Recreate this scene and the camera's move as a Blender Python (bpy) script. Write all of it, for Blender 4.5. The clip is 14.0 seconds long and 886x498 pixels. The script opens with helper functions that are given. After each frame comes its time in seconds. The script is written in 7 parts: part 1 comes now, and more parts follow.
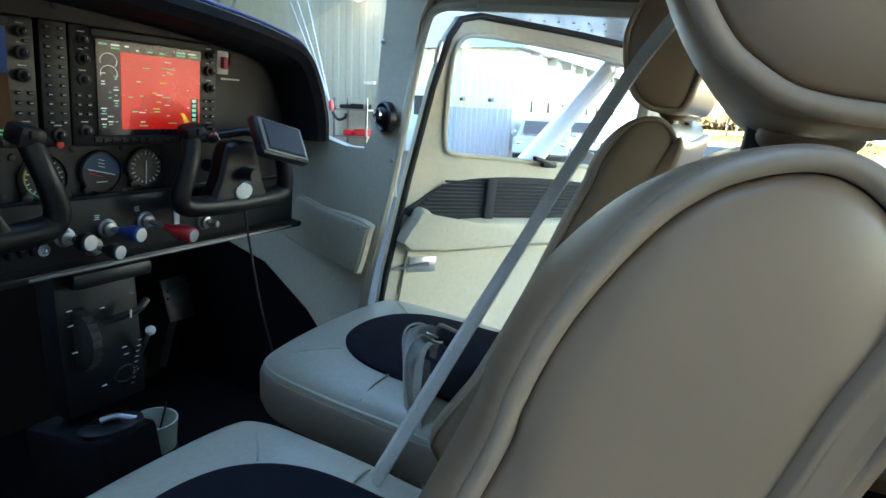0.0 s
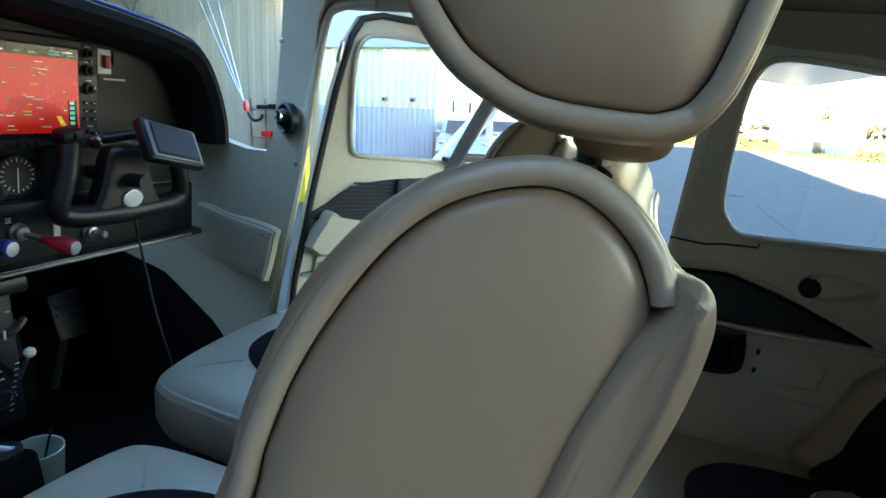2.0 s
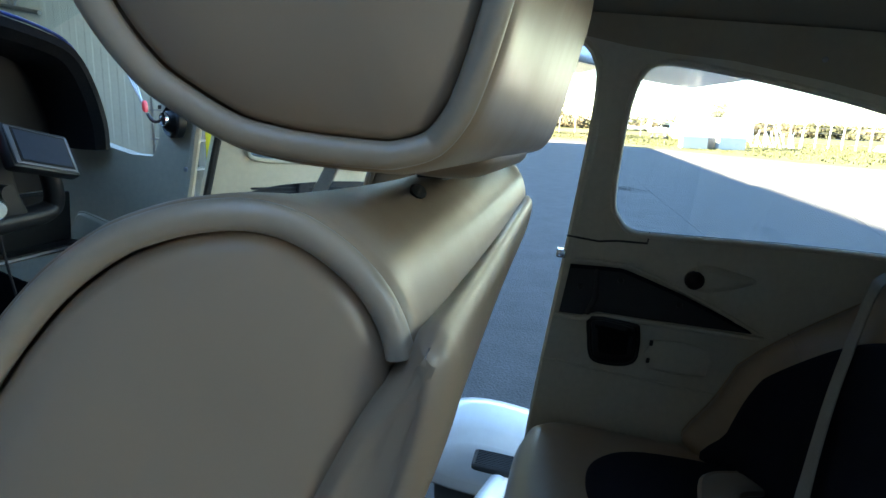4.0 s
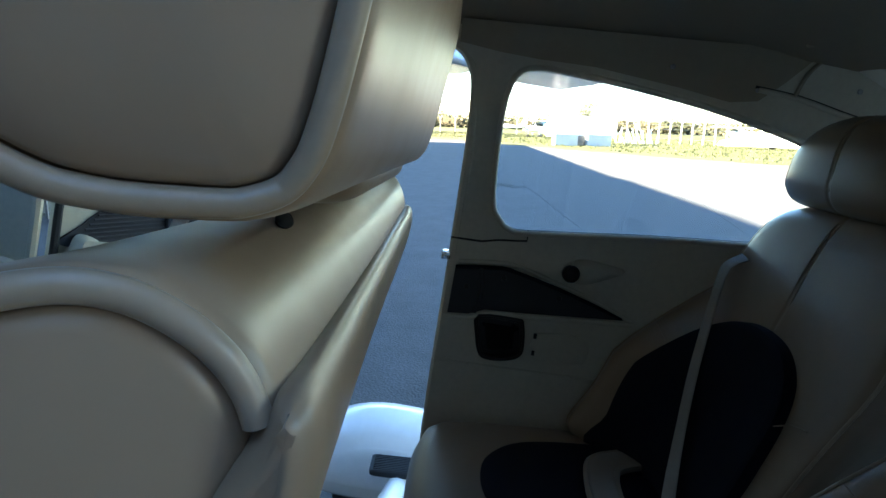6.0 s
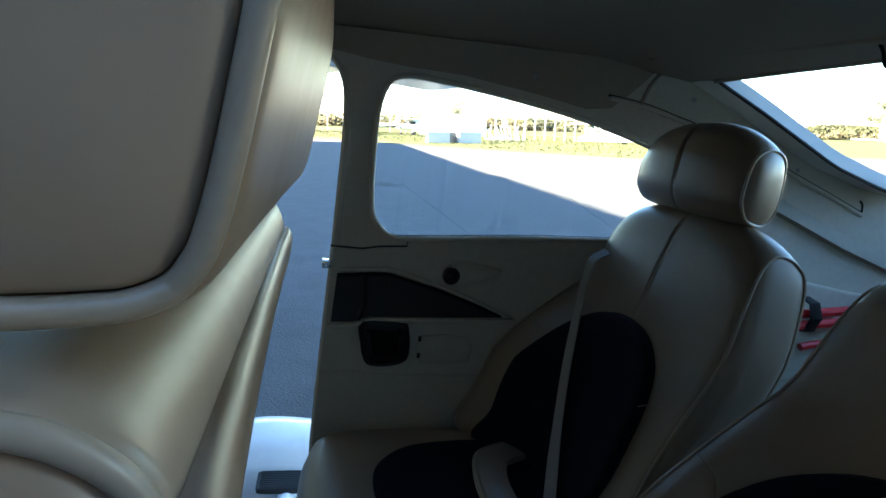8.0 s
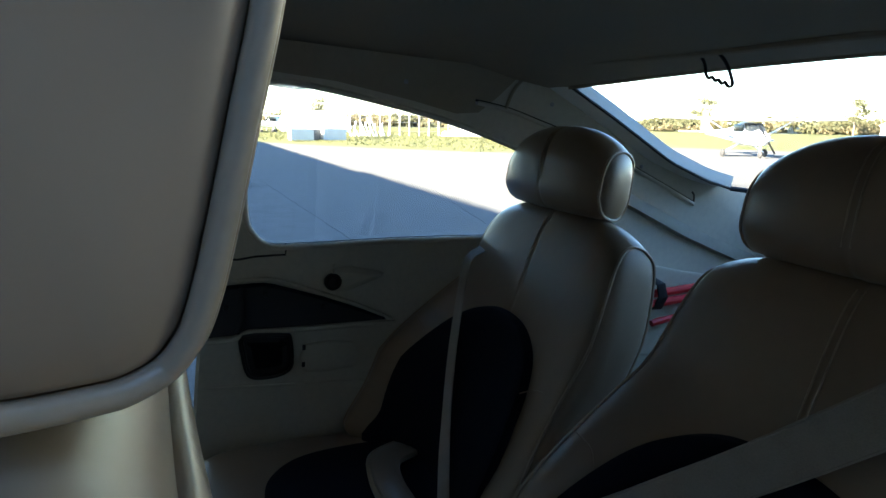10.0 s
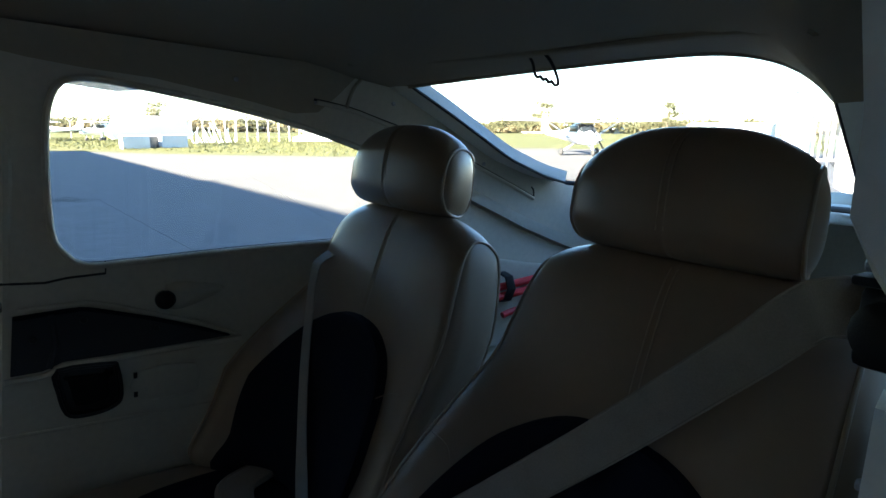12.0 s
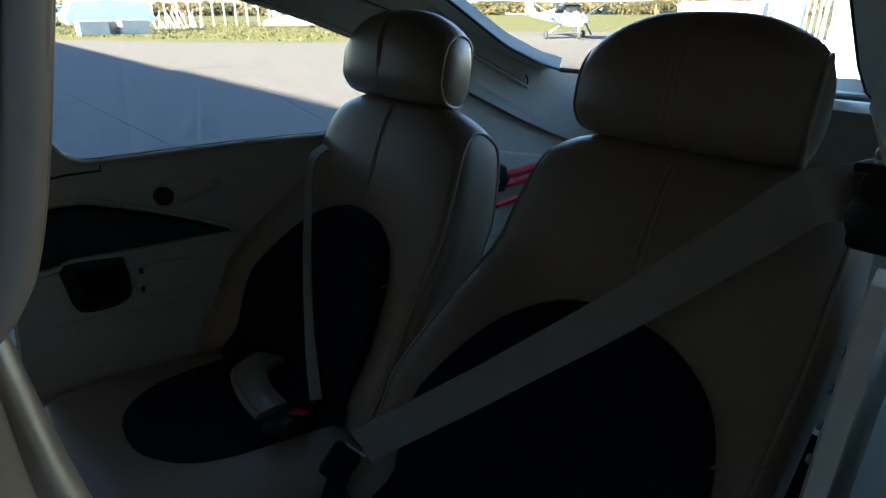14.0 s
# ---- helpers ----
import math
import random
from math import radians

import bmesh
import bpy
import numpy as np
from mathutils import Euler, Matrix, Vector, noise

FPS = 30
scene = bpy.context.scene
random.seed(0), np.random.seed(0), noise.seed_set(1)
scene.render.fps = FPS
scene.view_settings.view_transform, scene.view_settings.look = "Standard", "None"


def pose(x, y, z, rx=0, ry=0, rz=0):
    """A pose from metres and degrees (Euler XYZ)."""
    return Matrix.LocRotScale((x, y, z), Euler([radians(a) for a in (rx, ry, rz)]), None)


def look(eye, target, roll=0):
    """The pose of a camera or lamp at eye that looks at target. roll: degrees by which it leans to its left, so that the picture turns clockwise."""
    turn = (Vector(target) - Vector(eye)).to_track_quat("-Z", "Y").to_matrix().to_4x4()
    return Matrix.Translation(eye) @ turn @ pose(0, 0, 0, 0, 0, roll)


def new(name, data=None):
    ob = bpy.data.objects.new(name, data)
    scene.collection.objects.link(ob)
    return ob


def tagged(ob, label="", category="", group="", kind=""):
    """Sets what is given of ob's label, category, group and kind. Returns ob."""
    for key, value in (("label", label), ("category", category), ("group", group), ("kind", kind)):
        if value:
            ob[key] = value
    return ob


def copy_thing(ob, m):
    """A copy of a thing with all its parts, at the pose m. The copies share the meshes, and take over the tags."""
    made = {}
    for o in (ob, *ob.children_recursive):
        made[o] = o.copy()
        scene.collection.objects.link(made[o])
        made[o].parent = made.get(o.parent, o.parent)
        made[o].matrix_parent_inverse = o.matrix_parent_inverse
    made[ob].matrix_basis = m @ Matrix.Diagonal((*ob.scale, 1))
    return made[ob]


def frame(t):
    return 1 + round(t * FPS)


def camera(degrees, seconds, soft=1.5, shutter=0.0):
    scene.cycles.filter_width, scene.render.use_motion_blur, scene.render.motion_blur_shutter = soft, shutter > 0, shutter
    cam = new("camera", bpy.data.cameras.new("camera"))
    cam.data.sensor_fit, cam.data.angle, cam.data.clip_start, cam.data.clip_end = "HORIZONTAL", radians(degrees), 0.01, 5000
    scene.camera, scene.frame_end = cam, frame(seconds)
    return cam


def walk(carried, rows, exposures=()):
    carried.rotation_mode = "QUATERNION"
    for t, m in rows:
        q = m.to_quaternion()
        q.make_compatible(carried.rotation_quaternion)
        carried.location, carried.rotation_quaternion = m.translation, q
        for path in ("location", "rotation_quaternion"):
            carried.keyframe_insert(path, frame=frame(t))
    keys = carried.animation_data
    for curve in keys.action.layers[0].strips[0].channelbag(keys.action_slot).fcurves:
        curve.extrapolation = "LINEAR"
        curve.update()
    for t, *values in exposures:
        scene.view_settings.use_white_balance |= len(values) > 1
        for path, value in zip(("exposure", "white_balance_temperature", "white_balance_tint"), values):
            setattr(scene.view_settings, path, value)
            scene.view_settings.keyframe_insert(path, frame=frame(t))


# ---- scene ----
cam = camera(73.7, 14.0)
PATH = [
    (0, (-0.653, -1.069, 0.83), (1.079, -0.18, 0.373), 2.9),
    (0.5, (-0.645, -1.081, 0.829), (1.112, -0.242, 0.375), 2.7),
    (1, (-0.636, -1.09, 0.83), (1.149, -0.308, 0.379), 2.7),
    (1.5, (-0.629, -1.096, 0.832), (1.179, -0.369, 0.383), 2.7),
    (2, (-0.623, -1.102, 0.834), (1.208, -0.433, 0.388), 2.6),
    (2.5, (-0.617, -1.109, 0.834), (1.235, -0.498, 0.392), 2.6),
    (3, (-0.609, -1.119, 0.836), (1.261, -0.566, 0.395), 2.5),
    (5.5, (-0.588, -1.137, 0.846), (1.361, -0.992, 0.422), 2.0),
    (6, (-0.589, -1.136, 0.848), (1.366, -1.094, 0.426), 1.8),
    (6.5, (-0.588, -1.134, 0.851), (1.366, -1.192, 0.43), 1.8),
    (7, (-0.588, -1.135, 0.857), (1.36, -1.3, 0.438), 1.7),
    (7.5, (-0.589, -1.135, 0.86), (1.349, -1.398, 0.445), 1.6),
    (10, (-0.598, -1.112, 0.88), (1.197, -1.888, 0.459), 0.9),
    (10.5, (-0.604, -1.121, 0.873), (1.146, -2.001, 0.467), 0.8),
    (11, (-0.6, -1.13, 0.873), (1.084, -2.131, 0.467), 0.5),
    (11.5, (-0.596, -1.138, 0.873), (1.025, -2.239, 0.469), 0.3),
    (12, (-0.589, -1.142, 0.872), (0.973, -2.324, 0.468), 0.2),
    (12.5, (-0.585, -1.141, 0.872), (0.942, -2.356, 0.435), 0.1),
    (13, (-0.581, -1.137, 0.872), (0.918, -2.351, 0.346), 0.0),
    (13.5, (-0.584, -1.129, 0.874), (0.891, -2.324, 0.242), -0.2),
    (14, (-0.582, -1.111, 0.877), (0.86, -2.275, 0.123), -0.2),
]
EXPOSURES = [(0, 6.17, 8000, 7), (3, 5.8, 7400, 6), (5.5, 5.43, 6550, 6), (7.5, 5.45, 6500, 6), (10, 5.2, 6650, 8), (12, 5.04, 6550, 9), (14, 4.62, 6800, 9)]
walk(cam, [(t, look(eye, target, roll)) for t, eye, target, roll in PATH],
     exposures=EXPOSURES)

# ---------------------------------------------------------------- world, sun
world = bpy.data.worlds.new("world")
scene.world = world
world.use_nodes = True
wn = world.node_tree
sky = wn.nodes.new("ShaderNodeTexSky")
sky.sky_type = "NISHITA"
sky.sun_disc = False
sky.sun_elevation = radians(24)
sky.sun_rotation = radians(4)
sky.air_density, sky.dust_density, sky.ozone_density = 1.2, 0.0, 5.0
wn.links.new(sky.outputs[0], wn.nodes["Background"].inputs[0])
wn.nodes["Background"].inputs[1].default_value = 0.033
sun = new("sun", bpy.data.lights.new("sun", "SUN"))
sun.data.energy, sun.data.angle, sun.data.color = 3.4, radians(0.5), (1.0, 0.86, 0.68)
sun.matrix_world = look((1.2, 30, 13.4), (0, 0, 0))

# the aircraft stands nose-up on its wheels: its own axes, x starboard, y ahead, z up from the cabin floor
AIR = pose(0, 0, 0, 4, 0, 0)
GROUND = -0.78


# ---------------------------------------------------------------- materials
def mat(name, color, rough=0.5, metal=0.0, var=0.12, scale=8.0, bump=0.0, bscale=200.0, emit=0.0, coat=0.0, second=None, tone=None, spec=None, pieces=0.0):
    """Base colour broken up by a coarse and a fine noise; bump from a fine cell or noise pattern."""
    m = bpy.data.materials.new(name)
    m.use_nodes = True
    t = m.node_tree
    b = t.nodes["Principled BSDF"]
    tex = t.nodes.new("ShaderNodeTexCoord")
    n1 = t.nodes.new("ShaderNodeTexNoise")
    n1.inputs["Scale"].default_value, n1.inputs["Detail"].default_value = scale, 5
    n2 = t.nodes.new("ShaderNodeTexNoise")
    n2.inputs["Scale"].default_value, n2.inputs["Detail"].default_value = scale * 17, 3
    add = t.nodes.new("ShaderNodeMath")
    add.operation = "ADD"
    for n in (n1, n2):
        t.links.new(tex.outputs["Object"], n.inputs["Vector"])
    t.links.new(n1.outputs[0], add.inputs[0])
    t.links.new(n2.outputs[0], add.inputs[1])
    rng = t.nodes.new("ShaderNodeMapRange")
    rng.inputs[1].default_value, rng.inputs[2].default_value = 0.7, 1.3
    t.links.new(add.outputs[0], rng.inputs[0])
    mix = t.nodes.new("ShaderNodeMix")
    mix.data_type = "RGBA"
    c = Vector(color[:3])
    c2 = Vector(second) if second else c * (1 + var)
    c1 = c if second else c * (1 - var)
    mix.inputs[6].default_value, mix.inputs[7].default_value = (*c1, 1), (*c2, 1)
    t.links.new(rng.outputs[0], mix.inputs[0])
    col = mix.outputs[2]
    if pieces:
        info = t.nodes.new("ShaderNodeObjectInfo")
        geo = t.nodes.new("ShaderNodeNewGeometry")
        ad = t.nodes.new("ShaderNodeMath")
        ad.operation = "ADD"
        t.links.new(info.outputs["Random"], ad.inputs[0])
        t.links.new(geo.outputs["Random Per Island"], ad.inputs[1])
        mr = t.nodes.new("ShaderNodeMapRange")
        mr.inputs[2].default_value = 2.0
        mr.inputs[3].default_value, mr.inputs[4].default_value = 1 - pieces, 1 + pieces
        t.links.new(ad.outputs[0], mr.inputs[0])
        mul = t.nodes.new("ShaderNodeVectorMath")
        mul.operation = "SCALE"
        t.links.new(col, mul.inputs[0])
        t.links.new(mr.outputs[0], mul.inputs["Scale"])
        col = mul.outputs[0]
    t.links.new(col, b.inputs["Base Color"])
    rr = t.nodes.new("ShaderNodeMapRange")
    rr.inputs[1].default_value, rr.inputs[2].default_value = 0.7, 1.3
    rr.inputs[3].default_value, rr.inputs[4].default_value = max(0.02, rough * 0.85), min(1, rough * 1.15)
    t.links.new(add.outputs[0], rr.inputs[0])
    t.links.new(rr.outputs[0], b.inputs["Roughness"])
    b.inputs["Metallic"].default_value = metal
    if spec is not None:
        b.inputs["Specular IOR Level"].default_value = spec
    if coat:
        b.inputs["Coat Weight"].default_value, b.inputs["Coat Roughness"].default_value = coat, 0.15
    if bump:
        v = t.nodes.new("ShaderNodeTexVoronoi")
        v.inputs["Scale"].default_value = bscale
        n3 = t.nodes.new("ShaderNodeTexNoise")
        n3.inputs["Scale"].default_value, n3.inputs["Detail"].default_value = bscale * 0.12, 4
        ad2 = t.nodes.new("ShaderNodeMath")
        ad2.operation = "ADD"
        t.links.new(tex.outputs["Object"], v.inputs["Vector"])
        t.links.new(tex.outputs["Object"], n3.inputs["Vector"])
        t.links.new(v.outputs[0], ad2.inputs[0])
        t.links.new(n3.outputs[0], ad2.inputs[1])
        bp = t.nodes.new("ShaderNodeBump")
        bp.inputs["Strength"].default_value, bp.inputs["Distance"].default_value = bump, 0.4 / bscale
        t.links.new(ad2.outputs[0], bp.inputs["Height"])
        t.links.new(bp.outputs[0], b.inputs["Normal"])
    if emit:
        t.links.new(col, b.inputs["Emission Color"])
        b.inputs["Emission Strength"].default_value = emit
    return m


def glass_mat(name, color=(1, 1, 1), rough=0.0, mix=0.10):
    """Thin acrylic pane: mostly see-through with a faint mirror gloss."""
    m = bpy.data.materials.new(name)
    m.use_nodes = True
    t = m.node_tree
    t.nodes.clear()
    out = t.nodes.new("ShaderNodeOutputMaterial")
    tr = t.nodes.new("ShaderNodeBsdfTransparent")
    tr.inputs[0].default_value = (*color, 1)
    gl = t.nodes.new("ShaderNodeBsdfGlossy")
    gl.inputs["Roughness"].default_value = rough
    lw = t.nodes.new("ShaderNodeLayerWeight")
    pw = t.nodes.new("ShaderNodeMath")
    pw.operation, pw.inputs[1].default_value = "POWER", 5.0
    fr = t.nodes.new("ShaderNodeMath")
    fr.operation, fr.inputs[1].default_value, fr.inputs[2].default_value = "MULTIPLY_ADD", 0.8, 0.025
    t.links.new(lw.outputs["Facing"], pw.inputs[0])
    t.links.new(pw.outputs[0], fr.inputs[0])
    ms = t.nodes.new("ShaderNodeMixShader")
    t.links.new(fr.outputs[0], ms.inputs[0])
    t.links.new(tr.outputs[0], ms.inputs[1])
    t.links.new(gl.outputs[0], ms.inputs[2])
    t.links.new(ms.outputs[0], out.inputs[0])
    return m


M = dict(
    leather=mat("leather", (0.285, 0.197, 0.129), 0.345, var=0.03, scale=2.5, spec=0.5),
    leather_side=mat("leather_side", (0.31, 0.25, 0.195), 0.42, var=0.08, scale=6, bump=0.2, bscale=420),
    leather_pale=mat("leather_pale", (0.405, 0.395, 0.315), 0.34, var=0.08, scale=7, bump=0.03, bscale=700),
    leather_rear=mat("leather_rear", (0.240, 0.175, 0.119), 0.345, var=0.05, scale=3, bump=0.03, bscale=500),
    piping=mat("piping", (0.33, 0.247, 0.172), 0.33, var=0.06, scale=20),
    piping_white=mat("piping_white", (0.45, 0.42, 0.37), 0.40, var=0.08, scale=20),
    cloth=mat("cloth_navy", (0.008, 0.009, 0.015), 0.9, spec=0.12, var=0.25, scale=30, bump=0.4, bscale=600),
    trim=mat("trim_plastic", (0.53, 0.485, 0.365), 0.5, var=0.07, scale=5, bump=0.25, bscale=900),
    trim_grey=mat("trim_grey", (0.50, 0.468, 0.378), 0.55, var=0.07, scale=5, bump=0.25, bscale=900),
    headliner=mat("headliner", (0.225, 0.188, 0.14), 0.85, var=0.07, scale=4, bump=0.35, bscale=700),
    # Upper sidewall tone, darkened for the shade under the ceiling.
    cove=mat("cove_shaded", (0.30, 0.262, 0.195), 0.85, var=0.07, scale=4, bump=0.35, bscale=700),
    channel=mat("window_channel", (0.62, 0.63, 0.60), 0.35, var=0.04, scale=8),
    panel=mat("panel_grey", (0.0075, 0.0082, 0.0092), 0.5, spec=0.3, var=0.12, scale=12, bump=0.15, bscale=900),
    panel_light=mat("panel_lighter", (0.0125, 0.0135, 0.0148), 0.5, spec=0.35, var=0.10, scale=12, bump=0.15, bscale=900),
    black=mat("black_plastic", (0.0065, 0.0065, 0.0072), 0.42, spec=0.4, var=0.2, scale=15, bump=0.15, bscale=600),
    blackmatt=mat("black_matt", (0.006, 0.006, 0.0066), 0.9, spec=0.15, var=0.2, scale=15),
    shield=mat("glareshield", (0.005, 0.005, 0.0058), 0.8, spec=0.25, var=0.2, scale=15, bump=0.5, bscale=500),
    carpet=mat("carpet", (0.0045, 0.0045, 0.0055), 0.95, spec=0.1, var=0.35, scale=40, bump=0.8, bscale=500),
    pocket=mat("pocket_net", (0.02, 0.022, 0.028), 0.75, var=0.25, scale=30, bump=0.6, bscale=500),
    chrome=mat("chrome", (0.75, 0.75, 0.76), 0.18, 1.0, var=0.04, scale=20),
    alu=mat("aluminium", (0.55, 0.56, 0.58), 0.35, 1.0, var=0.06, scale=20),
    steel=mat("steel", (0.35, 0.35, 0.36), 0.4, 1.0, var=0.1, scale=20),
    blue=mat("blue_plastic", (0.015, 0.05, 0.22), 0.4, var=0.1, scale=20),
    red=mat("red_paint", (0.55, 0.015, 0.02), 0.4, var=0.12, scale=20),
    redplastic=mat("red_plastic", (0.5, 0.02, 0.03), 0.4, var=0.1, scale=20),
    white=mat("white_paint", (0.80, 0.81, 0.82), 0.22, var=0.03, scale=2, coat=0.4),
    whiteplastic=mat("white_plastic", (0.75, 0.74, 0.68), 0.45, var=0.06, scale=14),
    mark=mat("white_marking", (0.65, 0.65, 0.63), 0.6, var=0.05, scale=20),
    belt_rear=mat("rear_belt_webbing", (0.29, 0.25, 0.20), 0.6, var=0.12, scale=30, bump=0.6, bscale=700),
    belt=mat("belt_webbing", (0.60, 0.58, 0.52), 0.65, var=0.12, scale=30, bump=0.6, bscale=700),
    rubber=mat("rubber", (0.015, 0.015, 0.016), 0.7, var=0.2, scale=15),
    glass=glass_mat("acrylic", (0.93, 0.96, 0.97)),
    asphalt=mat("asphalt", (0.077, 0.075, 0.074), 0.95, var=0.22, scale=3.0, bump=0.5, bscale=60, spec=0.08),
    apron_line=mat("old_joint_line", (0.024, 0.024, 0.025), 0.9, var=0.3, scale=3),
    grass=mat("grass", (0.055, 0.062, 0.025), 0.95, spec=0.05, second=(0.085, 0.082, 0.040), scale=0.25, bump=0.6, bscale=15),
    concrete=mat("concrete", (0.45, 0.44, 0.41), 0.85, var=0.15, scale=2, bump=0.3, bscale=60),
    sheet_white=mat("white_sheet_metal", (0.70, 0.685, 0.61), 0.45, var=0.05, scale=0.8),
    # Cream inner sheet, darkened for the shade inside the hangar.
    sheet_inner=mat("cream_sheet_shaded", (0.46, 0.44, 0.36), 0.45, var=0.05, scale=0.8),
    sheet_cream=mat("cream_sheet_metal", (0.70, 0.66, 0.45), 0.45, var=0.05, scale=0.8),
    sheet_grey=mat("grey_sheet_metal", (0.40, 0.44, 0.50), 0.42, var=0.06, scale=0.8),
    # Kept dark so the added entrance-side hall bounces little light.
    sheet_dark=mat("dark_grey_sheet", (0.10, 0.10, 0.098), 0.6, var=0.12, scale=0.8),
    sheet_blue=mat("pale_blue_door", (0.55, 0.66, 0.74), 0.45, var=0.05, scale=0.8),
    dark=mat("dark_gap", (0.02, 0.02, 0.02), 0.8, var=0.2, scale=5),
    carblue=mat("car_paint", (0.35, 0.40, 0.46), 0.25, 0.3, var=0.05, scale=2, coat=0.6),
    carwhite=mat("car_white", (0.78, 0.79, 0.80), 0.25, var=0.03, scale=2, coat=0.6),
    carglass=mat("car_glass", (0.02, 0.025, 0.03), 0.08, var=0.1, scale=2),
    leaf_yellow=mat("autumn_leaves", (0.070, 0.059, 0.034), 0.9, spec=0.1, second=(0.088, 0.075, 0.045), scale=0.8, pieces=0.2),
    leaf_green=mat("green_leaves", (0.048, 0.050, 0.028), 0.9, spec=0.1, second=(0.064, 0.065, 0.036), scale=0.8, pieces=0.2),
    gps_case=mat("satnav_case", (0.17, 0.18, 0.20), 0.4, 0.3, var=0.06, scale=20),
    bark=mat("bark", (0.10, 0.08, 0.06), 0.9, var=0.3, scale=5),
    yellow=mat("yellow_paint", (0.75, 0.60, 0.03), 0.45, var=0.08, scale=4),
    cupglass=mat("frosted_cup", (0.55, 0.62, 0.52), 0.3, var=0.06, scale=20),
    bulb=mat("lit_bulb", (1.0, 0.98, 0.92), 0.4, var=0.02, emit=0.6),
    coat_cloth=mat("pale_cloth", (0.50, 0.49, 0.44), 0.85, var=0.12, scale=20, bump=0.5, bscale=300),
)


# ---------------------------------------------------------------- mesh helpers
def thing(name, label, category, group="", kind="", m=None):
    ob = new(name)
    ob.empty_display_size = 0.05
    ob.matrix_world = AIR if m is None else m
    return tagged(ob, label, category, group, kind)


def finish(bm, name, material, smooth=True, sharp=35):
    me = bpy.data.meshes.new(name)
    bmesh.ops.recalc_face_normals(bm, faces=bm.faces)
    bm.to_mesh(me)
    bm.free()
    for m in (material if isinstance(material, (list, tuple)) else [material]):
        me.materials.append(M[m])
    if smooth:
        me.shade_smooth()
        me.set_sharp_from_angle(angle=radians(sharp))
    return me


def part(name, bm, material, parent, label="", smooth=True, sharp=35):
    ob = new(name, finish(bm, name, material, smooth, sharp))
    ob.parent = parent
    return tagged(ob, label) if label else ob


def single(name, bm, material, label, category="", kind="", group="", m=None, smooth=True, sharp=35):
    """A thing or a piece of the setting that is one mesh."""
    ob = new(name, finish(bm, name, material, smooth, sharp))
    ob.matrix_world = AIR if m is None else m
    return tagged(ob, label, category, group, kind)


EARTH = Matrix.Identity(4)


def box(bm, c, s, rot=(0, 0, 0), bevel=0.0, seg=2):
    r = bmesh.ops.create_cube(bm, size=1.0, matrix=pose(*c, *rot) @ Matrix.Diagonal((*s, 1)))
    if bevel:
        es = list({e for v in r["verts"] for e in v.link_edges})
        bmesh.ops.bevel(bm, geom=es, offset=bevel, segments=seg, affect="EDGES", profile=0.5)
    return bm


def B(c, s, rot=(0, 0, 0), bevel=0.0, seg=2):
    return box(bmesh.new(), c, s, rot, bevel, seg)


def lathe(bm, profile, m, seg=24):
    """profile: (radius, height) along local z, placed by m."""
    rings = []
    for r, z in profile:
        rings.append([bm.verts.new(m @ Vector((r * math.cos(2 * math.pi * k / seg), r * math.sin(2 * math.pi * k / seg), z))) for k in range(seg)])
    for a, b in zip(rings, rings[1:]):
        for k in range(seg):
            bm.faces.new((a[k], a[(k + 1) % seg], b[(k + 1) % seg], b[k]))
    bm.faces.new(rings[0][::-1])
    bm.faces.new(rings[-1])
    return bm


def L(profile, m, seg=24):
    return lathe(bmesh.new(), profile, m, seg)


def smooth_line(pts, steps=6, closed=False):
    """Catmull-Rom through the points."""
    p = [Vector(q) for q in pts]
    n = len(p)
    out = []
    for i in range(n if closed else n - 1):
        a, b, c, d = (p[(i - 1) % n], p[i], p[(i + 1) % n], p[(i + 2) % n]) if closed else (p[max(i - 1, 0)], p[i], p[i + 1], p[min(i + 2, n - 1)])
        for k in range(steps):
            t = k / steps
            out.append(0.5 * ((2 * b) + (c - a) * t + (2 * a - 5 * b + 4 * c - d) * t * t + (3 * b - a - 3 * c + d) * t ** 3))
    if not closed:
        out.append(p[-1])
    return out


def tube(bm, pts, r, seg=8, closed=False, flat=None, ups=None):
    """A tube along the points; r a number or one for each; flat: (half width, half thickness) for a strap, with its width along ups."""
    pts = [Vector(p) for p in pts]
    n = len(pts)
    rings, side = [], None
    for i, p in enumerate(pts):
        d = (pts[(i + 1) % n] - pts[i - 1]) if closed else (pts[min(i + 1, n - 1)] - pts[max(i - 1, 0)])
        d.normalize()
        if ups is not None:
            side = Vector(ups[i] if isinstance(ups, list) else ups)
        elif side is None:
            side = d.orthogonal()
        side = (side - d * side.dot(d)).normalized()
        up = d.cross(side)
        ri = r[i] if isinstance(r, (list, tuple)) else r
        ring = []
        for k in range(seg):
            a = 2 * math.pi * (k + 0.5) / seg
            if flat:
                ca, sa = math.cos(a), math.sin(a)
                off = side * (flat[0] * math.copysign(abs(ca) ** 0.35, ca)) + up * (flat[1] * math.copysign(abs(sa) ** 0.8, sa))
            else:
                off = side * (ri * math.cos(a)) + up * (ri * math.sin(a))
            ring.append(bm.verts.new(p + off))
        rings.append(ring)
    for i in range(n if closed else n - 1):
        a, b = rings[i], rings[(i + 1) % n]
        for k in range(seg):
            bm.faces.new((a[k], a[(k + 1) % seg], b[(k + 1) % seg], b[k]))
    if not closed:
        bm.faces.new(rings[0][::-1])
        bm.faces.new(rings[-1])
    return bm


def T(pts, r, seg=8, closed=False, flat=None, ups=None):
    return tube(bmesh.new(), pts, r, seg, closed, flat, ups)


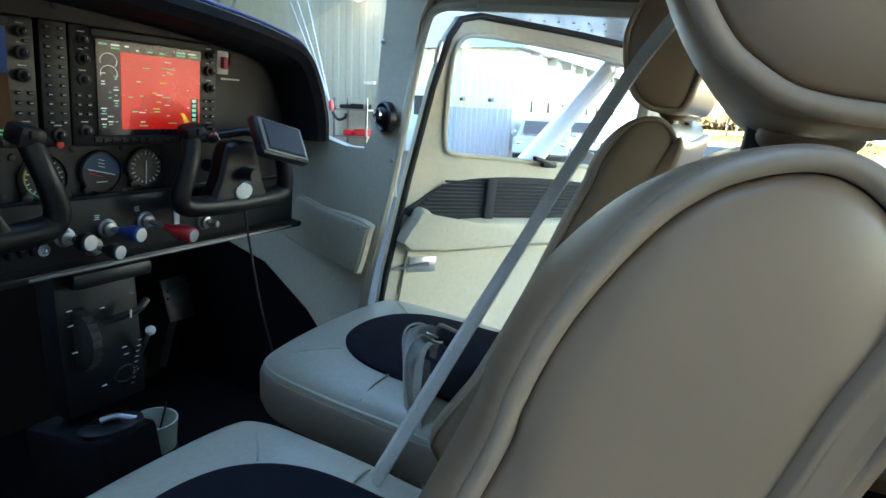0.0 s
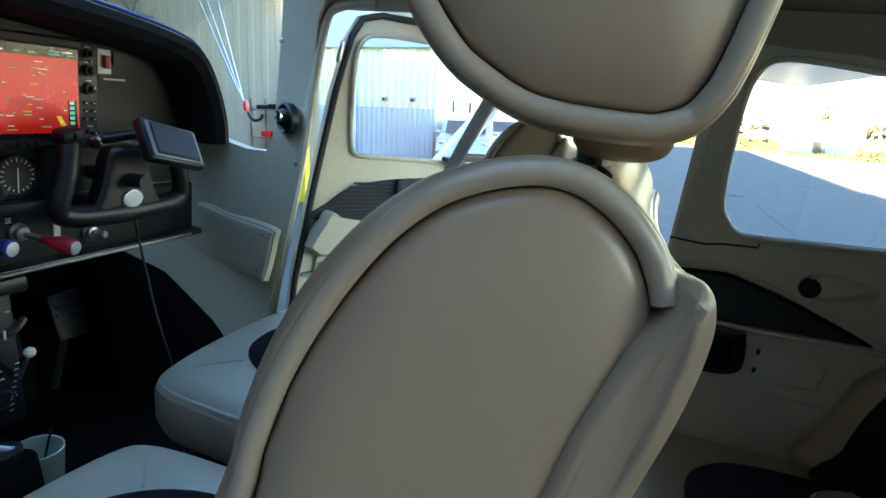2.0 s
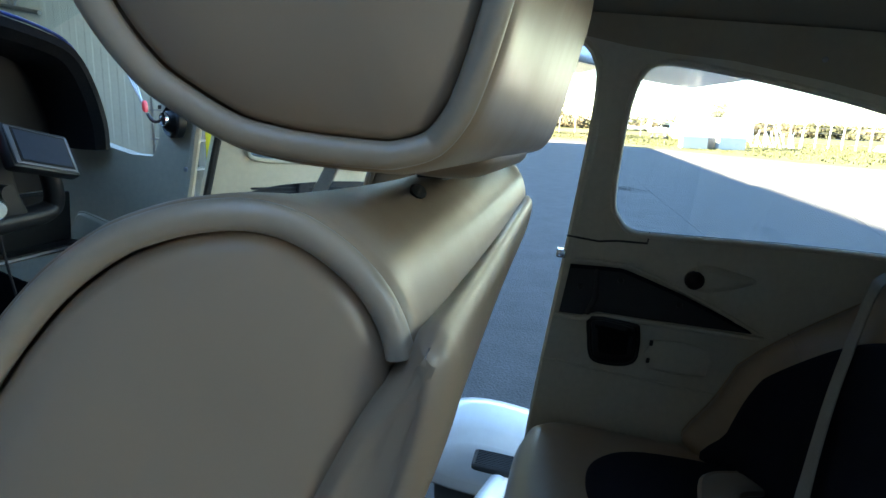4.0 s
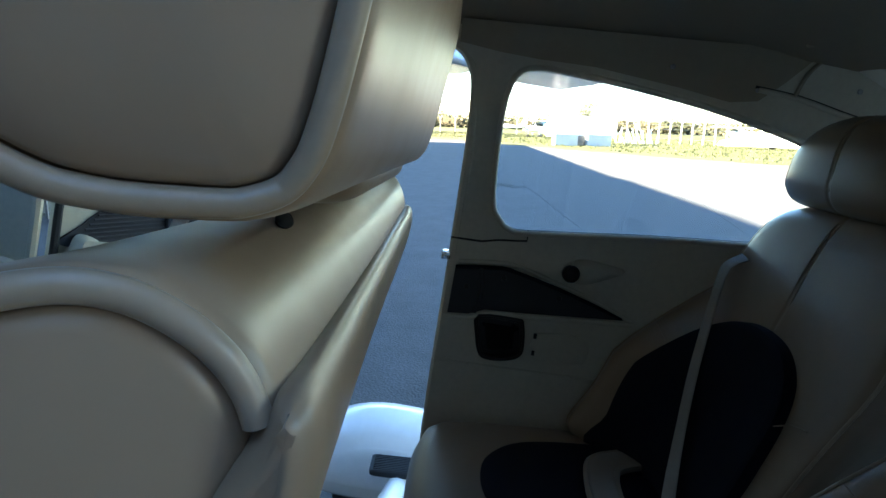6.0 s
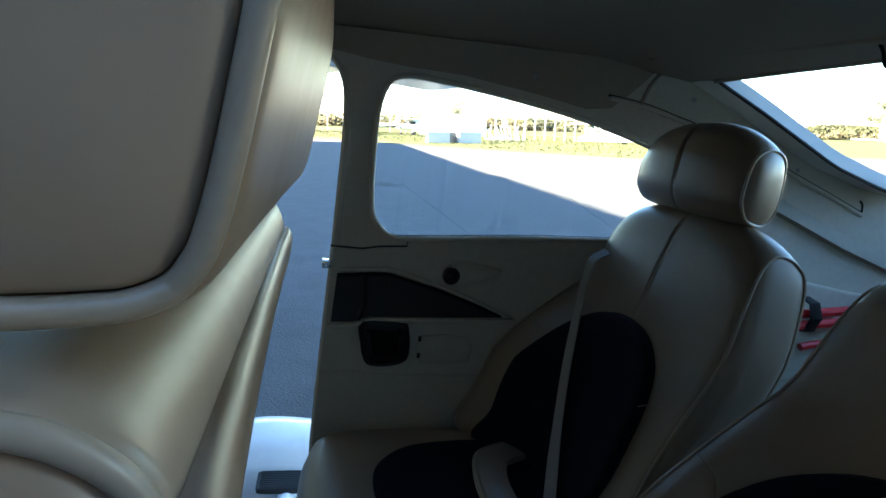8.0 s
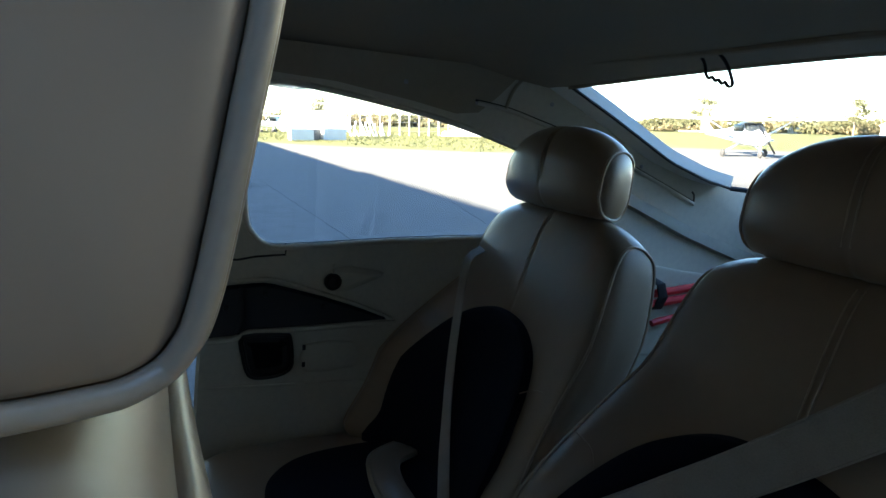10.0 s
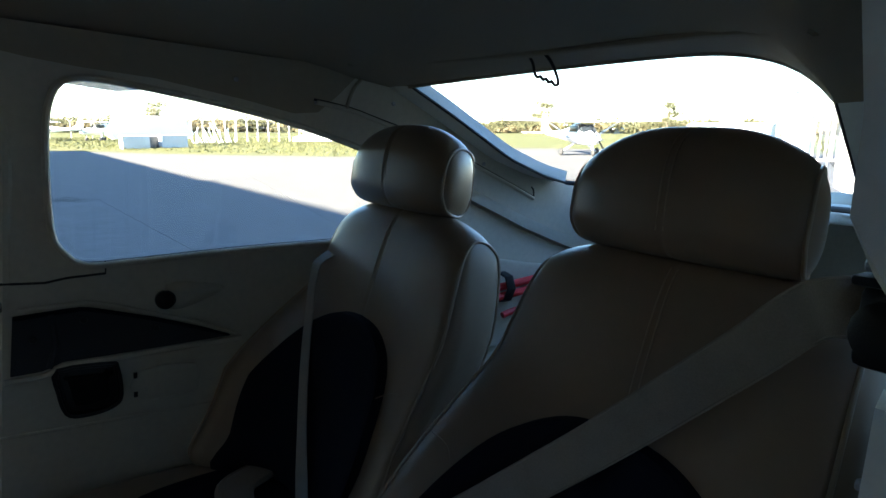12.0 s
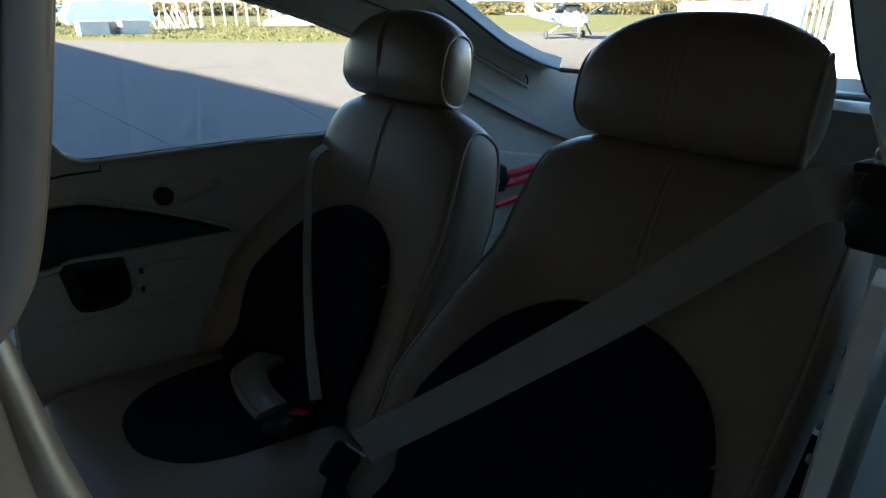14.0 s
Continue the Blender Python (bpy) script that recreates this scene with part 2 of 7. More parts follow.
def offset_loop(loop, d):
    """A closed 2D loop moved inwards by d (counter-clockwise or clockwise alike)."""
    n = len(loop)
    area = sum(loop[i][0] * loop[(i + 1) % n][1] - loop[(i + 1) % n][0] * loop[i][1] for i in range(n))
    s = 1 if area > 0 else -1
    out = []
    for i in range(n):
        a, b = Vector(loop[i - 1]), Vector(loop[(i + 1) % n])
        t = (b - a).normalized()
        out.append(Vector(loop[i]) + Vector((-t.y, t.x)) * d * s)
    return out


def pad(profile, place, levels, bulge=0.0, steps=5, bm=None, smooth=True):
    """A cushion: a closed 2D profile swept through levels of (w, inset); place(p, q, w) gives the 3D point. Caps are domed by bulge."""
    bm = bm or bmesh.new()
    loop = [v.to_2d() for v in smooth_line([(*p, 0) for p in profile], steps, True)] if smooth else [Vector(p) for p in profile]
    rings = []
    for w, inset in levels:
        rings.append([bm.verts.new(place(q.x, q.y, w)) for q in offset_loop(loop, inset)])
    n = len(loop)
    for a, b in zip(rings, rings[1:]):
        for k in range(n):
            bm.faces.new((a[k], a[(k + 1) % n], b[(k + 1) % n], b[k]))
    for ring, (w, inset), s in ((rings[0], levels[0], -1), (rings[-1], levels[-1], 1)):
        last = ring
        inner = offset_loop(loop, inset)
        cx = sum(inner, Vector((0, 0))) / n
        sign = s * (1 if levels[-1][0] > levels[0][0] else -1)
        for f, h in ((0.97, 0.16), (0.90, 0.42), (0.78, 0.68), (0.60, 0.87), (0.35, 0.97), (0.10, 1.0)):
            nxt = [bm.verts.new(place(*(cx + (q - cx) * f), w + sign * bulge * h)) for q in inner]
            for k in range(n):
                bm.faces.new((last[k], last[(k + 1) % n], nxt[(k + 1) % n], nxt[k]))
            last = nxt
        bm.faces.new(last)
    return bm


def loop_points(profile, inset, place, w, steps=5):
    loop = [v.to_2d() for v in smooth_line([(*p, 0) for p in profile], steps, True)]
    return [place(q.x, q.y, w) for q in offset_loop(loop, inset)]


def sheet(outline, holes, place, thick, step=0.06, bm=None):
    """A curved wall of some thickness: a flat outline with holes, filled with points at even steps and laid into space by place(u, v, depth)."""
    from mathutils.geometry import delaunay_2d_cdt
    bm = bm or bmesh.new()
    verts, edges = [], []

    def densify(loop):
        out = []
        for i in range(len(loop)):
            a, b = Vector(loop[i]), Vector(loop[(i + 1) % len(loop)])
            k = max(1, int((b - a).length / step))
            out += [a.lerp(b, j / k) for j in range(k)]
        return out

    def inside(p, loop):
        c = False
        for i in range(len(loop)):
            a, b = loop[i - 1], loop[i]
            if (a[1] > p[1]) != (b[1] > p[1]) and p[0] < (b[0] - a[0]) * (p[1] - a[1]) / (b[1] - a[1]) + a[0]:
                c = not c
        return c

    loops = [densify(l) for l in (outline, *holes)]
    for l in loops:
        base = len(verts)
        verts += l
        edges += [(base + i, base + (i + 1) % len(l)) for i in range(len(l))]
    u0, u1 = min(p[0] for p in outline), max(p[0] for p in outline)
    v0, v1 = min(p[1] for p in outline), max(p[1] for p in outline)
    nu, nv = int((u1 - u0) / step), int((v1 - v0) / step)
    near = [q for l in loops for q in l]
    for i in range(1, nu):
        for j in range(1, nv):
            p = Vector((u0 + (u1 - u0) * i / nu, v0 + (v1 - v0) * j / nv))
            if inside(p, loops[0]) and not any(inside(p, h) for h in loops[1:]) and min((p - q).length for q in near) > step * 0.45:
                verts.append(p)
    vs, es, fs, *_ = delaunay_2d_cdt(verts, edges, [], 0, 1e-6)
    front = [bm.verts.new(place(v.x, v.y, 0)) for v in vs]
    back = [bm.verts.new(place(v.x, v.y, thick)) for v in vs] if thick else None
    count = {}
    for f in fs:
        c = sum((vs[i] for i in f), Vector((0, 0))) / len(f)
        if not inside(c, loops[0]) or any(inside(c, h) for h in loops[1:]):
            continue
        bm.faces.new([front[i] for i in f])
        if thick:
            bm.faces.new([back[i] for i in reversed(f)])
        for i in range(len(f)):
            k = tuple(sorted((f[i], f[(i + 1) % len(f)])))
            count[k] = count.get(k, 0) + 1
    if thick:
        for (a, b), k in count.items():
            if k == 1:
                bm.faces.new((front[a], front[b], back[b], back[a]))
    loose = [v for v in bm.verts if not v.link_faces]
    bmesh.ops.delete(bm, geom=loose, context="VERTS")
    return bm


# ---------------------------------------------------------------- cabin shell
def half_width(y):
    pts = ((0.4, 0.50), (-0.2, 0.52), (-1.1, 0.53), (-1.5, 0.515), (-2.1, 0.45), (-2.8, 0.36))
    for (a, u), (b, v) in zip(pts, pts[1:]):
        if y >= b:
            f = min(1, max(0, (a - y) / (a - b)))
            return u + (v - u) * f
    return pts[-1][1]


MID = 0.02


def wall_x(y, z):
    x = half_width(y)
    x -= 0.35 * max(0.0, z - 0.86) ** 1.6 * 1.2
    x -= 0.10 * max(0.0, 0.30 - z) ** 1.5
    return x


def right_wall(y, z, d):
    return Vector((wall_x(y, z) + d, y, z))


def left_wall(y, z, d):
    f = min(1.0, max(0.0, (0.92 - z) / 0.08))
    x = half_width(y) - 0.12 * max(0.0, z - 0.98) + 0.06 * f * f * (3 - 2 * f) * min(1.0, max(0.0, (y + 2.1) / 0.4))
    return Vector((2 * MID - x - d, y, z))


def rounded(loop, steps=5):
    return [v.to_2d() for v in smooth_line([(*p, 0) for p in loop], steps, True)]


SIDE_WINDOW = [(-1.166, 0.755), (-1.151, 0.795), (-1.149, 0.93), (-1.158, 1.00), (-1.186, 1.029), (-1.26, 1.029), (-1.42, 1.009), (-1.56, 0.983), (-1.72, 0.937),
               (-1.84, 0.885), (-1.875, 0.84), (-1.84, 0.78), (-1.70, 0.760), (-1.45, 0.746), (-1.25, 0.732), (-1.195, 0.732)]
AFT_OUTLINE = [(-1.072, 0.0), (-1.068, 0.30), (-1.092, 0.74), (-1.100, 0.95), (-1.092, 1.03), (-1.06, 1.062), (-1.06, 1.10), (-1.62, 1.10), (-1.70, 1.085), (-1.76, 1.06),
               (-1.86, 1.015), (-2.02, 0.942), (-2.13, 0.907), (-2.25, 0.893), (-2.8, 0.885), (-2.8, 0.0)]

COVE = [(-1.06, 1.062), (-1.13, 1.052), (-1.20, 1.046), (-1.30, 1.042), (-1.45, 1.022), (-1.54, 1.006), (-1.586, 1.012), (-1.62, 1.045), (-1.645, 1.075), (-1.66, 1.094)]
k = AFT_OUTLINE.index((-1.06, 1.062))
single("wall_right", sheet(AFT_OUTLINE[:k] + COVE + AFT_OUTLINE[AFT_OUTLINE.index((-1.70, 1.085)):], [rounded(SIDE_WINDOW, 3)], right_wall, 0.035, 0.04), "trim_grey",
       "grey-beige plastic cabin sidewall with a large window cut out", kind="structure")
# Top of the sidewall, with its shade put into a darker colour.
single("wall_cove", sheet(COVE + [(-1.62, 1.10), (-1.06, 1.10)], [], right_wall, 0.035, 0.03), "cove", "brown cove above the side window, darkened for shade", kind="structure")
LEFT_OUTLINE = [(-1.41, 0.0), (-1.425, 0.50), (-1.424, 0.88), (-1.415, 0.98), (-1.405, 1.04), (-1.39, 1.10), (-1.62, 1.10), (-1.70, 1.085), (-1.76, 1.06), (-1.86, 1.015), (-2.02, 0.942), (-2.13, 0.907),
                (-2.25, 0.893), (-2.8, 0.885), (-2.8, 0.0)]
LEFT_WINDOW = [(-1.53, 0.80), (-1.52, 0.85), (-1.52, 0.93), (-1.53, 0.975), (-1.57, 0.98), (-1.66, 0.955), (-1.78, 0.91), (-1.83, 0.87), (-1.80, 0.80), (-1.70, 0.775), (-1.58, 0.772)]
single("wall_left", sheet(LEFT_OUTLINE, [rounded(LEFT_WINDOW, 3)], left_wall, 0.035, 0.05), "trim_grey",
       "grey-beige plastic cabin sidewall behind the open entrance", kind="structure")


def lining(y, z, d):
    f = min(1.0, max(0.0, (-1.43 - y) / 0.10))
    return Vector((-0.500 + 0.022 * f * f * (3 - 2 * f) + 0.08 * max(0.0, -1.53 - y) - d, y, z - 0.02 * f))


single("trim", sheet([(-1.428, 0.06), (-1.428, 0.50), (-1.430, 0.835), (-1.470, 0.842), (-1.520, 0.822), (-1.505, 0.60), (-1.500, 0.06)], [], lining, 0.012, 0.03), "trim_grey", "grey plastic lining below the belt reel", kind="structure")
single("trim", sheet([(-1.512, 0.06), (-1.518, 0.60), (-1.534, 0.815), (-1.66, 0.815), (-1.75, 0.70), (-1.75, 0.06)], [], lining, 0.012, 0.04), "trim_grey", "grey plastic lining beside the rear seat", kind="structure")
for z in (0.775, 0.745, 0.715, 0.685):
    single("trim_screw", L([(0.004, 0), (0.004, 0.002), (0.003, 0.003)], Matrix.Translation(lining(-1.500, z, 0)) @ pose(0, 0, 0, 0, 90, 0), 10), "steel", "dark steel screw in the entrance trim", "screw", group="trim screws")


def rear_x(u):
    return MID + (0.38 if u > 0 else 0.336) * u


def top_edge(u):
    """The upper edge of the rear window, u from -1 to 1 across."""
    f = abs(u) ** (2.5 if u > 0 else 3)
    return Vector((rear_x(u), -1.95 + (0.217 if u > 0 else 0.125) * f, 1.127 - (0.051 if u > 0 else 0.095) * f))


def ceiling_z(x, y):
    top = 1.185 if y > -1.2 else 1.185 - 0.055 * ((-1.2 - min(y, -1.2)) / 0.75) ** 1.5
    r = min(1.0, abs(x - MID) / (half_width(y) - 0.02))
    z = top - (top - 1.082) * r ** 3
    u = max(-1.0, min(1.0, (x - MID) / (0.38 if x > MID else 0.336)))
    e = top_edge(u)
    s = max(0.0, min(1.0, 1 - (y - e.y) / 0.22))
    return z + (e.z - 0.003 - z) * s * s * (3 - 2 * s)


ceil_outline = [(MID - 0.52, -0.30), (MID + 0.50, -0.30), (MID + 0.50, -1.60), (MID + 0.49, -1.66), (MID + 0.45, -1.725)] + [tuple(top_edge(1 - k / 10).to_2d()) for k in range(21)] + [(MID - 0.45, -1.80), (MID - 0.48, -1.68), (MID - 0.52, -1.60)]
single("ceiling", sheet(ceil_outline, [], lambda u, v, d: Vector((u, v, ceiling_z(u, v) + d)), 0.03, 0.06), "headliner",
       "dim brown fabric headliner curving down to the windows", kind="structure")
single("floor", B((MID, -1.0, -0.03), (1.02, 3.4, 0.06)), "carpet", "black carpeted cabin floor", kind="structure")
single("wall_aft", B((MID, -2.78, 0.45), (0.8, 0.03, 0.92)), "trim_grey", "plain baggage bay bulkhead", kind="structure")
single("wall_front", B((MID, 0.42, 0.32), (1.06, 0.03, 0.70)), "blackmatt", "black firewall behind the pedals", kind="structure")

# front right: kick panel, windscreen post
front_outline = [(-0.215, 0.0), (-0.213, 0.352), (-0.245, 0.55), (-0.272, 0.70), (-0.300, 0.90), (-0.325, 1.04), (-0.36, 1.10), (-0.25, 1.10), (-0.222, 0.95), (-0.21, 0.83),
                 (-0.205, 0.775), (-0.19, 0.748), (-0.14, 0.746), (-0.08, 0.757), (0.1, 0.80), (0.42, 0.80), (0.42, 0.47), (0.10, 0.40), (-0.05, 0.30), (-0.15, 0.20), (-0.17, 0.0)]
single("wall_front_right", sheet(front_outline, [], right_wall, 0.03, 0.05), "trim", "beige plastic windscreen post and kick panel", kind="structure")
FOOT = [(-0.165, 0.0), (-0.145, 0.197), (-0.045, 0.296), (0.10, 0.396), (0.42, 0.466), (0.42, 0.0)]
single("wall_footwell_right", sheet(FOOT, [], right_wall, 0.03, 0.08), "carpet", "black carpeted side of the footwell", kind="structure")
single("wall_front_left", sheet([p for p in front_outline[1:-7]] + [(0.42, 0.80), (0.42, 0.55), (-0.2, 0.55)], [], left_wall, 0.03, 0.08), "trim", "beige plastic windscreen post beside the pilot", kind="structure")
single("wall_footwell_left", B((2 * MID - 0.55, 0.08, 0.28), (0.03, 0.66, 0.56)), "carpet", "black carpeted side of the footwell", kind="structure")
bm = bmesh.new()
tube(bm, [(0.535, -0.30, 1.085), (0.53, -0.6, 1.088), (0.53, -1.08, 1.085)], 0.022, 8)
single("door_header", bm, "trim", "beige trim over the door opening", kind="structure")


def frame_strip(name, pts, r, material, label):
    single(name, T(smooth_line(pts, 4), r, 8), material, label, kind="structure")


frame_strip("trim", [(0.537, -1.072, 0.02), (0.539, -1.069, 0.30), (0.538, -1.090, 0.72), (0.53, -1.098, 0.95), (0.522, -1.085, 1.03), (0.515, -1.04, 1.066), (0.51, -0.95, 1.078)], 0.010, "trim_grey", "rounded edge strip of the door opening")
frame_strip("trim", [(0.532, -0.215, 0.02), (0.532, -0.218, 0.352), (0.53, -0.25, 0.55), (0.528, -0.277, 0.70), (0.522, -0.305, 0.90), (0.515, -0.33, 1.03), (0.512, -0.36, 1.066), (0.51, -0.45, 1.078)], 0.010, "trim", "rounded edge strip of the front door post")


# panes
def pane(name, loop, place, label, material="glass", step=0.08):
    ob = single(name, sheet(loop, [], place, 0.004, step), material, label, kind="structure")
    ob.visible_shadow = False
    return ob


pane("window_1", rounded(SIDE_WINDOW, 3), lambda y, z, d: Vector((wall_x(y, z) + 0.02 + d, y, z)), "clear acrylic rear side window")
pane("window_2", rounded(LEFT_WINDOW, 3), lambda y, z, d: Vector((2 * MID - wall_x(y, z) - 0.02 - d, y, z)), "clear acrylic rear side window on the entrance side")
EDGE = ((0.0, -1.733, 1.076), (0.25, -1.846, 1.026), (0.6, -2.015, 0.946), (0.85, -2.13, 0.911), (1.0, -2.212, 0.897))


def edge_line(v):
    for (a, y0, z0), (b, y1, z1) in zip(EDGE, EDGE[1:]):
        if v <= b:
            f = (v - a) / (b - a)
            return y0 + (y1 - y0) * f, z0 + (z1 - z0) * f
    return EDGE[-1][1:]


def rear_glass(u, v, d):
    """u from -1 to 1 across, v from 0 at the top edge to 1 at the bottom."""
    f = abs(u) ** (2.5 if u > 0 else 3)
    y, z = edge_line(v if u > 0 else 0.2 + 0.8 * v)
    return Vector((rear_x(u) * (1 if u > 0 else 1 - 0.17 * v), (-1.95 - 0.42 * v) * (1 - f) + y * f, (1.127 - 0.238 * v) * (1 - f) + z * f + d))


pane("window_3", [(-1, 0), (1, 0), (1, 1), (-1, 1)], rear_glass, "clear acrylic rear window under a bright sky", step=0.12)
arch = [top_edge(-1 + k / 15) + Vector((0, 0.10 + 0.02 * abs(-1 + k / 15) ** 4, 0)) for k in range(31)]
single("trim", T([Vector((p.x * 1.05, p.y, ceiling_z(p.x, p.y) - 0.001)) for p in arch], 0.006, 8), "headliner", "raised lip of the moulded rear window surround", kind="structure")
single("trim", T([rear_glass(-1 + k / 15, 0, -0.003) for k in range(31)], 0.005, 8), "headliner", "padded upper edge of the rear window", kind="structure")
for s, wall in ((1, right_wall), (-1, left_wall)):
    bm = bmesh.new()
    rows = []
    for k in range(17):
        v = k / 16
        y, z = edge_line(v if s > 0 else 0.2 + 0.8 * v)
        a, b = wall(y + 0.004, z - 0.004, 0.004), rear_glass(s, v, -0.004)
        rows.append([bm.verts.new(a.lerp(b, j / 4) + Vector((0, 0.012 * math.sin(math.pi * j / 4), 0.004 * math.sin(math.pi * j / 4)))) for j in range(5)] + [bm.verts.new(b + Vector((0, -0.004, 0.03))), bm.verts.new(a + Vector((0.0, -0.004, 0.03)))])
    for a, b in zip(rows, rows[1:]):
        for j in range(7):
            bm.faces.new((a[j], a[(j + 1) % 7], b[(j + 1) % 7], b[j]))
    bm.faces.new(rows[0])
    bm.faces.new(rows[-1][::-1])
    single("trim", bm, "channel", "smooth pale channel beside the rear window", kind="structure")
    single("trim", T([rear_glass(s * 0.992, k / 16, -0.003) for k in range(17)], 0.0032, 8), "rubber", "black seal along the rear window", kind="structure")
single("trim", T([rear_glass(-1 + k / 15, 1, -0.002) for k in range(31)], 0.006, 8), "rubber", "black seal along the rear window", kind="structure")
single("shelf", B((MID, -2.55, 0.872), (0.70, 0.46, 0.02), bevel=0.006), "trim_grey", "grey shelf below the rear window", kind="structure")


# ---------------------------------------------------------------- seats
BACK = [(-0.81, 0.40), (-0.868, 0.52), (-0.922, 0.66), (-0.955, 0.765), (-0.9715, 0.8165), (-0.9745, 0.8315), (-0.9795, 0.849), (-0.987, 0.866), (-0.9954, 0.880), (-1.003, 0.8882), (-1.009, 0.892), (-1.015, 0.8943), (-1.0215, 0.8953),
        (-1.028, 0.894), (-1.0345, 0.890), (-1.040, 0.8842), (-1.0437, 0.877), (-1.0450, 0.871), (-1.0443, 0.8655), (-1.040, 0.8505), (-1.0345, 0.828), (-1.012, 0.745), (-0.98, 0.63), (-0.93, 0.44), (-0.87, 0.37)]
HEAD = [(-0.974, 0.965), (-0.979, 0.945), (-0.987, 0.9265), (-0.995, 0.9155), (-1.0025, 0.9100), (-1.0105, 0.9060), (-1.0180, 0.9045), (-1.0250, 0.9040), (-1.034, 0.9040), (-1.040, 0.9046), (-1.0475, 0.9080), (-1.0525, 0.9145), (-1.0553, 0.9225),
        (-1.0580, 0.935), (-1.0615, 0.955), (-1.0655, 0.978), (-1.069, 1.01), (-1.064, 1.048), (-1.038, 1.066), (-1.0, 1.06), (-0.980, 1.02), (-0.972, 0.99)]
NECK = [(-1.043, 0.911), (-1.0455, 0.906), (-1.0425, 0.9005), (-1.035, 0.8975), (-1.022, 0.8968), (-1.014, 0.8985), (-1.010, 0.904), (-1.014, 0.910), (-1.027, 0.913)]
SEAT = [(-0.215, -0.86), (-0.235, -0.70), (-0.235, -0.55), (-0.222, -0.452), (-0.17, -0.408), (0.0, -0.395), (0.17, -0.408), (0.222, -0.452), (0.235, -0.55), (0.235, -0.70), (0.215, -0.86), (0.0, -0.88)]
INSERT = [(-0.135, -0.85), (-0.150, -0.70), (-0.138, -0.59), (-0.085, -0.520), (0.0, -0.498), (0.085, -0.520), (0.138, -0.59), (0.150, -0.70), (0.135, -0.85)]


def steps_down(w, step=0.012):
    """Even widths from w down to just above the middle."""
    n = int(w / step)
    return [w * (n - k) / n for k in range(n)]


def front_seat(label, xc, xn, xf, dy, dz=0.0, skew=0.0):
    """A bucket seat: cushion centred on xc, backrest from xn to xf at the shoulders and wider below."""
    s = thing("front_seat", label, "seat", "front seats")
    hw = 0.13

    def across(w, near, far):
        a = hw - 0.035
        if w < -a:
            return near + w + hw
        if w > a:
            return far + w - hw
        f = (w + a) / (2 * a)
        return (near + hw - a) * (1 - f) + (far - hw + a) * f

    def body(p, q, w, inset, drop, turn, front):
        flare = 0.38 * min(max(p + 1.045, 0.0), 0.10)
        x = across(w, xn + inset - flare, xf - inset + flare + 0.20 * max(0.0, min(0.35, 0.82 - q)))
        f = 1 - min(1.0, abs(w) / hw) ** 2
        lie = min(1.0, max(0.0, (q - 0.70) / 0.12))
        ahead = min(1.0, max(0.0, (p + 1.02) / 0.04))
        return Vector((x, p + dy + skew * turn * (x - xn) + 0.004 * f + 0.016 * ahead * (1 - min(1.0, abs(w) / hw) ** 6) * front, q + dz - skew * drop * (x - xn) * lie - 0.010 * f * lie))

    side = lambda p, q, w: body(p, q, w, 0.0, 0.034, 0.034, 1.0)
    flap_side = lambda p, q, w: body(p, q, w, 0.0, 0.060, 0.034, 1.0)
    head = lambda p, q, w: body(p, q, w, 0.015, 0.036, 0.004, 0.35) + Vector((0, -0.003 * (1 - min(1.0, abs(w) / hw) ** 2), 0.010 * (1 - min(1.0, abs(w) / hw) ** 2)))
    flat = lambda p, q, w: Vector((xc + p, q + dy, w + dz))

    def soft(h, out):
        half = [(h - 0.0030, 0.0074 - out), (h - 0.0110, 0.0058 - out), (h - 0.0100, 0.0040 - out), (h - 0.0030, 0.0024 - out), (h - 0.0040, 0.0013 - out), (h - 0.007, 0.0006 - out), (h - 0.012, 0.0002 - out), (h - 0.020, -out)] + [(w, -out) for w in steps_down(h - 0.03)]
        return [(-w, i) for w, i in half] + [(0, -out)] + half[::-1]

    part("backrest", pad(BACK, side, soft(hw, 0.0066), 0.007, 7), "leather", s, sharp=80)
    part("headrest", pad(HEAD, head, soft(hw, 0.0), 0.007, 7), "leather", s, "tan leather headrest with piped ends", sharp=80)
    rim = offset_loop([v.to_2d() for v in smooth_line([(*p, 0) for p in BACK], 7, True)], -0.0024)
    last = next(k for k, v in enumerate(rim) if v.x < -1.03 and v.y < 0.874)
    for e in (-1, 1):
        part("piping", T([side(v.x, v.y, e * (hw - 0.0030)) for v in rim[:last]], 0.0027, 12), "piping", s, "stitched leather piping on the side panel")
        part("piping", T(loop_points(HEAD, 0.0042, head, e * (hw - 0.0030), 7), 0.0027, 12, True), "piping", s, "stitched leather piping on the side panel")
    pocket = [(-1.0462, 0.8740), (-1.0490, 0.8800), (-1.0535, 0.8812), (-1.0572, 0.877), (-1.0580, 0.868), (-1.0555, 0.852), (-1.0502, 0.832), (-1.043, 0.805), (-1.027, 0.745), (-0.998, 0.63), (-0.958, 0.48), (-0.943, 0.48), (-0.972, 0.63), (-1.0030, 0.745), (-1.0230, 0.812), (-1.0305, 0.841), (-1.0340, 0.8515), (-1.0395, 0.8640)]
    h = hw + 0.0030
    flap = [(h - 0.0006, 0.0066), (h, 0.0058), (h - 0.0006, 0.0044), (h - 0.0022, 0.0028), (h - 0.0055, 0.0012), (h - 0.010, 0.0003)] + [(w, 0.0) for w in steps_down(h - 0.02)]
    part("seat_pocket", pad(pocket, flap_side, [(-w, i) for w, i in flap] + [(0, 0)] + flap[::-1], 0.0005), "leather", s, sharp=80, label="padded leather map pocket on the seat back")
    xm = (xn + xf) / 2
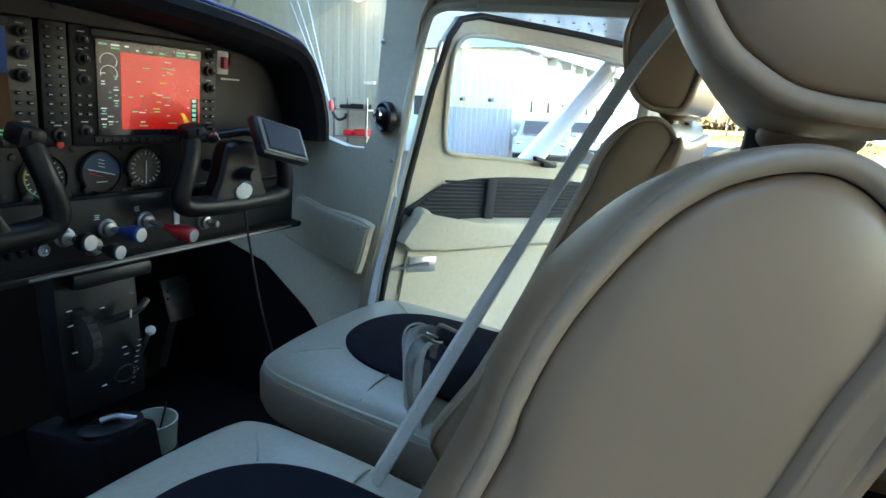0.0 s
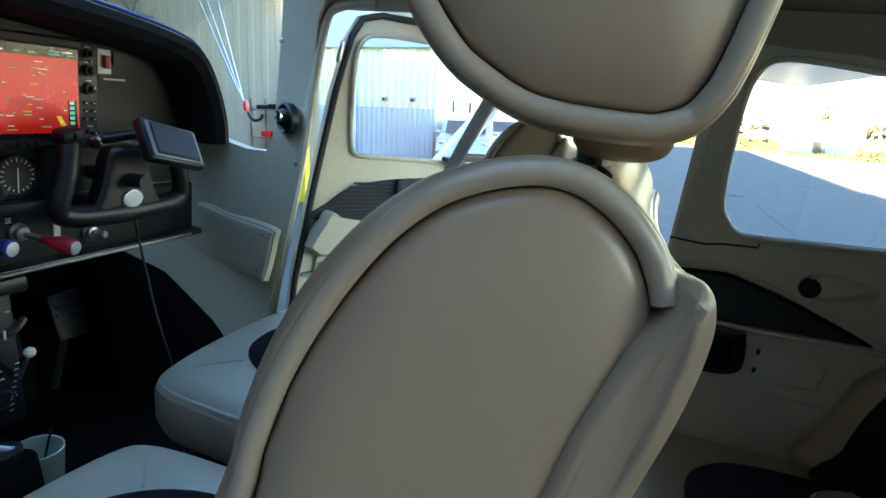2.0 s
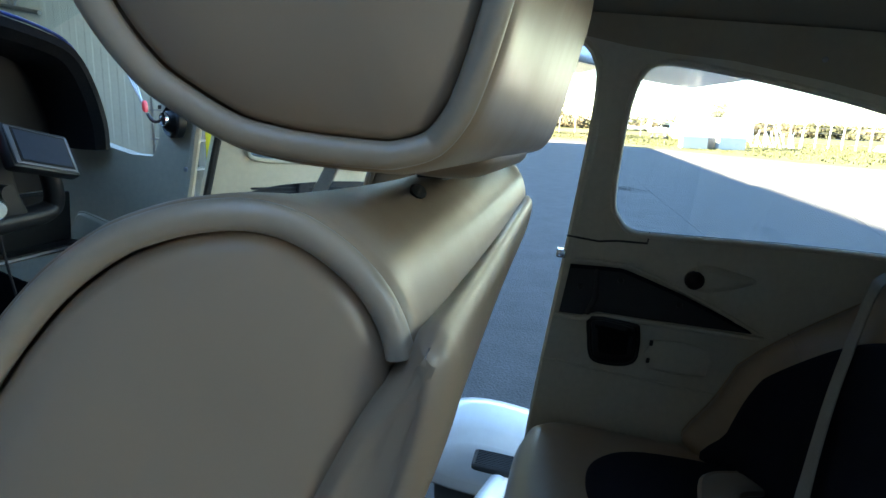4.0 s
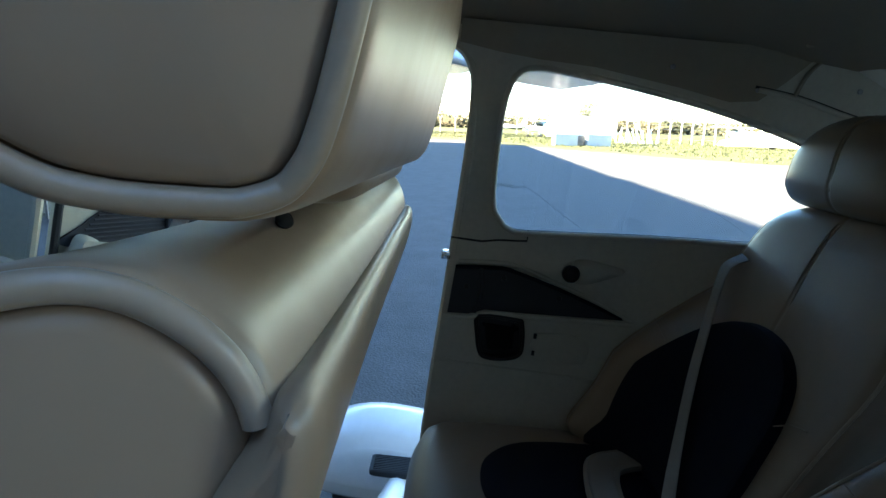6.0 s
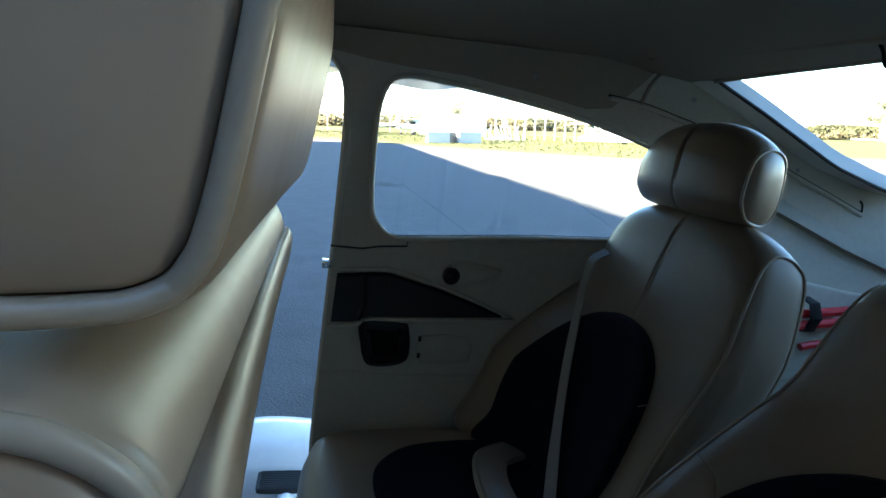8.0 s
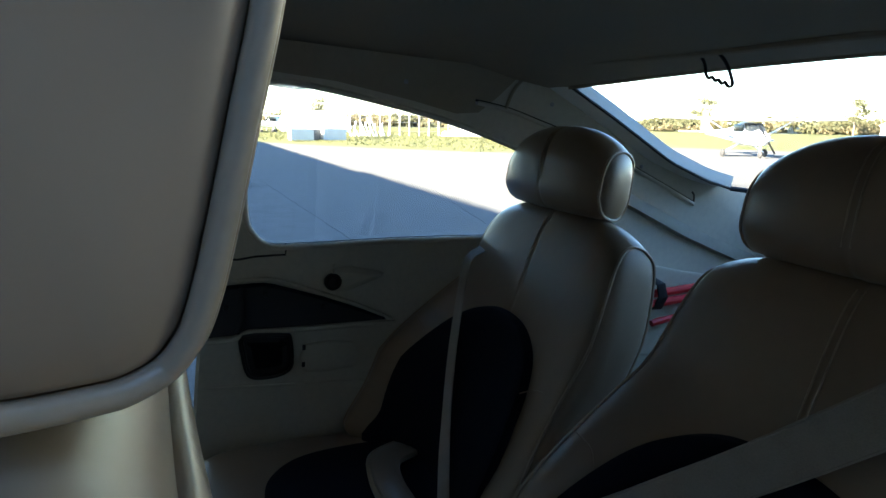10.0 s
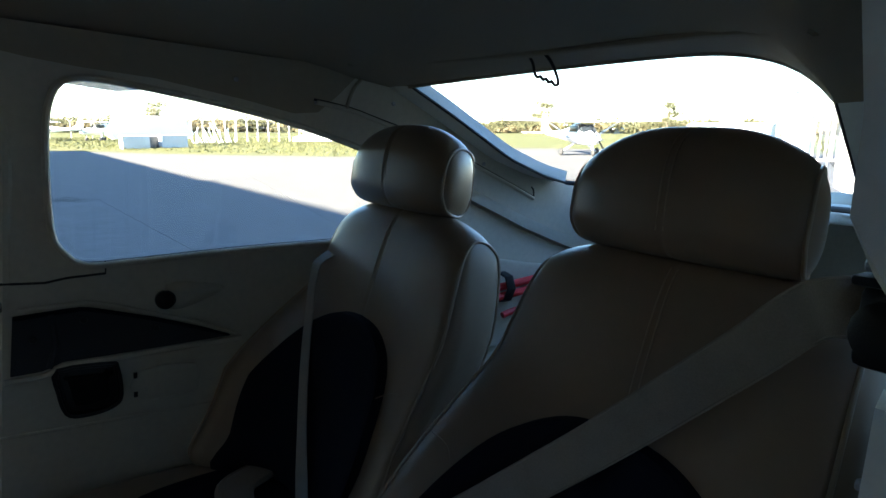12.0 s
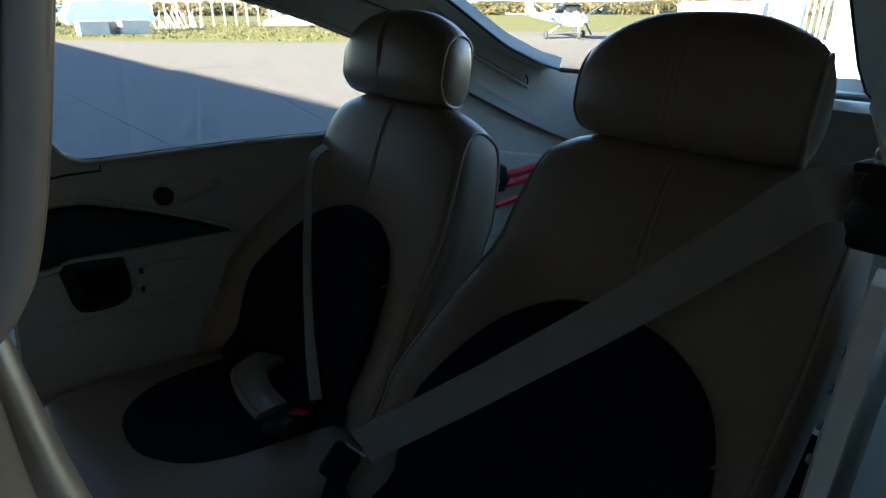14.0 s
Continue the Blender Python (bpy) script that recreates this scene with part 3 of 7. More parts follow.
    part("post", B((xm, -1.015 + dy + skew * 0.006, 0.895 + dz - skew * 0.012), (0.05, 0.014, 0.05), bevel=0.004), "black", s)
    for e in (-1, 1):
        c = side(-1.0296, 0.9016, e * (hw - 0.074))
        part("slot", L([(0.0001, -0.003), (0.0055, -0.002), (0.0072, 0.0), (0.0055, 0.0010), (0.0001, 0.0014)], Matrix.Translation(c) @ pose(0, 0, 0, 30, 0, -10 * e) @ Matrix.Diagonal((1.5, 0.42, 0.8, 1)), 16), "blackmatt", s, "dark slot below the headrest")
    chin = [(0.058, 0.0065), (0.057, 0.004), (0.054, 0.0016), (0.049, 0.0004)] + [(w, 0.0) for w in steps_down(0.042)]
    part("neck_roll", pad(NECK, head, [(-w, i) for w, i in chin] + [(0, 0)] + chin[::-1], 0.002), "leather", s, "soft leather roll under the headrest", sharp=80)
    part("cushion", pad(SEAT, flat, [(0.285, 0.03), (0.295, 0.012), (0.32, 0.002), (0.37, 0.0), (0.395, 0.010), (0.408, 0.026)], 0.014), "leather_pale", s, "pale grey leather seat cushion")
    part("piping", T(loop_points(SEAT, 0.006, flat, 0.386), 0.004, 6, True), "leather_pale", s)
    for e in (-1, 1):
        part("seam", T(smooth_line([flat(e * 0.118, -0.535, 0.4205), flat(e * 0.150, -0.502, 0.4180), flat(e * 0.182, -0.468, 0.4110), flat(e * 0.205, -0.445, 0.398)], 4), 0.0018, 6), "leather_pale", s, "stitched seam across the cushion")
        part("seam", T(smooth_line([flat(e * 0.150, -0.66, 0.4205), flat(e * 0.185, -0.655, 0.4165), flat(e * 0.222, -0.652, 0.400)], 4), 0.0018, 6), "leather_pale", s, "stitched seam across the cushion")
    part("side_band", pad(SEAT, flat, [(0.287, 0.024), (0.297, 0.008), (0.32, -0.0015), (0.368, -0.0035), (0.378, -0.001)], 0.0), "leather_side", s, "taupe leather band round the cushion")
    part("seat_insert", pad(INSERT, flat, [(0.40, 0.0), (0.424, 0.0), (0.427, 0.006)], 0.004), "cloth", s, "dark navy woven seat insert")
    part("base", B((xc, -0.66 + dy, 0.19 + dz), (0.36, 0.36, 0.18), bevel=0.01), "black", s)
    for e in (-1, 1):
        part("rail", B((xc + e * 0.15, -0.68 + dy, 0.05), (0.03, 0.55, 0.10), bevel=0.004), "steel", s)
    return s


pilot = front_seat("tan leather pilot seat reclined beside the open entrance", -0.275, -0.505, -0.120, 0.0, 0.0, 1.0)
front_seat("tan leather front passenger seat with a pale cushion", 0.295, 0.078, 0.470, 0.122)

RBACK = [(-1.50, 0.36), (-1.545, 0.46), (-1.60, 0.62), (-1.645, 0.76), (-1.665, 0.815), (-1.683, 0.842), (-1.705, 0.850), (-1.73, 0.838), (-1.745, 0.80), (-1.725, 0.68), (-1.68, 0.50), (-1.64, 0.36), (-1.58, 0.33)]
RHEAD = [(-1.655, 0.915), (-1.655, 0.88), (-1.672, 0.853), (-1.71, 0.843), (-1.735, 0.852), (-1.748, 0.875), (-1.752, 0.92), (-1.75, 0.965), (-1.735, 0.988), (-1.705, 0.995), (-1.675, 0.980), (-1.660, 0.95)]
RSEAT = [(-0.225, -1.60), (-0.245, -1.40), (-0.245, -1.20), (-0.225, -1.09), (-0.16, -1.052), (0.0, -1.045), (0.16, -1.052), (0.225, -1.09), (0.245, -1.20), (0.245, -1.40), (0.225, -1.60)]
RINSERT = [(-0.13, -1.52), (-0.142, -1.38), (-0.125, -1.25), (-0.07, -1.185), (0.0, -1.168), (0.07, -1.185), (0.125, -1.25), (0.142, -1.38), (0.13, -1.52)]
RCOVER = [(-0.140, 0.34), (-0.152, 0.42), (-0.156, 0.50), (-0.146, 0.565), (-0.118, 0.618), (-0.065, 0.652), (0.0, 0.661), (0.065, 0.652), (0.118, 0.618), (0.146, 0.565), (0.156, 0.50), (0.152, 0.42), (0.140, 0.34)]


def rear_seat(label, xc, dy=0.0, hx=0.0, hw=0.155, wide=0.222, wall=0.222, cover=1.0):
    """A bucket seat with side bolsters that come forward below the shoulders."""
    s = thing("passenger_seat", label, "seat", "rear seats")

    def bow(dx, q):
        return (3.4 if dx > 0 else 0.7) * min(dx * dx, 0.036) * max(0.0, min(1.0, (0.69 - q) / 0.16))

    def back(p, q, w):
        f = max(0.0, min(1.0, (0.865 - q) / 0.20))
        x = w / 0.20 * (0.186 + ((wide if w > 0 else wall) - 0.186) * f ** 0.7)
        return Vector((xc + x, p + dy + bow(x, q), q - 0.030 * (abs(w) / 0.2) ** 4 * max(0, (q - 0.6) / 0.25)))

    def head(p, q, w):
        slim = 1.0 - 0.12 * (abs(w) / hw) ** 4
        return Vector((xc + hx + w * (1 - 0.16 * max(0.0, min(1.0, (-1.66 - p) / 0.09))), -1.705 + (p + 1.705) * slim + dy - 0.010 * (abs(w) / hw) ** 3, q - 0.034 * (abs(w) / hw) ** 3.0 * max(0.0, (q - 0.87) / 0.12)))

    flat = lambda p, q, w: Vector((xc + p, q, w))
    soft = lambda h: [(-h, 0.0055), (-h + 0.002, 0.003), (-h + 0.006, 0.001), (-h + 0.014, 0.0002)] + [(-w, 0.0) for w in steps_down(h - 0.025, 0.014)[:-1]] + [(-0.009, 0), (-0.003, 0.0003), (0, 0.0016), (0.003, 0.0003), (0.009, 0)] + [(w, 0.0) for w in steps_down(h - 0.025, 0.014)[:-1][::-1]] + [(h - 0.014, 0.0002), (h - 0.006, 0.001), (h - 0.002, 0.003), (h, 0.0055)]
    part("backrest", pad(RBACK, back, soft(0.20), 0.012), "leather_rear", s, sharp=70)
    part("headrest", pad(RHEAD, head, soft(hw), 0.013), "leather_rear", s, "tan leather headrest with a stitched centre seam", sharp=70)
    for e in (-1, 1):
        part("piping", T(loop_points(RHEAD, 0.0035, head, e * (hw + 0.0005)), 0.0024, 8, True), "piping", s, "pale piping round the end panel")
        part("piping", T(loop_points(RBACK, 0.0035, back, e * 0.2005), 0.0024, 8, True), "piping", s, "pale piping round the end panel")
    lean = lambda p, q, w: Vector((xc + p, dy - 1.512 - (q - 0.40) * 0.345 - w + bow(p, q), q))
    for e in (-1, 1):
        part("seam", T(smooth_line([back(p + 0.001, q, e * 0.0045) for p, q in ((-1.6275, 0.70), (-1.6445, 0.76), (-1.6645, 0.815), (-1.680, 0.838))], 3), 0.0009, 5), "piping", s, "stitching along the centre seam")
        part("seam", T(smooth_line([head(p + 0.001, q, e * 0.0045) for p, q in ((-1.656, 0.88), (-1.6555, 0.915), (-1.660, 0.95), (-1.675, 0.98), (-1.703, 0.9945))], 3), 0.0009, 5), "piping", s, "stitching along the centre seam")
        part("seam", T(smooth_line([lean(e * u, q, -0.003) for u, q in ((0.146 * cover, 0.575), (0.175, 0.592), (0.205, 0.600))], 4), 0.0011, 5), "leather_rear", s, "seam across the side bolster")
    part("backrest_insert", pad([(p * cover, q) for p, q in RCOVER], lean, [(0.05, 0.0), (-0.006, 0.0), (-0.010, 0.006)], 0.0), "cloth", s, "dark navy woven backrest insert")
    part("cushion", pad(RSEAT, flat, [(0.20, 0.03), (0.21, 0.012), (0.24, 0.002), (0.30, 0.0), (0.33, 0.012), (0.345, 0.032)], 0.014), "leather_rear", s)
    part("seat_insert", pad(RINSERT, flat, [(0.34, 0.0), (0.360, 0.0), (0.363, 0.006)], 0.004), "cloth", s, "dark navy woven seat insert")
    part("base", B((xc, -1.38, 0.11), (0.42, 0.42, 0.22), bevel=0.01), "black", s)
    return s


rear_seat("tan leather rear seat with a shoulder belt across it", -0.235, 0.0, 0.010, 0.139, 0.222, 0.196, 1.10)
rear_seat("tan leather rear seat below the side window", 0.285, 0.03, 0.014, 0.146)

# ---------------------------------------------------------------- outside: ground
G = GROUND
bm = bmesh.new()
bmesh.ops.create_grid(bm, x_segments=2, y_segments=2, size=1500, matrix=pose(0, 0, G))
single("ground", bm, "asphalt", "worn grey asphalt apron", kind="structure", m=EARTH)


# ---------------------------------------------------------------- instrument panel
def facing(x, y, z, tilt=0.0):
    """Local xy plane upright, facing aft: local x to starboard, local y up, local z towards the seats."""
    return Matrix.Translation((x, y, z)) @ Matrix(((1, 0, 0, 0), (0, 0, -1, 0), (0, 1, 0, 0), (0, 0, 0, 1))) @ pose(0, 0, 0, tilt, 0, 0)


ip = thing("instrument_panel", "dark grey instrument panel under a black glareshield", "instrument panel")
part("board", sheet([(-0.46, 0.655), (0.485, 0.655), (0.485, 0.78), (0.48, 0.88), (0.44, 0.955), (0.38, 0.985), (-0.34, 1.005), (-0.42, 0.98), (-0.46, 0.90)], [],
                    lambda u, v, d: Vector((u, 0.012 + d, v)), 0.02, 0.2), "panel_light", ip, "grey painted metal board", smooth=False)
part("lower_board", B((0.0, 0.0, 0.595), (0.96, 0.03, 0.115), bevel=0.003), "panel", ip)
part("lip", B((0.0, -0.022, 0.540), (0.96, 0.05, 0.014), bevel=0.004), "black", ip, "padded black lower lip")
part("lip_strip", B((0.14, -0.049, 0.5405), (0.60, 0.003, 0.0045)), "steel", ip, "thin silver edging strip")
hood = [(-0.50, 0.76), (-0.49, 0.86), (-0.44, 0.965), (-0.36, 1.005), (-0.20, 1.018), (0.0, 1.012), (0.20, 0.995), (0.36, 0.972), (0.43, 0.945), (0.475, 0.885), (0.505, 0.81), (0.512, 0.752)]
line = smooth_line([(x, 0, z) for x, z in hood], 4)
bm = bmesh.new()
rings = []
for k, p in enumerate(line):
    d = (line[min(k + 1, len(line) - 1)] - line[max(k - 1, 0)]).normalized()
    n = Vector((-d.z, 0, d.x))
    rings.append([bm.verts.new(Vector((p.x, y, p.z)) + n * o) for y, o in ((0.02, -0.050), (-0.055, -0.046), (-0.085, -0.034), (-0.096, -0.016), (-0.092, 0.0), (-0.07, 0.006), (0.02, 0.008))])
for a, b in zip(rings, rings[1:]):
    for j in range(7):
        bm.faces.new((a[j], a[(j + 1) % 7], b[(j + 1) % 7], b[j]))
bm.faces.new(rings[0])
bm.faces.new(rings[-1][::-1])
part("glareshield", bm, "shield", ip, "matt black padded glareshield")
part("edging", T([p + Vector((0, -0.078, 0.009)) for p in line[8:37]], 0.0035, 6), "blue", ip, "thin blue strip along the glareshield")
part("shield_top", sheet([(-0.47, 0.0), (0.47, 0.0), (0.42, 0.42), (-0.42, 0.42)], [], lambda u, v, d: Vector((u, v, 1.003 - 0.30 * abs(u) ** 3 - 0.12 * v - d)), 0.02, 0.08), "shield", ip, "matt black top of the glareshield")
for x in (-0.34, -0.23, -0.06, 0.065, 0.155, 0.245):
    part("screw", L([(0.0085, 0), (0.0085, 0.002), (0.006, 0.003)], facing(x, 0.012, 0.965 - 0.02 * abs(x)), 12), "black", ip)
for x, z in ((-0.16, 0.664), (-0.14, 0.725), (0.135, 0.735), (0.045, 0.735), (-0.045, 0.735), (0.045, 0.655), (0.135, 0.66), (-0.045, 0.66)):
    part("screw", L([(0.006, 0), (0.006, 0.002), (0.004, 0.003)], facing(x, 0.012, z), 10), "black", ip)


def screen_mat():
    """Moving map: red terrain with a darker and a yellow patch, faint lines."""
    return mat("map_red", (0.62, 0.030, 0.024), 0.25, var=0.05, scale=12, emit=0.0078)


M["map_red"] = screen_mat()
M["map_dark"] = mat("map_dark_red", (0.48, 0.012, 0.010), 0.25, var=0.05, scale=12, emit=0.0076)
M["map_yellow"] = mat("map_yellow", (0.70, 0.52, 0.03), 0.25, var=0.3, scale=60, emit=0.0076)
M["scr_black"] = mat("screen_black", (0.012, 0.016, 0.022), 0.12, var=0.2, scale=12)
M["scr_navy"] = mat("screen_navy", (0.010, 0.014, 0.024), 0.2, var=0.1, scale=12)
M["scr_white"] = mat("screen_white", (0.65, 0.70, 0.70), 0.2, var=0.1, scale=30, emit=0.0072)
M["scr_green"] = mat("screen_green", (0.12, 0.55, 0.25), 0.2, var=0.2, scale=30, emit=0.0066)
M["scr_cyan"] = mat("screen_cyan", (0.10, 0.50, 0.55), 0.2, var=0.2, scale=30, emit=0.0066)
M["scr_sky"] = mat("screen_sky", (0.008, 0.03, 0.10), 0.2, var=0.05, scale=12, emit=0.0072)
M["scr_brown"] = mat("screen_brown", (0.028, 0.014, 0.006), 0.2, var=0.1, scale=12, emit=0.0066)
M["gps_face"] = mat("gps_screen", (0.055, 0.068, 0.095), 0.4, var=0.06, scale=6, spec=0.08)
M["dial_green"] = mat("dial_green", (0.05, 0.25, 0.10), 0.5, var=0.1, scale=12)
M["dial_yellow"] = mat("dial_yellow", (0.35, 0.28, 0.03), 0.5, var=0.1, scale=12)
M["dial_sky"] = mat("dial_sky", (0.012, 0.05, 0.11), 0.5, var=0.1, scale=12)
M["dial_brown"] = mat("dial_brown", (0.022, 0.018, 0.015), 0.5, var=0.1, scale=12)


def slab(x0, x1, z0, z1, y, t=0.0012):
    return B(((x0 + x1) / 2, y - t / 2, (z0 + z1) / 2), (x1 - x0, t, z1 - z0))


def key(x, z, parent, w=0.0085, h=0.006, y=-0.012):
    k = part("key", B((x, y - 0.002, z), (w, 0.004, h), bevel=0.001, seg=1), "black", parent)
    part("legend", B((x, y - 0.0043, z), (w * 0.55, 0.0006, h * 0.22)), "mark", k)
    return k


def knob(x, z, r, parent, y=-0.012, depth=0.016):
    k = part("knob", L([(r, 0), (r, depth * 0.45), (r * 0.62, depth * 0.5), (r * 0.55, depth), (r * 0.4, depth + 0.001)], facing(x, y, z), 20), "black", parent)
    part("pointer", B((x, y - depth - 0.001, z + r * 0.25), (0.0012, 0.001, r * 0.4)), "mark", k)
    part("legend", B((x, y - 0.0006, z + r + 0.004), (0.012, 0.001, 0.0018)), "mark", k)
    return k


def display(xc, zc, name_label, full):
    """A glass-cockpit display: bezel, key columns, softkeys and a lit screen."""
    s = part("display", B((xc, -0.001, zc), (0.296, 0.024, 0.196), bevel=0.006), "black", ip, name_label)
    for c, d in (((xc, -0.0135, zc + 0.0885), (0.225, 0.004, 0.012)), ((xc, -0.0135, zc - 0.0865), (0.225, 0.004, 0.010))):
        part("bezel", B(c, d, bevel=0.001, seg=1), "panel", s)
    for k in range(12):
        kk = part("softkey", B((xc - 0.094 + k * 0.0171, -0.0165, zc - 0.0885), (0.0095, 0.004, 0.0065), bevel=0.001, seg=1), "black", s)
    part("screen", slab(xc - 0.1055, xc + 0.1055, zc - 0.079, zc + 0.079, -0.0135), "scr_black", s, "dark glass screen")
    for e in (-1, 1):
        x = xc + e * 0.1275
        for z, r in ((0.075, 0.008), (0.045, 0.0105), (0.012, 0.0105), (-0.072, 0.011)):
            knob(x, zc + z, r, s)
        for j in range(3):
            for i in (-1, 1):
                key(x + i * 0.0085, zc - 0.014 - j * 0.015, s)
        key(x + 0.006, zc + 0.062, s)
    return s


mfd = display(0.09, 0.841, "map display glowing red with terrain warning", True)
x0, z0 = 0.09 - 0.1055, 0.841 - 0.079
part("map_area", slab(x0 + 0.043, x0 + 0.209, z0 + 0.010, z0 + 0.141, -0.0149), "map_red", mfd, "red terrain map")
bm = bmesh.new()
low = [(0.075, 0.010), (0.205, 0.010), (0.205, 0.030), (0.18, 0.045), (0.165, 0.060), (0.13, 0.066), (0.10, 0.072), (0.085, 0.070), (0.078, 0.050), (0.060, 0.045), (0.055, 0.010)]
bm.faces.new([bm.verts.new((x0 + u, -0.0165, z0 + v)) for u, v in low])
part("map_shade", bm, "map_dark", mfd, "darker red lower terrain", smooth=False)
bm = bmesh.new()
bm.faces.new([bm.verts.new((x0 + u, -0.0170, z0 + v)) for u, v in ((0.163, 0.040), (0.172, 0.040), (0.185, 0.020), (0.207, 0.017), (0.207, 0.012), (0.186, 0.012), (0.172, 0.022), (0.168, 0.032))])
part("map_patch", bm, "map_yellow", mfd, "yellow terrain patch", smooth=False)
part("title_bar", slab(x0, x0 + 0.211, z0 + 0.142, z0 + 0.158, -0.0149), "scr_navy", mfd)
part("engine_strip", slab(x0, x0 + 0.042, z0 + 0.010, z0 + 0.141, -0.0149), "scr_navy", mfd, "engine strip of the display")
for k, (u, v, w, c) in enumerate(((0.012, 0.151, 0.016, "scr_cyan"), (0.034, 0.151, 0.016, "scr_white"), (0.034, 0.146, 0.016, "scr_green"), (0.075, 0.146, 0.006, "scr_white"), (0.10, 0.146, 0.010, "scr_green"), (0.125, 0.146, 0.012, "scr_green"),
                                  (0.165, 0.151, 0.02, "scr_cyan"), (0.165, 0.146, 0.02, "scr_green"), (0.19, 0.151, 0.02, "scr_white"), (0.195, 0.146, 0.016, "scr_green"), (0.055, 0.151, 0.008, "scr_white"))):
    part("readout", B((x0 + u, -0.0166, z0 + v), (w, 0.0006, 0.0028)), c, mfd)
rng = random.Random(4)
for k in range(26):
    w = rng.uniform(0.006, 0.016)
    part("readout", B((x0 + rng.choice((0.010, 0.022, 0.033)), -0.0166, z0 + 0.014 + 0.0045 * (k % 21)), (w * 0.7, 0.0006, 0.0018)), rng.choice(("scr_white", "scr_white", "scr_cyan", "scr_green")), mfd)
for zc in (0.128, 0.108):
    part("engine_dial", T([(x0 + 0.021 + 0.015 * math.cos(a), -0.0166, z0 + zc - 0.004 + 0.013 * math.sin(a)) for a in [math.radians(200 - 14 * j) for j in range(18)]], 0.0007, 5), "scr_white", mfd)
for k in range(30):
    w = rng.uniform(0.003, 0.018)
    part("map_label", B((x0 + rng.uniform(0.055, 0.19), -0.0172, z0 + rng.uniform(0.016, 0.135)), (w, 0.0004, 0.0016)), rng.choice(("scr_white", "scr_green", "map_yellow", "scr_white")), mfd)
part("map_scale", slab(x0 + 0.188, x0 + 0.204, z0 + 0.020, z0 + 0.068, -0.0162), "scr_navy", mfd, "terrain legend")
for k, c in enumerate(("scr_green", "scr_cyan", "scr_green", "scr_cyan", "scr_white")):
    part("readout", B((x0 + 0.194, -0.0178, z0 + 0.028 + k * 0.009), (0.009, 0.0004, 0.006)), c, mfd)

pfd = display(-0.256, 0.841, "flight display with a blue and brown horizon", False)
part("sky_area", slab(-0.3615, -0.1505, 0.855, 0.920, -0.0149), "scr_sky", pfd, "blue sky half of the horizon")
part("ground_area", slab(-0.3615, -0.1505, 0.775, 0.8545, -0.0149), "scr_brown", pfd, "brown ground half of the horizon")
for z in (0.765, 0.771):
    part("readout", B((-0.165, -0.0156, z), (0.022, 0.0006, 0.0025)), "scr_green", pfd)

audio = part("audio_panel", B((-0.081, -0.001, 0.841), (0.044, 0.024, 0.196), bevel=0.004), "black", ip, "narrow black audio panel")
for j in range(11):
    for i in (-1, 1):
        key(-0.081 + i * 0.0105, 0.928 - j * 0.0145, audio)
knob(-0.081, 0.763, 0.011, audio)
part("button", L([(0.006, 0), (0.006, 0.004), (0.004, 0.005)], facing(-0.081, -0.013, 0.747), 14), "redplastic", audio, "red push button")

# right of the map display
sw = part("switch_plate", B((0.258, -0.004, 0.905), (0.030, 0.008, 0.046), bevel=0.002), "whiteplastic", ip, "worn white switch plate")
part("switch", B((0.258, -0.012, 0.905), (0.013, 0.012, 0.024), bevel=0.003), "redplastic", sw, "red guarded switch")
pl = part("placard", B((0.300, -0.0012, 0.912), (0.034, 0.002, 0.022)), "black", ip)
for k in range(4):
    part("legend", B((0.300, -0.0026, 0.919 - k * 0.0045), (0.026 - 0.004 * (k % 2), 0.0006, 0.0016)), "panel_light", pl)
part("legend", B((0.285, -0.0005, 0.873), (0.050, 0.001, 0.0035)), "mark", ip, "white printed line of lettering")


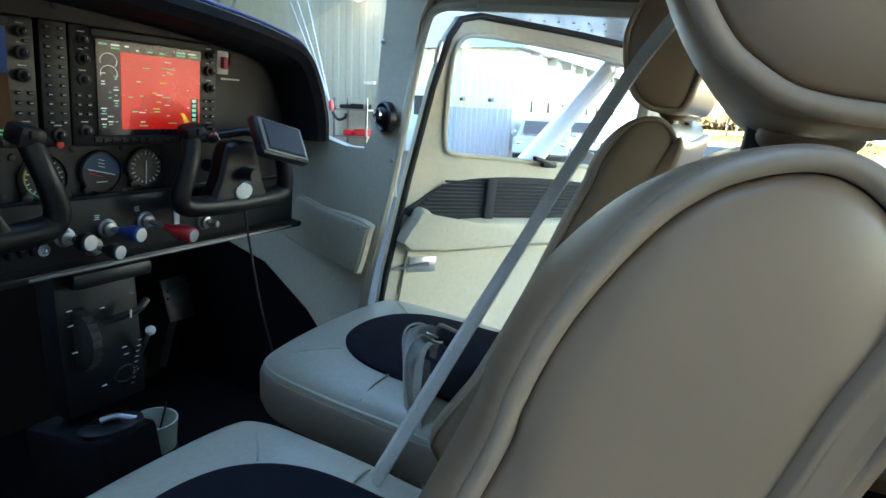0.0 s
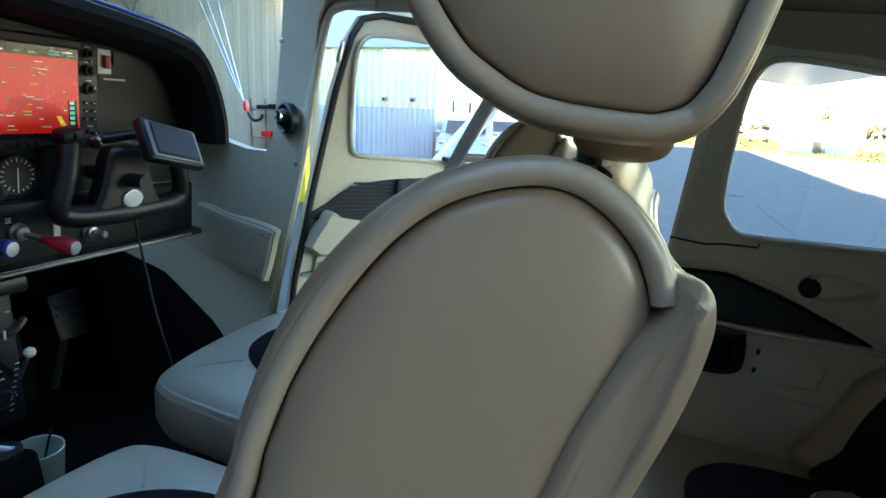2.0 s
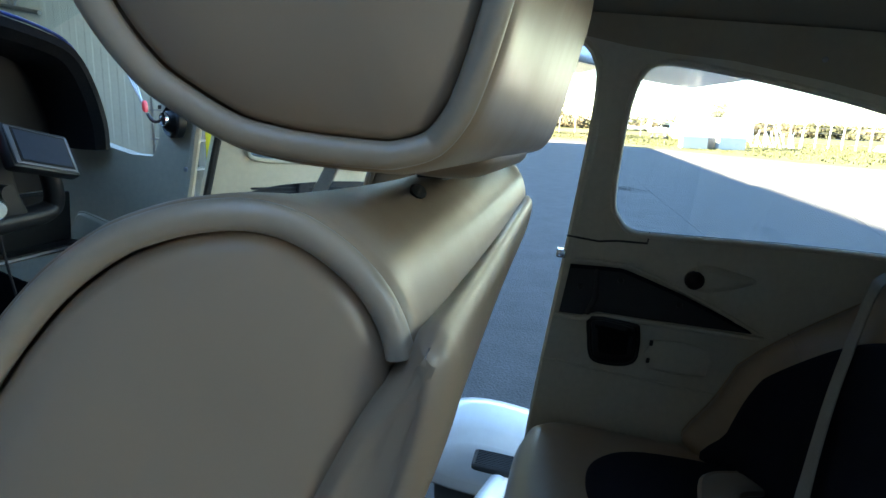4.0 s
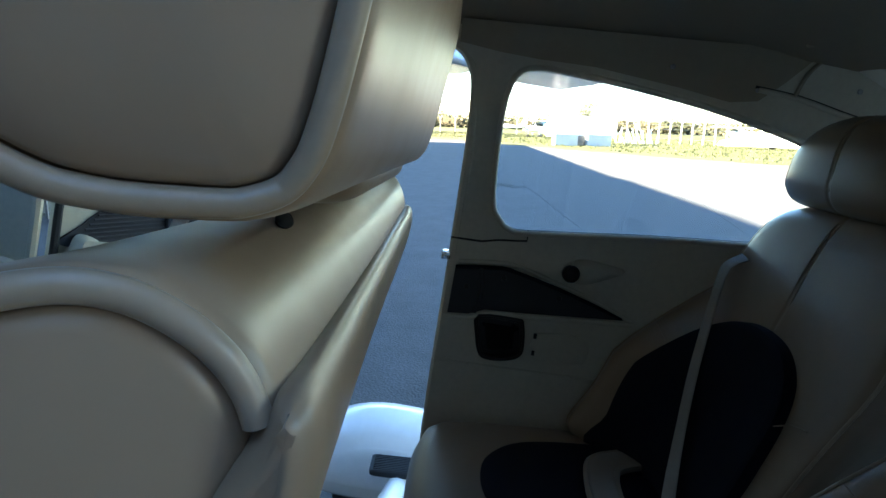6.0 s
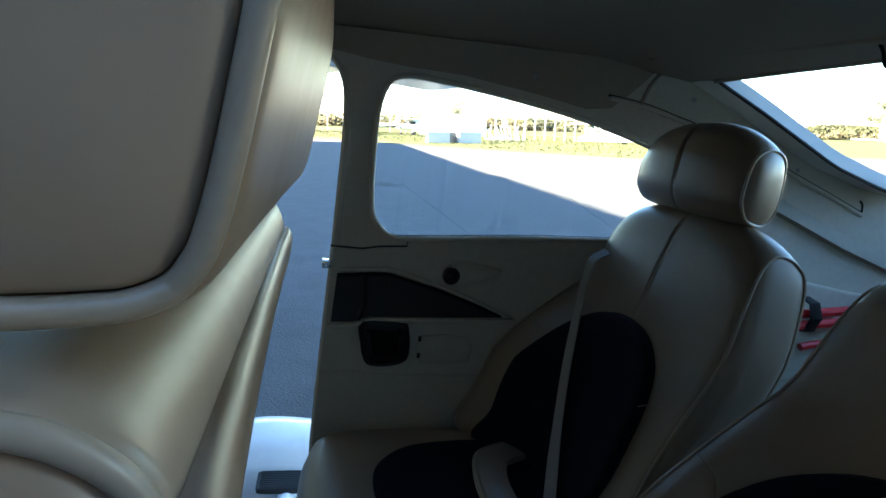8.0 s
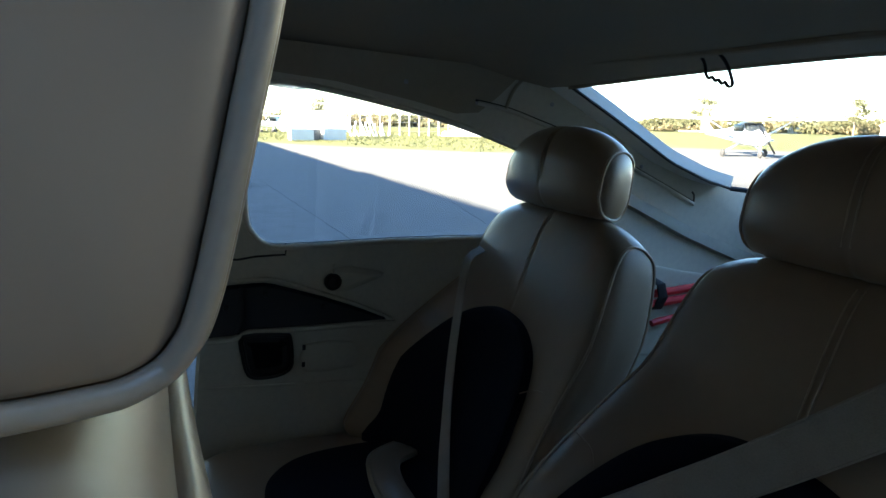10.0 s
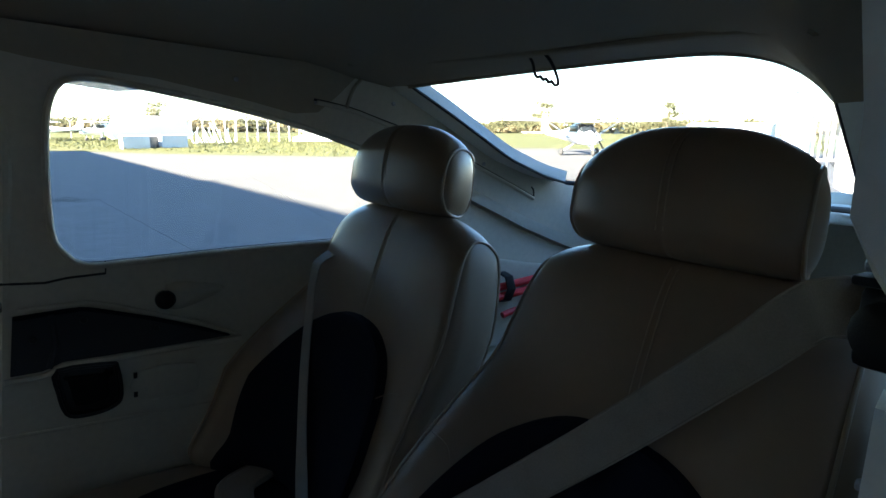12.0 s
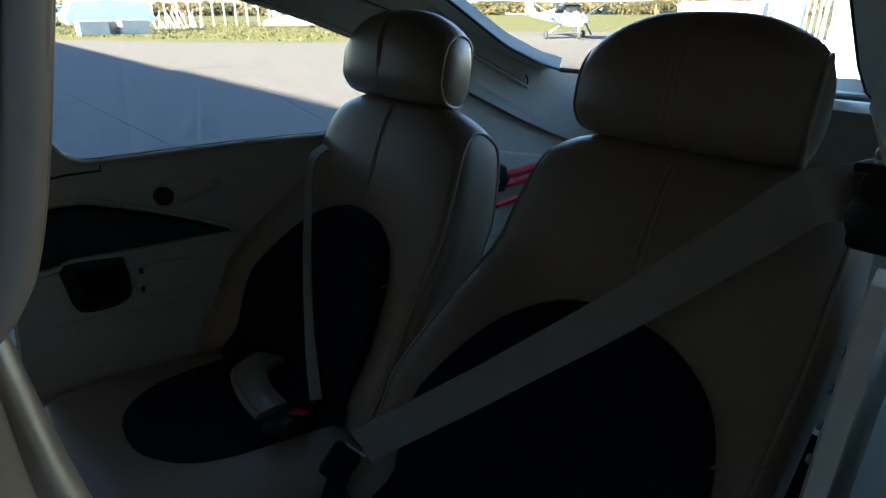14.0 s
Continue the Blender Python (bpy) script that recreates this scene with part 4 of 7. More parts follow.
def gauge(x, z, r, kind):
    g = part("gauge", L([(r, 0), (r, 0.006), (r * 0.93, 0.008), (r * 0.90, 0.004), (r * 0.2, 0.0035)], facing(x, 0.010, z), 32), "black", ip, {"att": "attitude gauge with blue and brown dial", "alt": "black altimeter dial with white needle", "asi": "airspeed dial with coloured arcs"}[kind])
    disc = lambda pts, y: (lambda b: (b.faces.new([b.verts.new((x + u * r, y, z + v * r)) for u, v in pts]), b)[1])(bmesh.new())
    arc = lambda a0, a1, rr, n=14: [(rr * math.cos(math.radians(a0 + (a1 - a0) * k / n)), rr * math.sin(math.radians(a0 + (a1 - a0) * k / n))) for k in range(n + 1)]
    y = 0.0052
    if kind == "att":
        part("dial", disc(arc(-14, 166, 0.86), y), "dial_sky", g, "blue sky half", smooth=False)
        part("dial", disc(arc(166, 346, 0.86), y), "dial_brown", g, "brown ground half", smooth=False)
        part("bar", B((x, y - 0.001, z), (r * 1.3, 0.0006, r * 0.05), (0, 14, 0)), "mark", g)
        part("bar", B((x - r * 0.25, y - 0.001, z - r * 0.12), (r * 0.7, 0.0006, r * 0.04), (0, 20, 0)), "redplastic", g)
        for k in range(3):
            part("tick", B((x, y - 0.001, z + r * (0.25 + 0.15 * k)), (r * 0.3, 0.0006, r * 0.03), (0, 14, 0)), "mark", g)
        part("tick", B((x, y - 0.001, z - r * 0.45), (r * 0.5, 0.0006, r * 0.04)), "mark", g)
    else:
        for k in range(20):
            a = 2 * math.pi * k / 20
            part("tick", B((x + math.sin(a) * r * 0.72, y - 0.001, z + math.cos(a) * r * 0.72), (r * 0.045, 0.0006, r * (0.2 if k % 2 == 0 else 0.1)), (0, math.degrees(a), 0)), "mark", g)
        part("needle", B((x, y - 0.002, z - r * 0.12), (r * 0.06, 0.0006, r * 0.95), (0, 2, 0)), "mark", g)
        if kind == "asi":
            part("arc", T([(x + u * r, y - 0.001, z + v * r) for u, v in arc(195, 290, 0.80)], r * 0.055, 6), "dial_green", g, "green arc")
            part("arc", T([(x + u * r, y - 0.001, z + v * r) for u, v in arc(150, 193, 0.80)], r * 0.055, 6), "dial_yellow", g, "yellow arc")
    part("knob", L([(r * 0.2, 0), (r * 0.2, 0.012), (r * 0.14, 0.013)], facing(x - r * 0.75, 0.01, z - r * 0.75), 12), "black", g)
    return g


gauge(0.0, 0.694, 0.039, "att")
gauge(0.087, 0.697, 0.038, "alt")
gauge(-0.098, 0.690, 0.039, "asi")

# engine controls: shaft with its knob, each a thing that slides
def control(name, label, x, z, length, knob_mat, r, droop=0.0):
    c = thing(name, label, "control knob", "engine controls")
    part("collar", L([(0.017, 0), (0.017, 0.004), (0.013, 0.006), (0.012, 0.014), (0.009, 0.015)], facing(x, -0.015, z), 18), "steel", c)
    d = Vector((0.018 * length / 0.09, -length, droop))
    p = Vector((x, -0.015, z))
    part("shaft", T([p, p + d * 0.8], 0.005, 8), "alu", c)
    m = (d).to_track_quat("Z", "Y").to_matrix().to_4x4()
    m.translation = p + d * 0.62
    h = length * 0.38
    part("knob", L([(0.007, -h * 0.5), (0.009, -h * 0.1), (r * 0.95, h * 0.25), (r, h * 0.6), (r, h * 0.9), (r * 0.85, h)], m, 20), knob_mat, c)
    m2 = m.copy()
    m2.translation = p + d * 0.62 + d.normalized() * h
    part("cap", L([(r * 0.82, 0), (r * 0.8, 0.0015), (r * 0.3, 0.002)], m2, 18), "alu", c, "brushed metal end cap")
    return c


control("throttle", "silver capped black throttle knob", -0.083, 0.592, 0.055, "black", 0.0165)
control("propeller_control", "blue propeller knob with a silver cap", -0.008, 0.597, 0.075, "blue", 0.0150)
control("mixture_control", "red mixture knob with a silver cap", 0.068, 0.601, 0.110, "redplastic", 0.0150, -0.012)
control("cowl_control", "small black knob with a silver cap", -0.035, 0.567, 0.060, "black", 0.0150)
for x, z in ((0.205, 0.578), (0.212, 0.607)):
    control("cabin_air_control", "small silver cabin air knob", x, z, 0.035, "alu", 0.0075)
jack = part("jack", L([(0.010, 0), (0.010, 0.004), (0.006, 0.004), (0.006, 0.001)], facing(-0.118, -0.015, 0.576), 16), "chrome", ip)
part("jack", L([(0.010, 0), (0.010, 0.004), (0.006, 0.004), (0.006, 0.001)], facing(-0.125, -0.015, 0.608), 16), "black", ip)
strip = part("flap_scale", B((0.138, -0.0165, 0.606), (0.012, 0.003, 0.050)), "mark", ip, "white scale with a blue band")
part("band", B((0.138, -0.0185, 0.620), (0.0115, 0.001, 0.022)), "blue", strip)
for x in (-0.19, -0.172, -0.154, -0.136):
    part("switch", B((x, -0.02, 0.578), (0.008, 0.012, 0.014), (20, 0, 0), bevel=0.002), "black", ip)
    part("legend", B((x, -0.0155, 0.594), (0.012, 0.001, 0.002)), "mark", ip)
for x, z in ((-0.10, 0.612), (-0.025, 0.622), (0.052, 0.628), (0.188, 0.600), (0.19, 0.622)):
    for k in range(3):
        part("legend", B((x, -0.0155, z - k * 0.0035), (0.010 - 0.002 * (k % 2), 0.001, 0.0014)), "mark", ip)


# ---------------------------------------------------------------- yokes
def yoke(label, xc, y, z):
    s = thing("control_yoke", label, "control yoke", "control yokes")
    P = lambda u, v, w=0.0: Vector((xc + u, y - w, z + v))
    part("column", L([(0.014, 0.0), (0.014, 0.14)], facing(xc, 0.0, z + 0.01), 16), "black", s)
    half = [(0.108, 0.085, 0.005), (0.116, 0.055, 0.014), (0.127, 0.020, 0.018), (0.138, -0.018, 0.014), (0.134, -0.040, 0.010), (0.105, -0.050, 0.010), (0.05, -0.052, 0.012)]
    bar = smooth_line([P(-u, v, w) for u, v, w in half] + [P(0.0, -0.053, 0.014)] + [P(u, v, w) for u, v, w in half[::-1]], 6)
    n = len(bar)
    part("wheel", T(bar, [0.0165 + 0.005 * math.sin(math.pi * k / (n - 1)) ** 2 for k in range(n)], 12), "black", s, "moulded black grips and crossbar")
    for e in (-1, 1):
        part("switch_head", B((xc + e * 0.106, y - 0.004, z + 0.090), (0.042, 0.040, 0.032), (10, e * 14, e * 8), bevel=0.010), "black", s)
        part("trim_switch", B((xc + e * 0.106, y - 0.026, z + 0.094), (0.012, 0.008, 0.012), bevel=0.002), "panel", s)
    hub = [(-0.070, -0.062), (0.070, -0.062), (0.055, 0.005), (0.040, 0.060), (0.024, 0.072), (-0.024, 0.072), (-0.040, 0.060), (-0.055, 0.005)]
    part("hub", pad(hub, lambda p, q, w: P(p, q, w), [(-0.02, 0.01), (-0.01, 0.002), (0.0, 0), (0.018, 0.0), (0.026, 0.006)], 0.003, 4), "black", s)
    part("badge", L([(0.0215, 0), (0.0215, 0.004), (0.018, 0.006)], facing(xc, y - 0.028, z - 0.026) @ Matrix.Diagonal((1.0, 0.72, 1, 1)), 24), "whiteplastic", s, "oval silver-white badge")
    part("badge_rim", T([P(0.0225 * math.cos(a), -0.026 + 0.0165 * math.sin(a), 0.030) for a in [2 * math.pi * k / 24 for k in range(24)]], 0.0018, 6, True), "chrome", s)
    return s


yoke("black control yoke with a white oval badge", 0.226, -0.078, 0.684)
yoke("black control yoke before the pilot seat", -0.285, -0.10, 0.685)

# portable navigator on its arm
gps = thing("satnav", "small grey portable satnav with a dark screen", "satnav")
gm = facing(0.262, -0.165, 0.765) @ pose(0, 0, 0, -32, 3, -12)
bm = bmesh.new()
box(bm, (0, 0, 0), (0.146, 0.082, 0.022), bevel=0.006)
bm.transform(gm)
part("body", bm, "black", gps, "dark plastic case")
bm = bmesh.new()
box(bm, (0, 0, 0.0112), (0.134, 0.070, 0.003), bevel=0.003)
bm.transform(gm)
part("bezel", bm, "gps_case", gps)
bm = bmesh.new()
box(bm, (0.001, 0.001, 0.0128), (0.116, 0.062, 0.001))
bm.transform(gm)
part("border", bm, "black", gps)
bm = bmesh.new()
box(bm, (0.001, 0.001, 0.0136), (0.108, 0.055, 0.001))
bm.transform(gm)
part("screen", bm, "gps_face", gps, "unlit blue-grey screen")
part("mount_arm", T([(0.150, -0.05, 0.775), (0.178, -0.07, 0.765), (0.23, -0.10, 0.778), (0.275, -0.135, 0.775)], [0.010, 0.009, 0.009, 0.011], 10), "black", gps, "black clamp arm")
part("ball", L([(0.004, -0.012), (0.011, -0.006), (0.013, 0), (0.011, 0.006), (0.004, 0.012)], pose(0.178, -0.072, 0.764, 90), 14), "rubber", gps)
part("thumb_screw", L([(0.008, 0), (0.008, 0.012), (0.004, 0.013)], pose(0.165, -0.085, 0.765, 60, 40, 0), 10), "chrome", gps)
single("power_cord", T(smooth_line([(0.235, -0.10, 0.63), (0.242, -0.11, 0.55), (0.262, -0.13, 0.40), (0.285, -0.16, 0.25), (0.29, -0.17, 0.10), (0.30, -0.15, 0.01)], 6), 0.0025, 6), "rubber", "thin dark cord hanging below the yoke", "cord")

# ---------------------------------------------------------------- pedestal
ped = thing("centre_pedestal", "black centre pedestal with trim wheel and levers", "pedestal")
part("front_face", B((-0.020, 0.02, 0.39), (0.155, 0.06, 0.29), (-6, 0, 0), bevel=0.006), "panel", ped)
part("shelf", B((-0.020, -0.03, 0.520), (0.15, 0.05, 0.030), bevel=0.008), "black", ped)
part("foot", B((-0.072, -0.07, 0.125), (0.11, 0.24, 0.24), (-14, 0, 0), bevel=0.012), "blackmatt", ped)
part("trim_wheel", L([(0.055, -0.011), (0.060, -0.008), (0.060, 0.008), (0.055, 0.011)], pose(-0.062, -0.002, 0.395, 0, 90, 0), 36), "rubber", ped, "ribbed black trim wheel")
bm = bmesh.new()
for k in range(24):
    a = 2 * math.pi * k / 24
    box(bm, (-0.062, -0.002 + 0.060 * math.cos(a), 0.395 + 0.060 * math.sin(a)), (0.018, 0.004, 0.004))
part("rib", bm, "rubber", ped)
part("lever", T(smooth_line([(-0.030, -0.025, 0.425), (-0.005, -0.04, 0.430), (0.03, -0.045, 0.438), (0.05, -0.04, 0.452)], 4), 0.007, 8), "black", ped, "curved black flap lever")
part("pointer", B((0.010, -0.050, 0.436), (0.003, 0.003, 0.016)), "mark", ped)
part("flap_handle", T([(0.050, -0.02, 0.33), (0.052, -0.045, 0.385)], 0.004, 8), "steel", ped)
part("handle_ball", L([(0.002, -0.010), (0.008, -0.006), (0.010, 0), (0.008, 0.006), (0.002, 0.010)], pose(0.052, -0.048, 0.388), 16), "whiteplastic", ped, "grey-white lever ball")
for k in range(9):
    part("tick", B((0.030, -0.046 + 0.003 * k, 0.375 - 0.0125 * k), (0.007, 0.001, 0.0015)), "mark", ped)
for x, z in ((-0.088, 0.462), (-0.088, 0.435), (-0.086, 0.385), (-0.030, 0.452), (0.032, 0.466), (0.005, 0.365), (0.008, 0.35), (0.025, 0.312), (-0.04, 0.305)):
    part("legend", B((x, -0.027 + (0.45 - z) * -0.10, z), (0.009, 0.002, 0.0015)), "mark", ped)
part("cup_ring", T([(0.0 + 0.022 * math.cos(a), -0.045, 0.315 + 0.016 * math.sin(a)) for a in [2 * math.pi * k / 20 for k in range(20)]], 0.002, 6, True), "panel_light", ped)
sel = thing("fuel_selector", "round black fuel selector with a silver handle", "fuel selector")
part("plate", L([(0.052, -0.02), (0.052, 0.006), (0.047, 0.008)], pose(-0.070, -0.105, 0.258, -14, 0, 0), 32), "black", sel)
part("handle", T(smooth_line([(-0.085, -0.095, 0.272), (-0.065, -0.105, 0.276), (-0.041, -0.13, 0.268)], 4), [0.006] * 8 + [0.008], 8), "alu", sel, "bright metal handle")
for a in (30, 150, 270):
    part("line", B((-0.066 + 0.03 * math.cos(math.radians(a)), -0.105 + 0.03 * math.sin(math.radians(a)), 0.268 - 0.0075 * math.sin(math.radians(a))), (0.045, 0.002, 0.001), (-14, 0, a)), "panel_light", sel)
cup = thing("cup", "frosted pale green cup in a dark holder", "cup")
cm = pose(0.016, -0.105, 0.090) @ Matrix.Diagonal((1.1, 1.1, 1.1, 1))
part("holder", L([(0.030, 0.0), (0.034, 0.005), (0.0365, 0.075), (0.033, 0.078)], cm, 28), "black", cup, "dark cup holder")
part("shell", L([(0.030, 0.055), (0.034, 0.058), (0.037, 0.125), (0.0375, 0.130), (0.035, 0.130), (0.0335, 0.075), (0.020, 0.070)], cm, 32), "cupglass", cup)
part("stirrer", T([(0.02, -0.105, 0.18), (0.034, -0.115, 0.262)], 0.002, 6), "rubber", cup)
rud = thing("rudder_pedal", "black rudder pedal in the dark footwell", "pedal", "rudder pedals")
part("plate", B((0.22, 0.30, 0.27), (0.085, 0.012, 0.12), (-20, 0, 0), bevel=0.006), "black", rud)
for k in range(4):
    part("ridge", B((0.22, 0.292, 0.235 + 0.022 * k), (0.07, 0.008, 0.006), (-20, 0, 0)), "panel", rud)
part("arm", T([(0.22, 0.31, 0.22), (0.22, 0.36, 0.05)], 0.010, 8), "steel", rud)
copy_thing(rud, AIR @ pose(0.17, 0, 0))
copy_thing(rud, AIR @ pose(-0.55, 0, 0))
copy_thing(rud, AIR @ pose(-0.38, 0, 0))


# ---------------------------------------------------------------- front right side
vent = thing("air_vent", "round black ball air vent in the post", "air vent")
vm = Matrix.Translation((0.508, -0.250, 0.828)) @ pose(0, 0, 0, 0, -90, 0) @ pose(0, 0, 0, -25, 0, 0)
part("ring", L([(0.034, -0.01), (0.034, 0.006), (0.030, 0.010), (0.026, 0.006), (0.012, 0.0)], vm, 28), "black", vent)
part("ball", L([(0.002, 0.024), (0.012, 0.022), (0.020, 0.014), (0.024, 0.0)][::-1], vm, 24), "black", vent)
part("nozzle", L([(0.0135, 0.018), (0.0145, 0.026), (0.0125, 0.027), (0.010, 0.020)], vm @ pose(0.004, -0.004, 0), 20), "chrome", vent, "chrome nozzle ring")
wedge = [(-0.238, 0.578), (-0.245, 0.55), (-0.222, 0.455), (-0.20, 0.445), (-0.05, 0.46), (0.06, 0.50), (0.02, 0.56), (-0.01, 0.605), (-0.10, 0.588)]
duct = thing("kick_panel_duct", "raised beige plastic duct on the kick panel", "trim panel")
duct_at = lambda p, q, w: Vector((0.527 - w - 0.02 * max(0, (-0.10 - p)) / 0.13, p, q))
part("cover", pad(wedge, duct_at, [(0.0, 0.0), (0.012, 0.002), (0.022, 0.010)], 0.003, 5), "trim", duct)
part("edge", T(loop_points(wedge, 0.004, duct_at, 0.016), 0.0018, 6, True), "trim", duct)
for p, q in ((-0.20, 0.47), (-0.215, 0.56)):
    part("screw", L([(0.004, 0), (0.004, 0.002), (0.002, 0.003)], Matrix.Translation(duct_at(p, q, 0.022)) @ pose(0, 0, 0, 0, -90, 0), 10), "steel", duct)
for y, z in ((-0.232, 0.99), (-0.262, 0.80), (-0.272, 0.73), (-0.225, 0.56)):
    single("trim_screw", L([(0.005, 0), (0.005, 0.002), (0.003, 0.003)], Matrix.Translation((wall_x(y, z) - 0.001, y, z)) @ pose(0, 0, 0, 0, -90, 0), 10), "steel", "small steel trim screw in the post", "screw", group="trim screws")
pane("windscreen", [(-0.50, 0), (0.50, 0), (0.44, 1), (-0.44, 1)], lambda u, v, d: Vector((MID + u, 0.40 - 0.62 * v - 0.55 * abs(u) ** 2.2 * (1 - v * 0.4), 0.86 + 0.27 * v + d)), "curved clear acrylic windscreen", step=0.12)

# ---------------------------------------------------------------- open right door
DOOR = Matrix(((0.82, 0.5724, 0, 0.56), (-0.5724, 0.82, 0, -0.29), (0, 0, 1, 0), (0, 0, 0, 1)))
door = thing("cabin_door", "open beige cabin door with a large window", "door")
D = lambda u, w, v: DOOR @ Vector((u, w, v))
OUT = [(-0.05, 0.22), (-0.03, 0.45), (0.005, 0.68), (0.045, 0.90), (0.075, 1.02), (0.10, 1.062), (0.15, 1.077), (0.45, 1.076), (0.76, 1.066), (0.81, 1.03), (0.835, 0.90), (0.83, 0.6), (0.80, 0.22)]
WIN = [(0.094, 0.775), (0.087, 0.86), (0.088, 0.97), (0.104, 1.015), (0.15, 1.034), (0.30, 1.036), (0.52, 1.03), (0.68, 1.012), (0.725, 0.98), (0.735, 0.90), (0.72, 0.78), (0.69, 0.742), (0.45, 0.743), (0.22, 0.75), (0.12, 0.754)]
part("inner_panel", sheet(OUT, [rounded(WIN, 3)], lambda u, v, d: D(u, d, v), 0.035, 0.08), "trim", door, "cream plastic inner panel")
part("seal", T([D(u, -0.002, v) for u, v in OUT], 0.008, 8, True), "rubber", door, "black rubber door seal")
part("edge", T([D(u + 0.012, 0.034, v) for u, v in OUT], 0.012, 8, True), "alu", door, "grey metal door edge")
fr = T([D(q.x, -0.003, q.y) for q in rounded(WIN, 3)], 0.006, 8, True)
part("window_frame", fr, "trim", door)
pn = part("pane", sheet(rounded(WIN, 3), [], lambda u, v, d: D(u, 0.018 + d, v), 0.004, 0.15), "glass", door, "clear acrylic pane")
pn.visible_shadow = False
net = [(0.02, 0.595), (0.045, 0.64), (0.12, 0.682), (0.26, 0.700), (0.45, 0.700), (0.66, 0.680), (0.76, 0.63), (0.76, 0.585), (0.40, 0.58)]
part("pocket_panel", sheet(rounded(net, 4), [], lambda u, v, d: D(u, -0.006 + d, v), 0.008, 0.08), "pocket", door, "dark ribbed map pocket")
for k in range(11):
    z = 0.592 + k * 0.0095
    u0 = 0.03 + max(0, (z - 0.61)) * 0.95
    part("rib", T([D(u0, -0.009, z), D(0.74 - max(0, z - 0.65) * 1.5, -0.009, z)], 0.0026, 6), "pocket", door)
part("divider", B(tuple(D(0.235, -0.012, 0.64)), (0.03, 0.016, 0.12), (0, 0, -35), bevel=0.006), "pocket", door)
rest = [(0.012, 0.515), (0.02, 0.60), (0.04, 0.622), (0.07, 0.605), (0.085, 0.578), (0.13, 0.570), (0.16, 0.592), (0.40, 0.594), (0.74, 0.592), (0.76, 0.56), (0.75, 0.53), (0.40, 0.525)]
part("armrest", pad(rest, lambda p, q, w: D(p, -w, q), [(0.0, 0.0), (0.03, 0.0), (0.042, 0.008)], 0.002, 3), "trim", door, "moulded cream armrest shelf")
part("lower_panel", sheet([(0.0, 0.26), (0.02, 0.51), (0.76, 0.52), (0.76, 0.26)], [], lambda u, v, d: D(u, -0.008 + d, v), 0.008, 0.2), "trim", door)
part("handle", B(tuple(D(0.40, -0.020, 0.742)), (0.045, 0.018, 0.016), (0, 0, -35), bevel=0.004), "black", door, "black window latch")
part("handle", B(tuple(D(0.375, -0.022, 0.752)), (0.055, 0.016, 0.012), (0, 12, -35), bevel=0.004), "black", door)
part("hinge", B(tuple(D(0.048, -0.006, 0.985)), (0.012, 0.008, 0.05), (0, 10, -35), bevel=0.003), "alu", door)
part("brace_plate", B(tuple(D(0.062, -0.010, 0.474)), (0.075, 0.006, 0.040), (0, 0, -35), bevel=0.002), "alu", door, "riveted metal stay plate")
part("stay", T([D(0.075, -0.02, 0.478), Vector((0.545, -0.285, 0.462))], 0.005, 8), "alu", door, "metal door stay")

# ---------------------------------------------------------------- right sidewall fittings
wx = lambda y, z, d: Vector((wall_x(y, z) - d, y, z))
POCKET = [(-1.095, 0.655), (-1.17, 0.661), (-1.20, 0.660), (-1.30, 0.632), (-1.425, 0.588), (-1.43, 0.582), (-1.34, 0.578), (-1.22, 0.573), (-1.16, 0.572), (-1.13, 0.560), (-1.088, 0.558)]
mp = thing("map_pocket", "dark elastic map pocket on the sidewall", "map pocket")
part("panel", sheet(POCKET, [], lambda y, z, d: wx(y, z, 0.006 - d), 0.006, 0.05), "pocket", mp)
part("elastic_edge", T(smooth_line([wx(y, z - 0.003, 0.007) for y, z in POCKET[:5]], 4), 0.0035, 6), "cloth", mp)
for y, z in ((-1.12, 0.615), (-1.19, 0.64), (-1.30, 0.612)):
    part("snap", L([(0.006, 0), (0.005, 0.003), (0.002, 0.0035)], Matrix.Translation(wx(y, z, 0.006)) @ pose(0, 0, 0, 0, -90, 0), 12), "black", mp)
part("fold", T([wx(-1.145, 0.655, 0.007), wx(-1.15, 0.60, 0.009), wx(-1.14, 0.565, 0.007)], 0.005, 8), "pocket", mp)
single("trim", T(smooth_line([wx(y, z, 0.007) for y, z in ((-1.10, 0.664), (-1.17, 0.669), (-1.21, 0.667), (-1.30, 0.639), (-1.37, 0.614), (-1.44, 0.583))], 4), 0.004, 6), "trim_grey", "raised welt over the map pocket", kind="structure")
single("trim", T(smooth_line([wx(y, z, 0.005) for y, z in ((-1.08, 0.550), (-1.13, 0.552), (-1.17, 0.566), (-1.25, 0.567), (-1.45, 0.575))], 4), 0.005, 6), "trim_grey", "raised welt below the map pocket", kind="structure")
cupb = thing("cup_recess", "dark recessed cup holder in the sidewall", "cup holder")
CR = [(-1.15, 0.560), (-1.225, 0.560), (-1.238, 0.552), (-1.243, 0.50), (-1.232, 0.482), (-1.205, 0.474), (-1.172, 0.474), (-1.158, 0.486), (-1.150, 0.52)]
part("liner", pad(CR, lambda p, q, w: wx(p, q, w), [(0.002, 0.0), (0.008, 0.001), (0.009, 0.006), (0.004, 0.008)], -0.003, 3), "black", cupb)
part("well", pad(CR, lambda p, q, w: wx(p, q, w), [(0.006, 0.018), (0.0095, 0.02)], 0.0, 3), "blackmatt", cupb)
part("rim", T([wx(q.x, q.y, 0.009) for q in rounded(CR, 3)], 0.003, 6, True), "black", cupb)
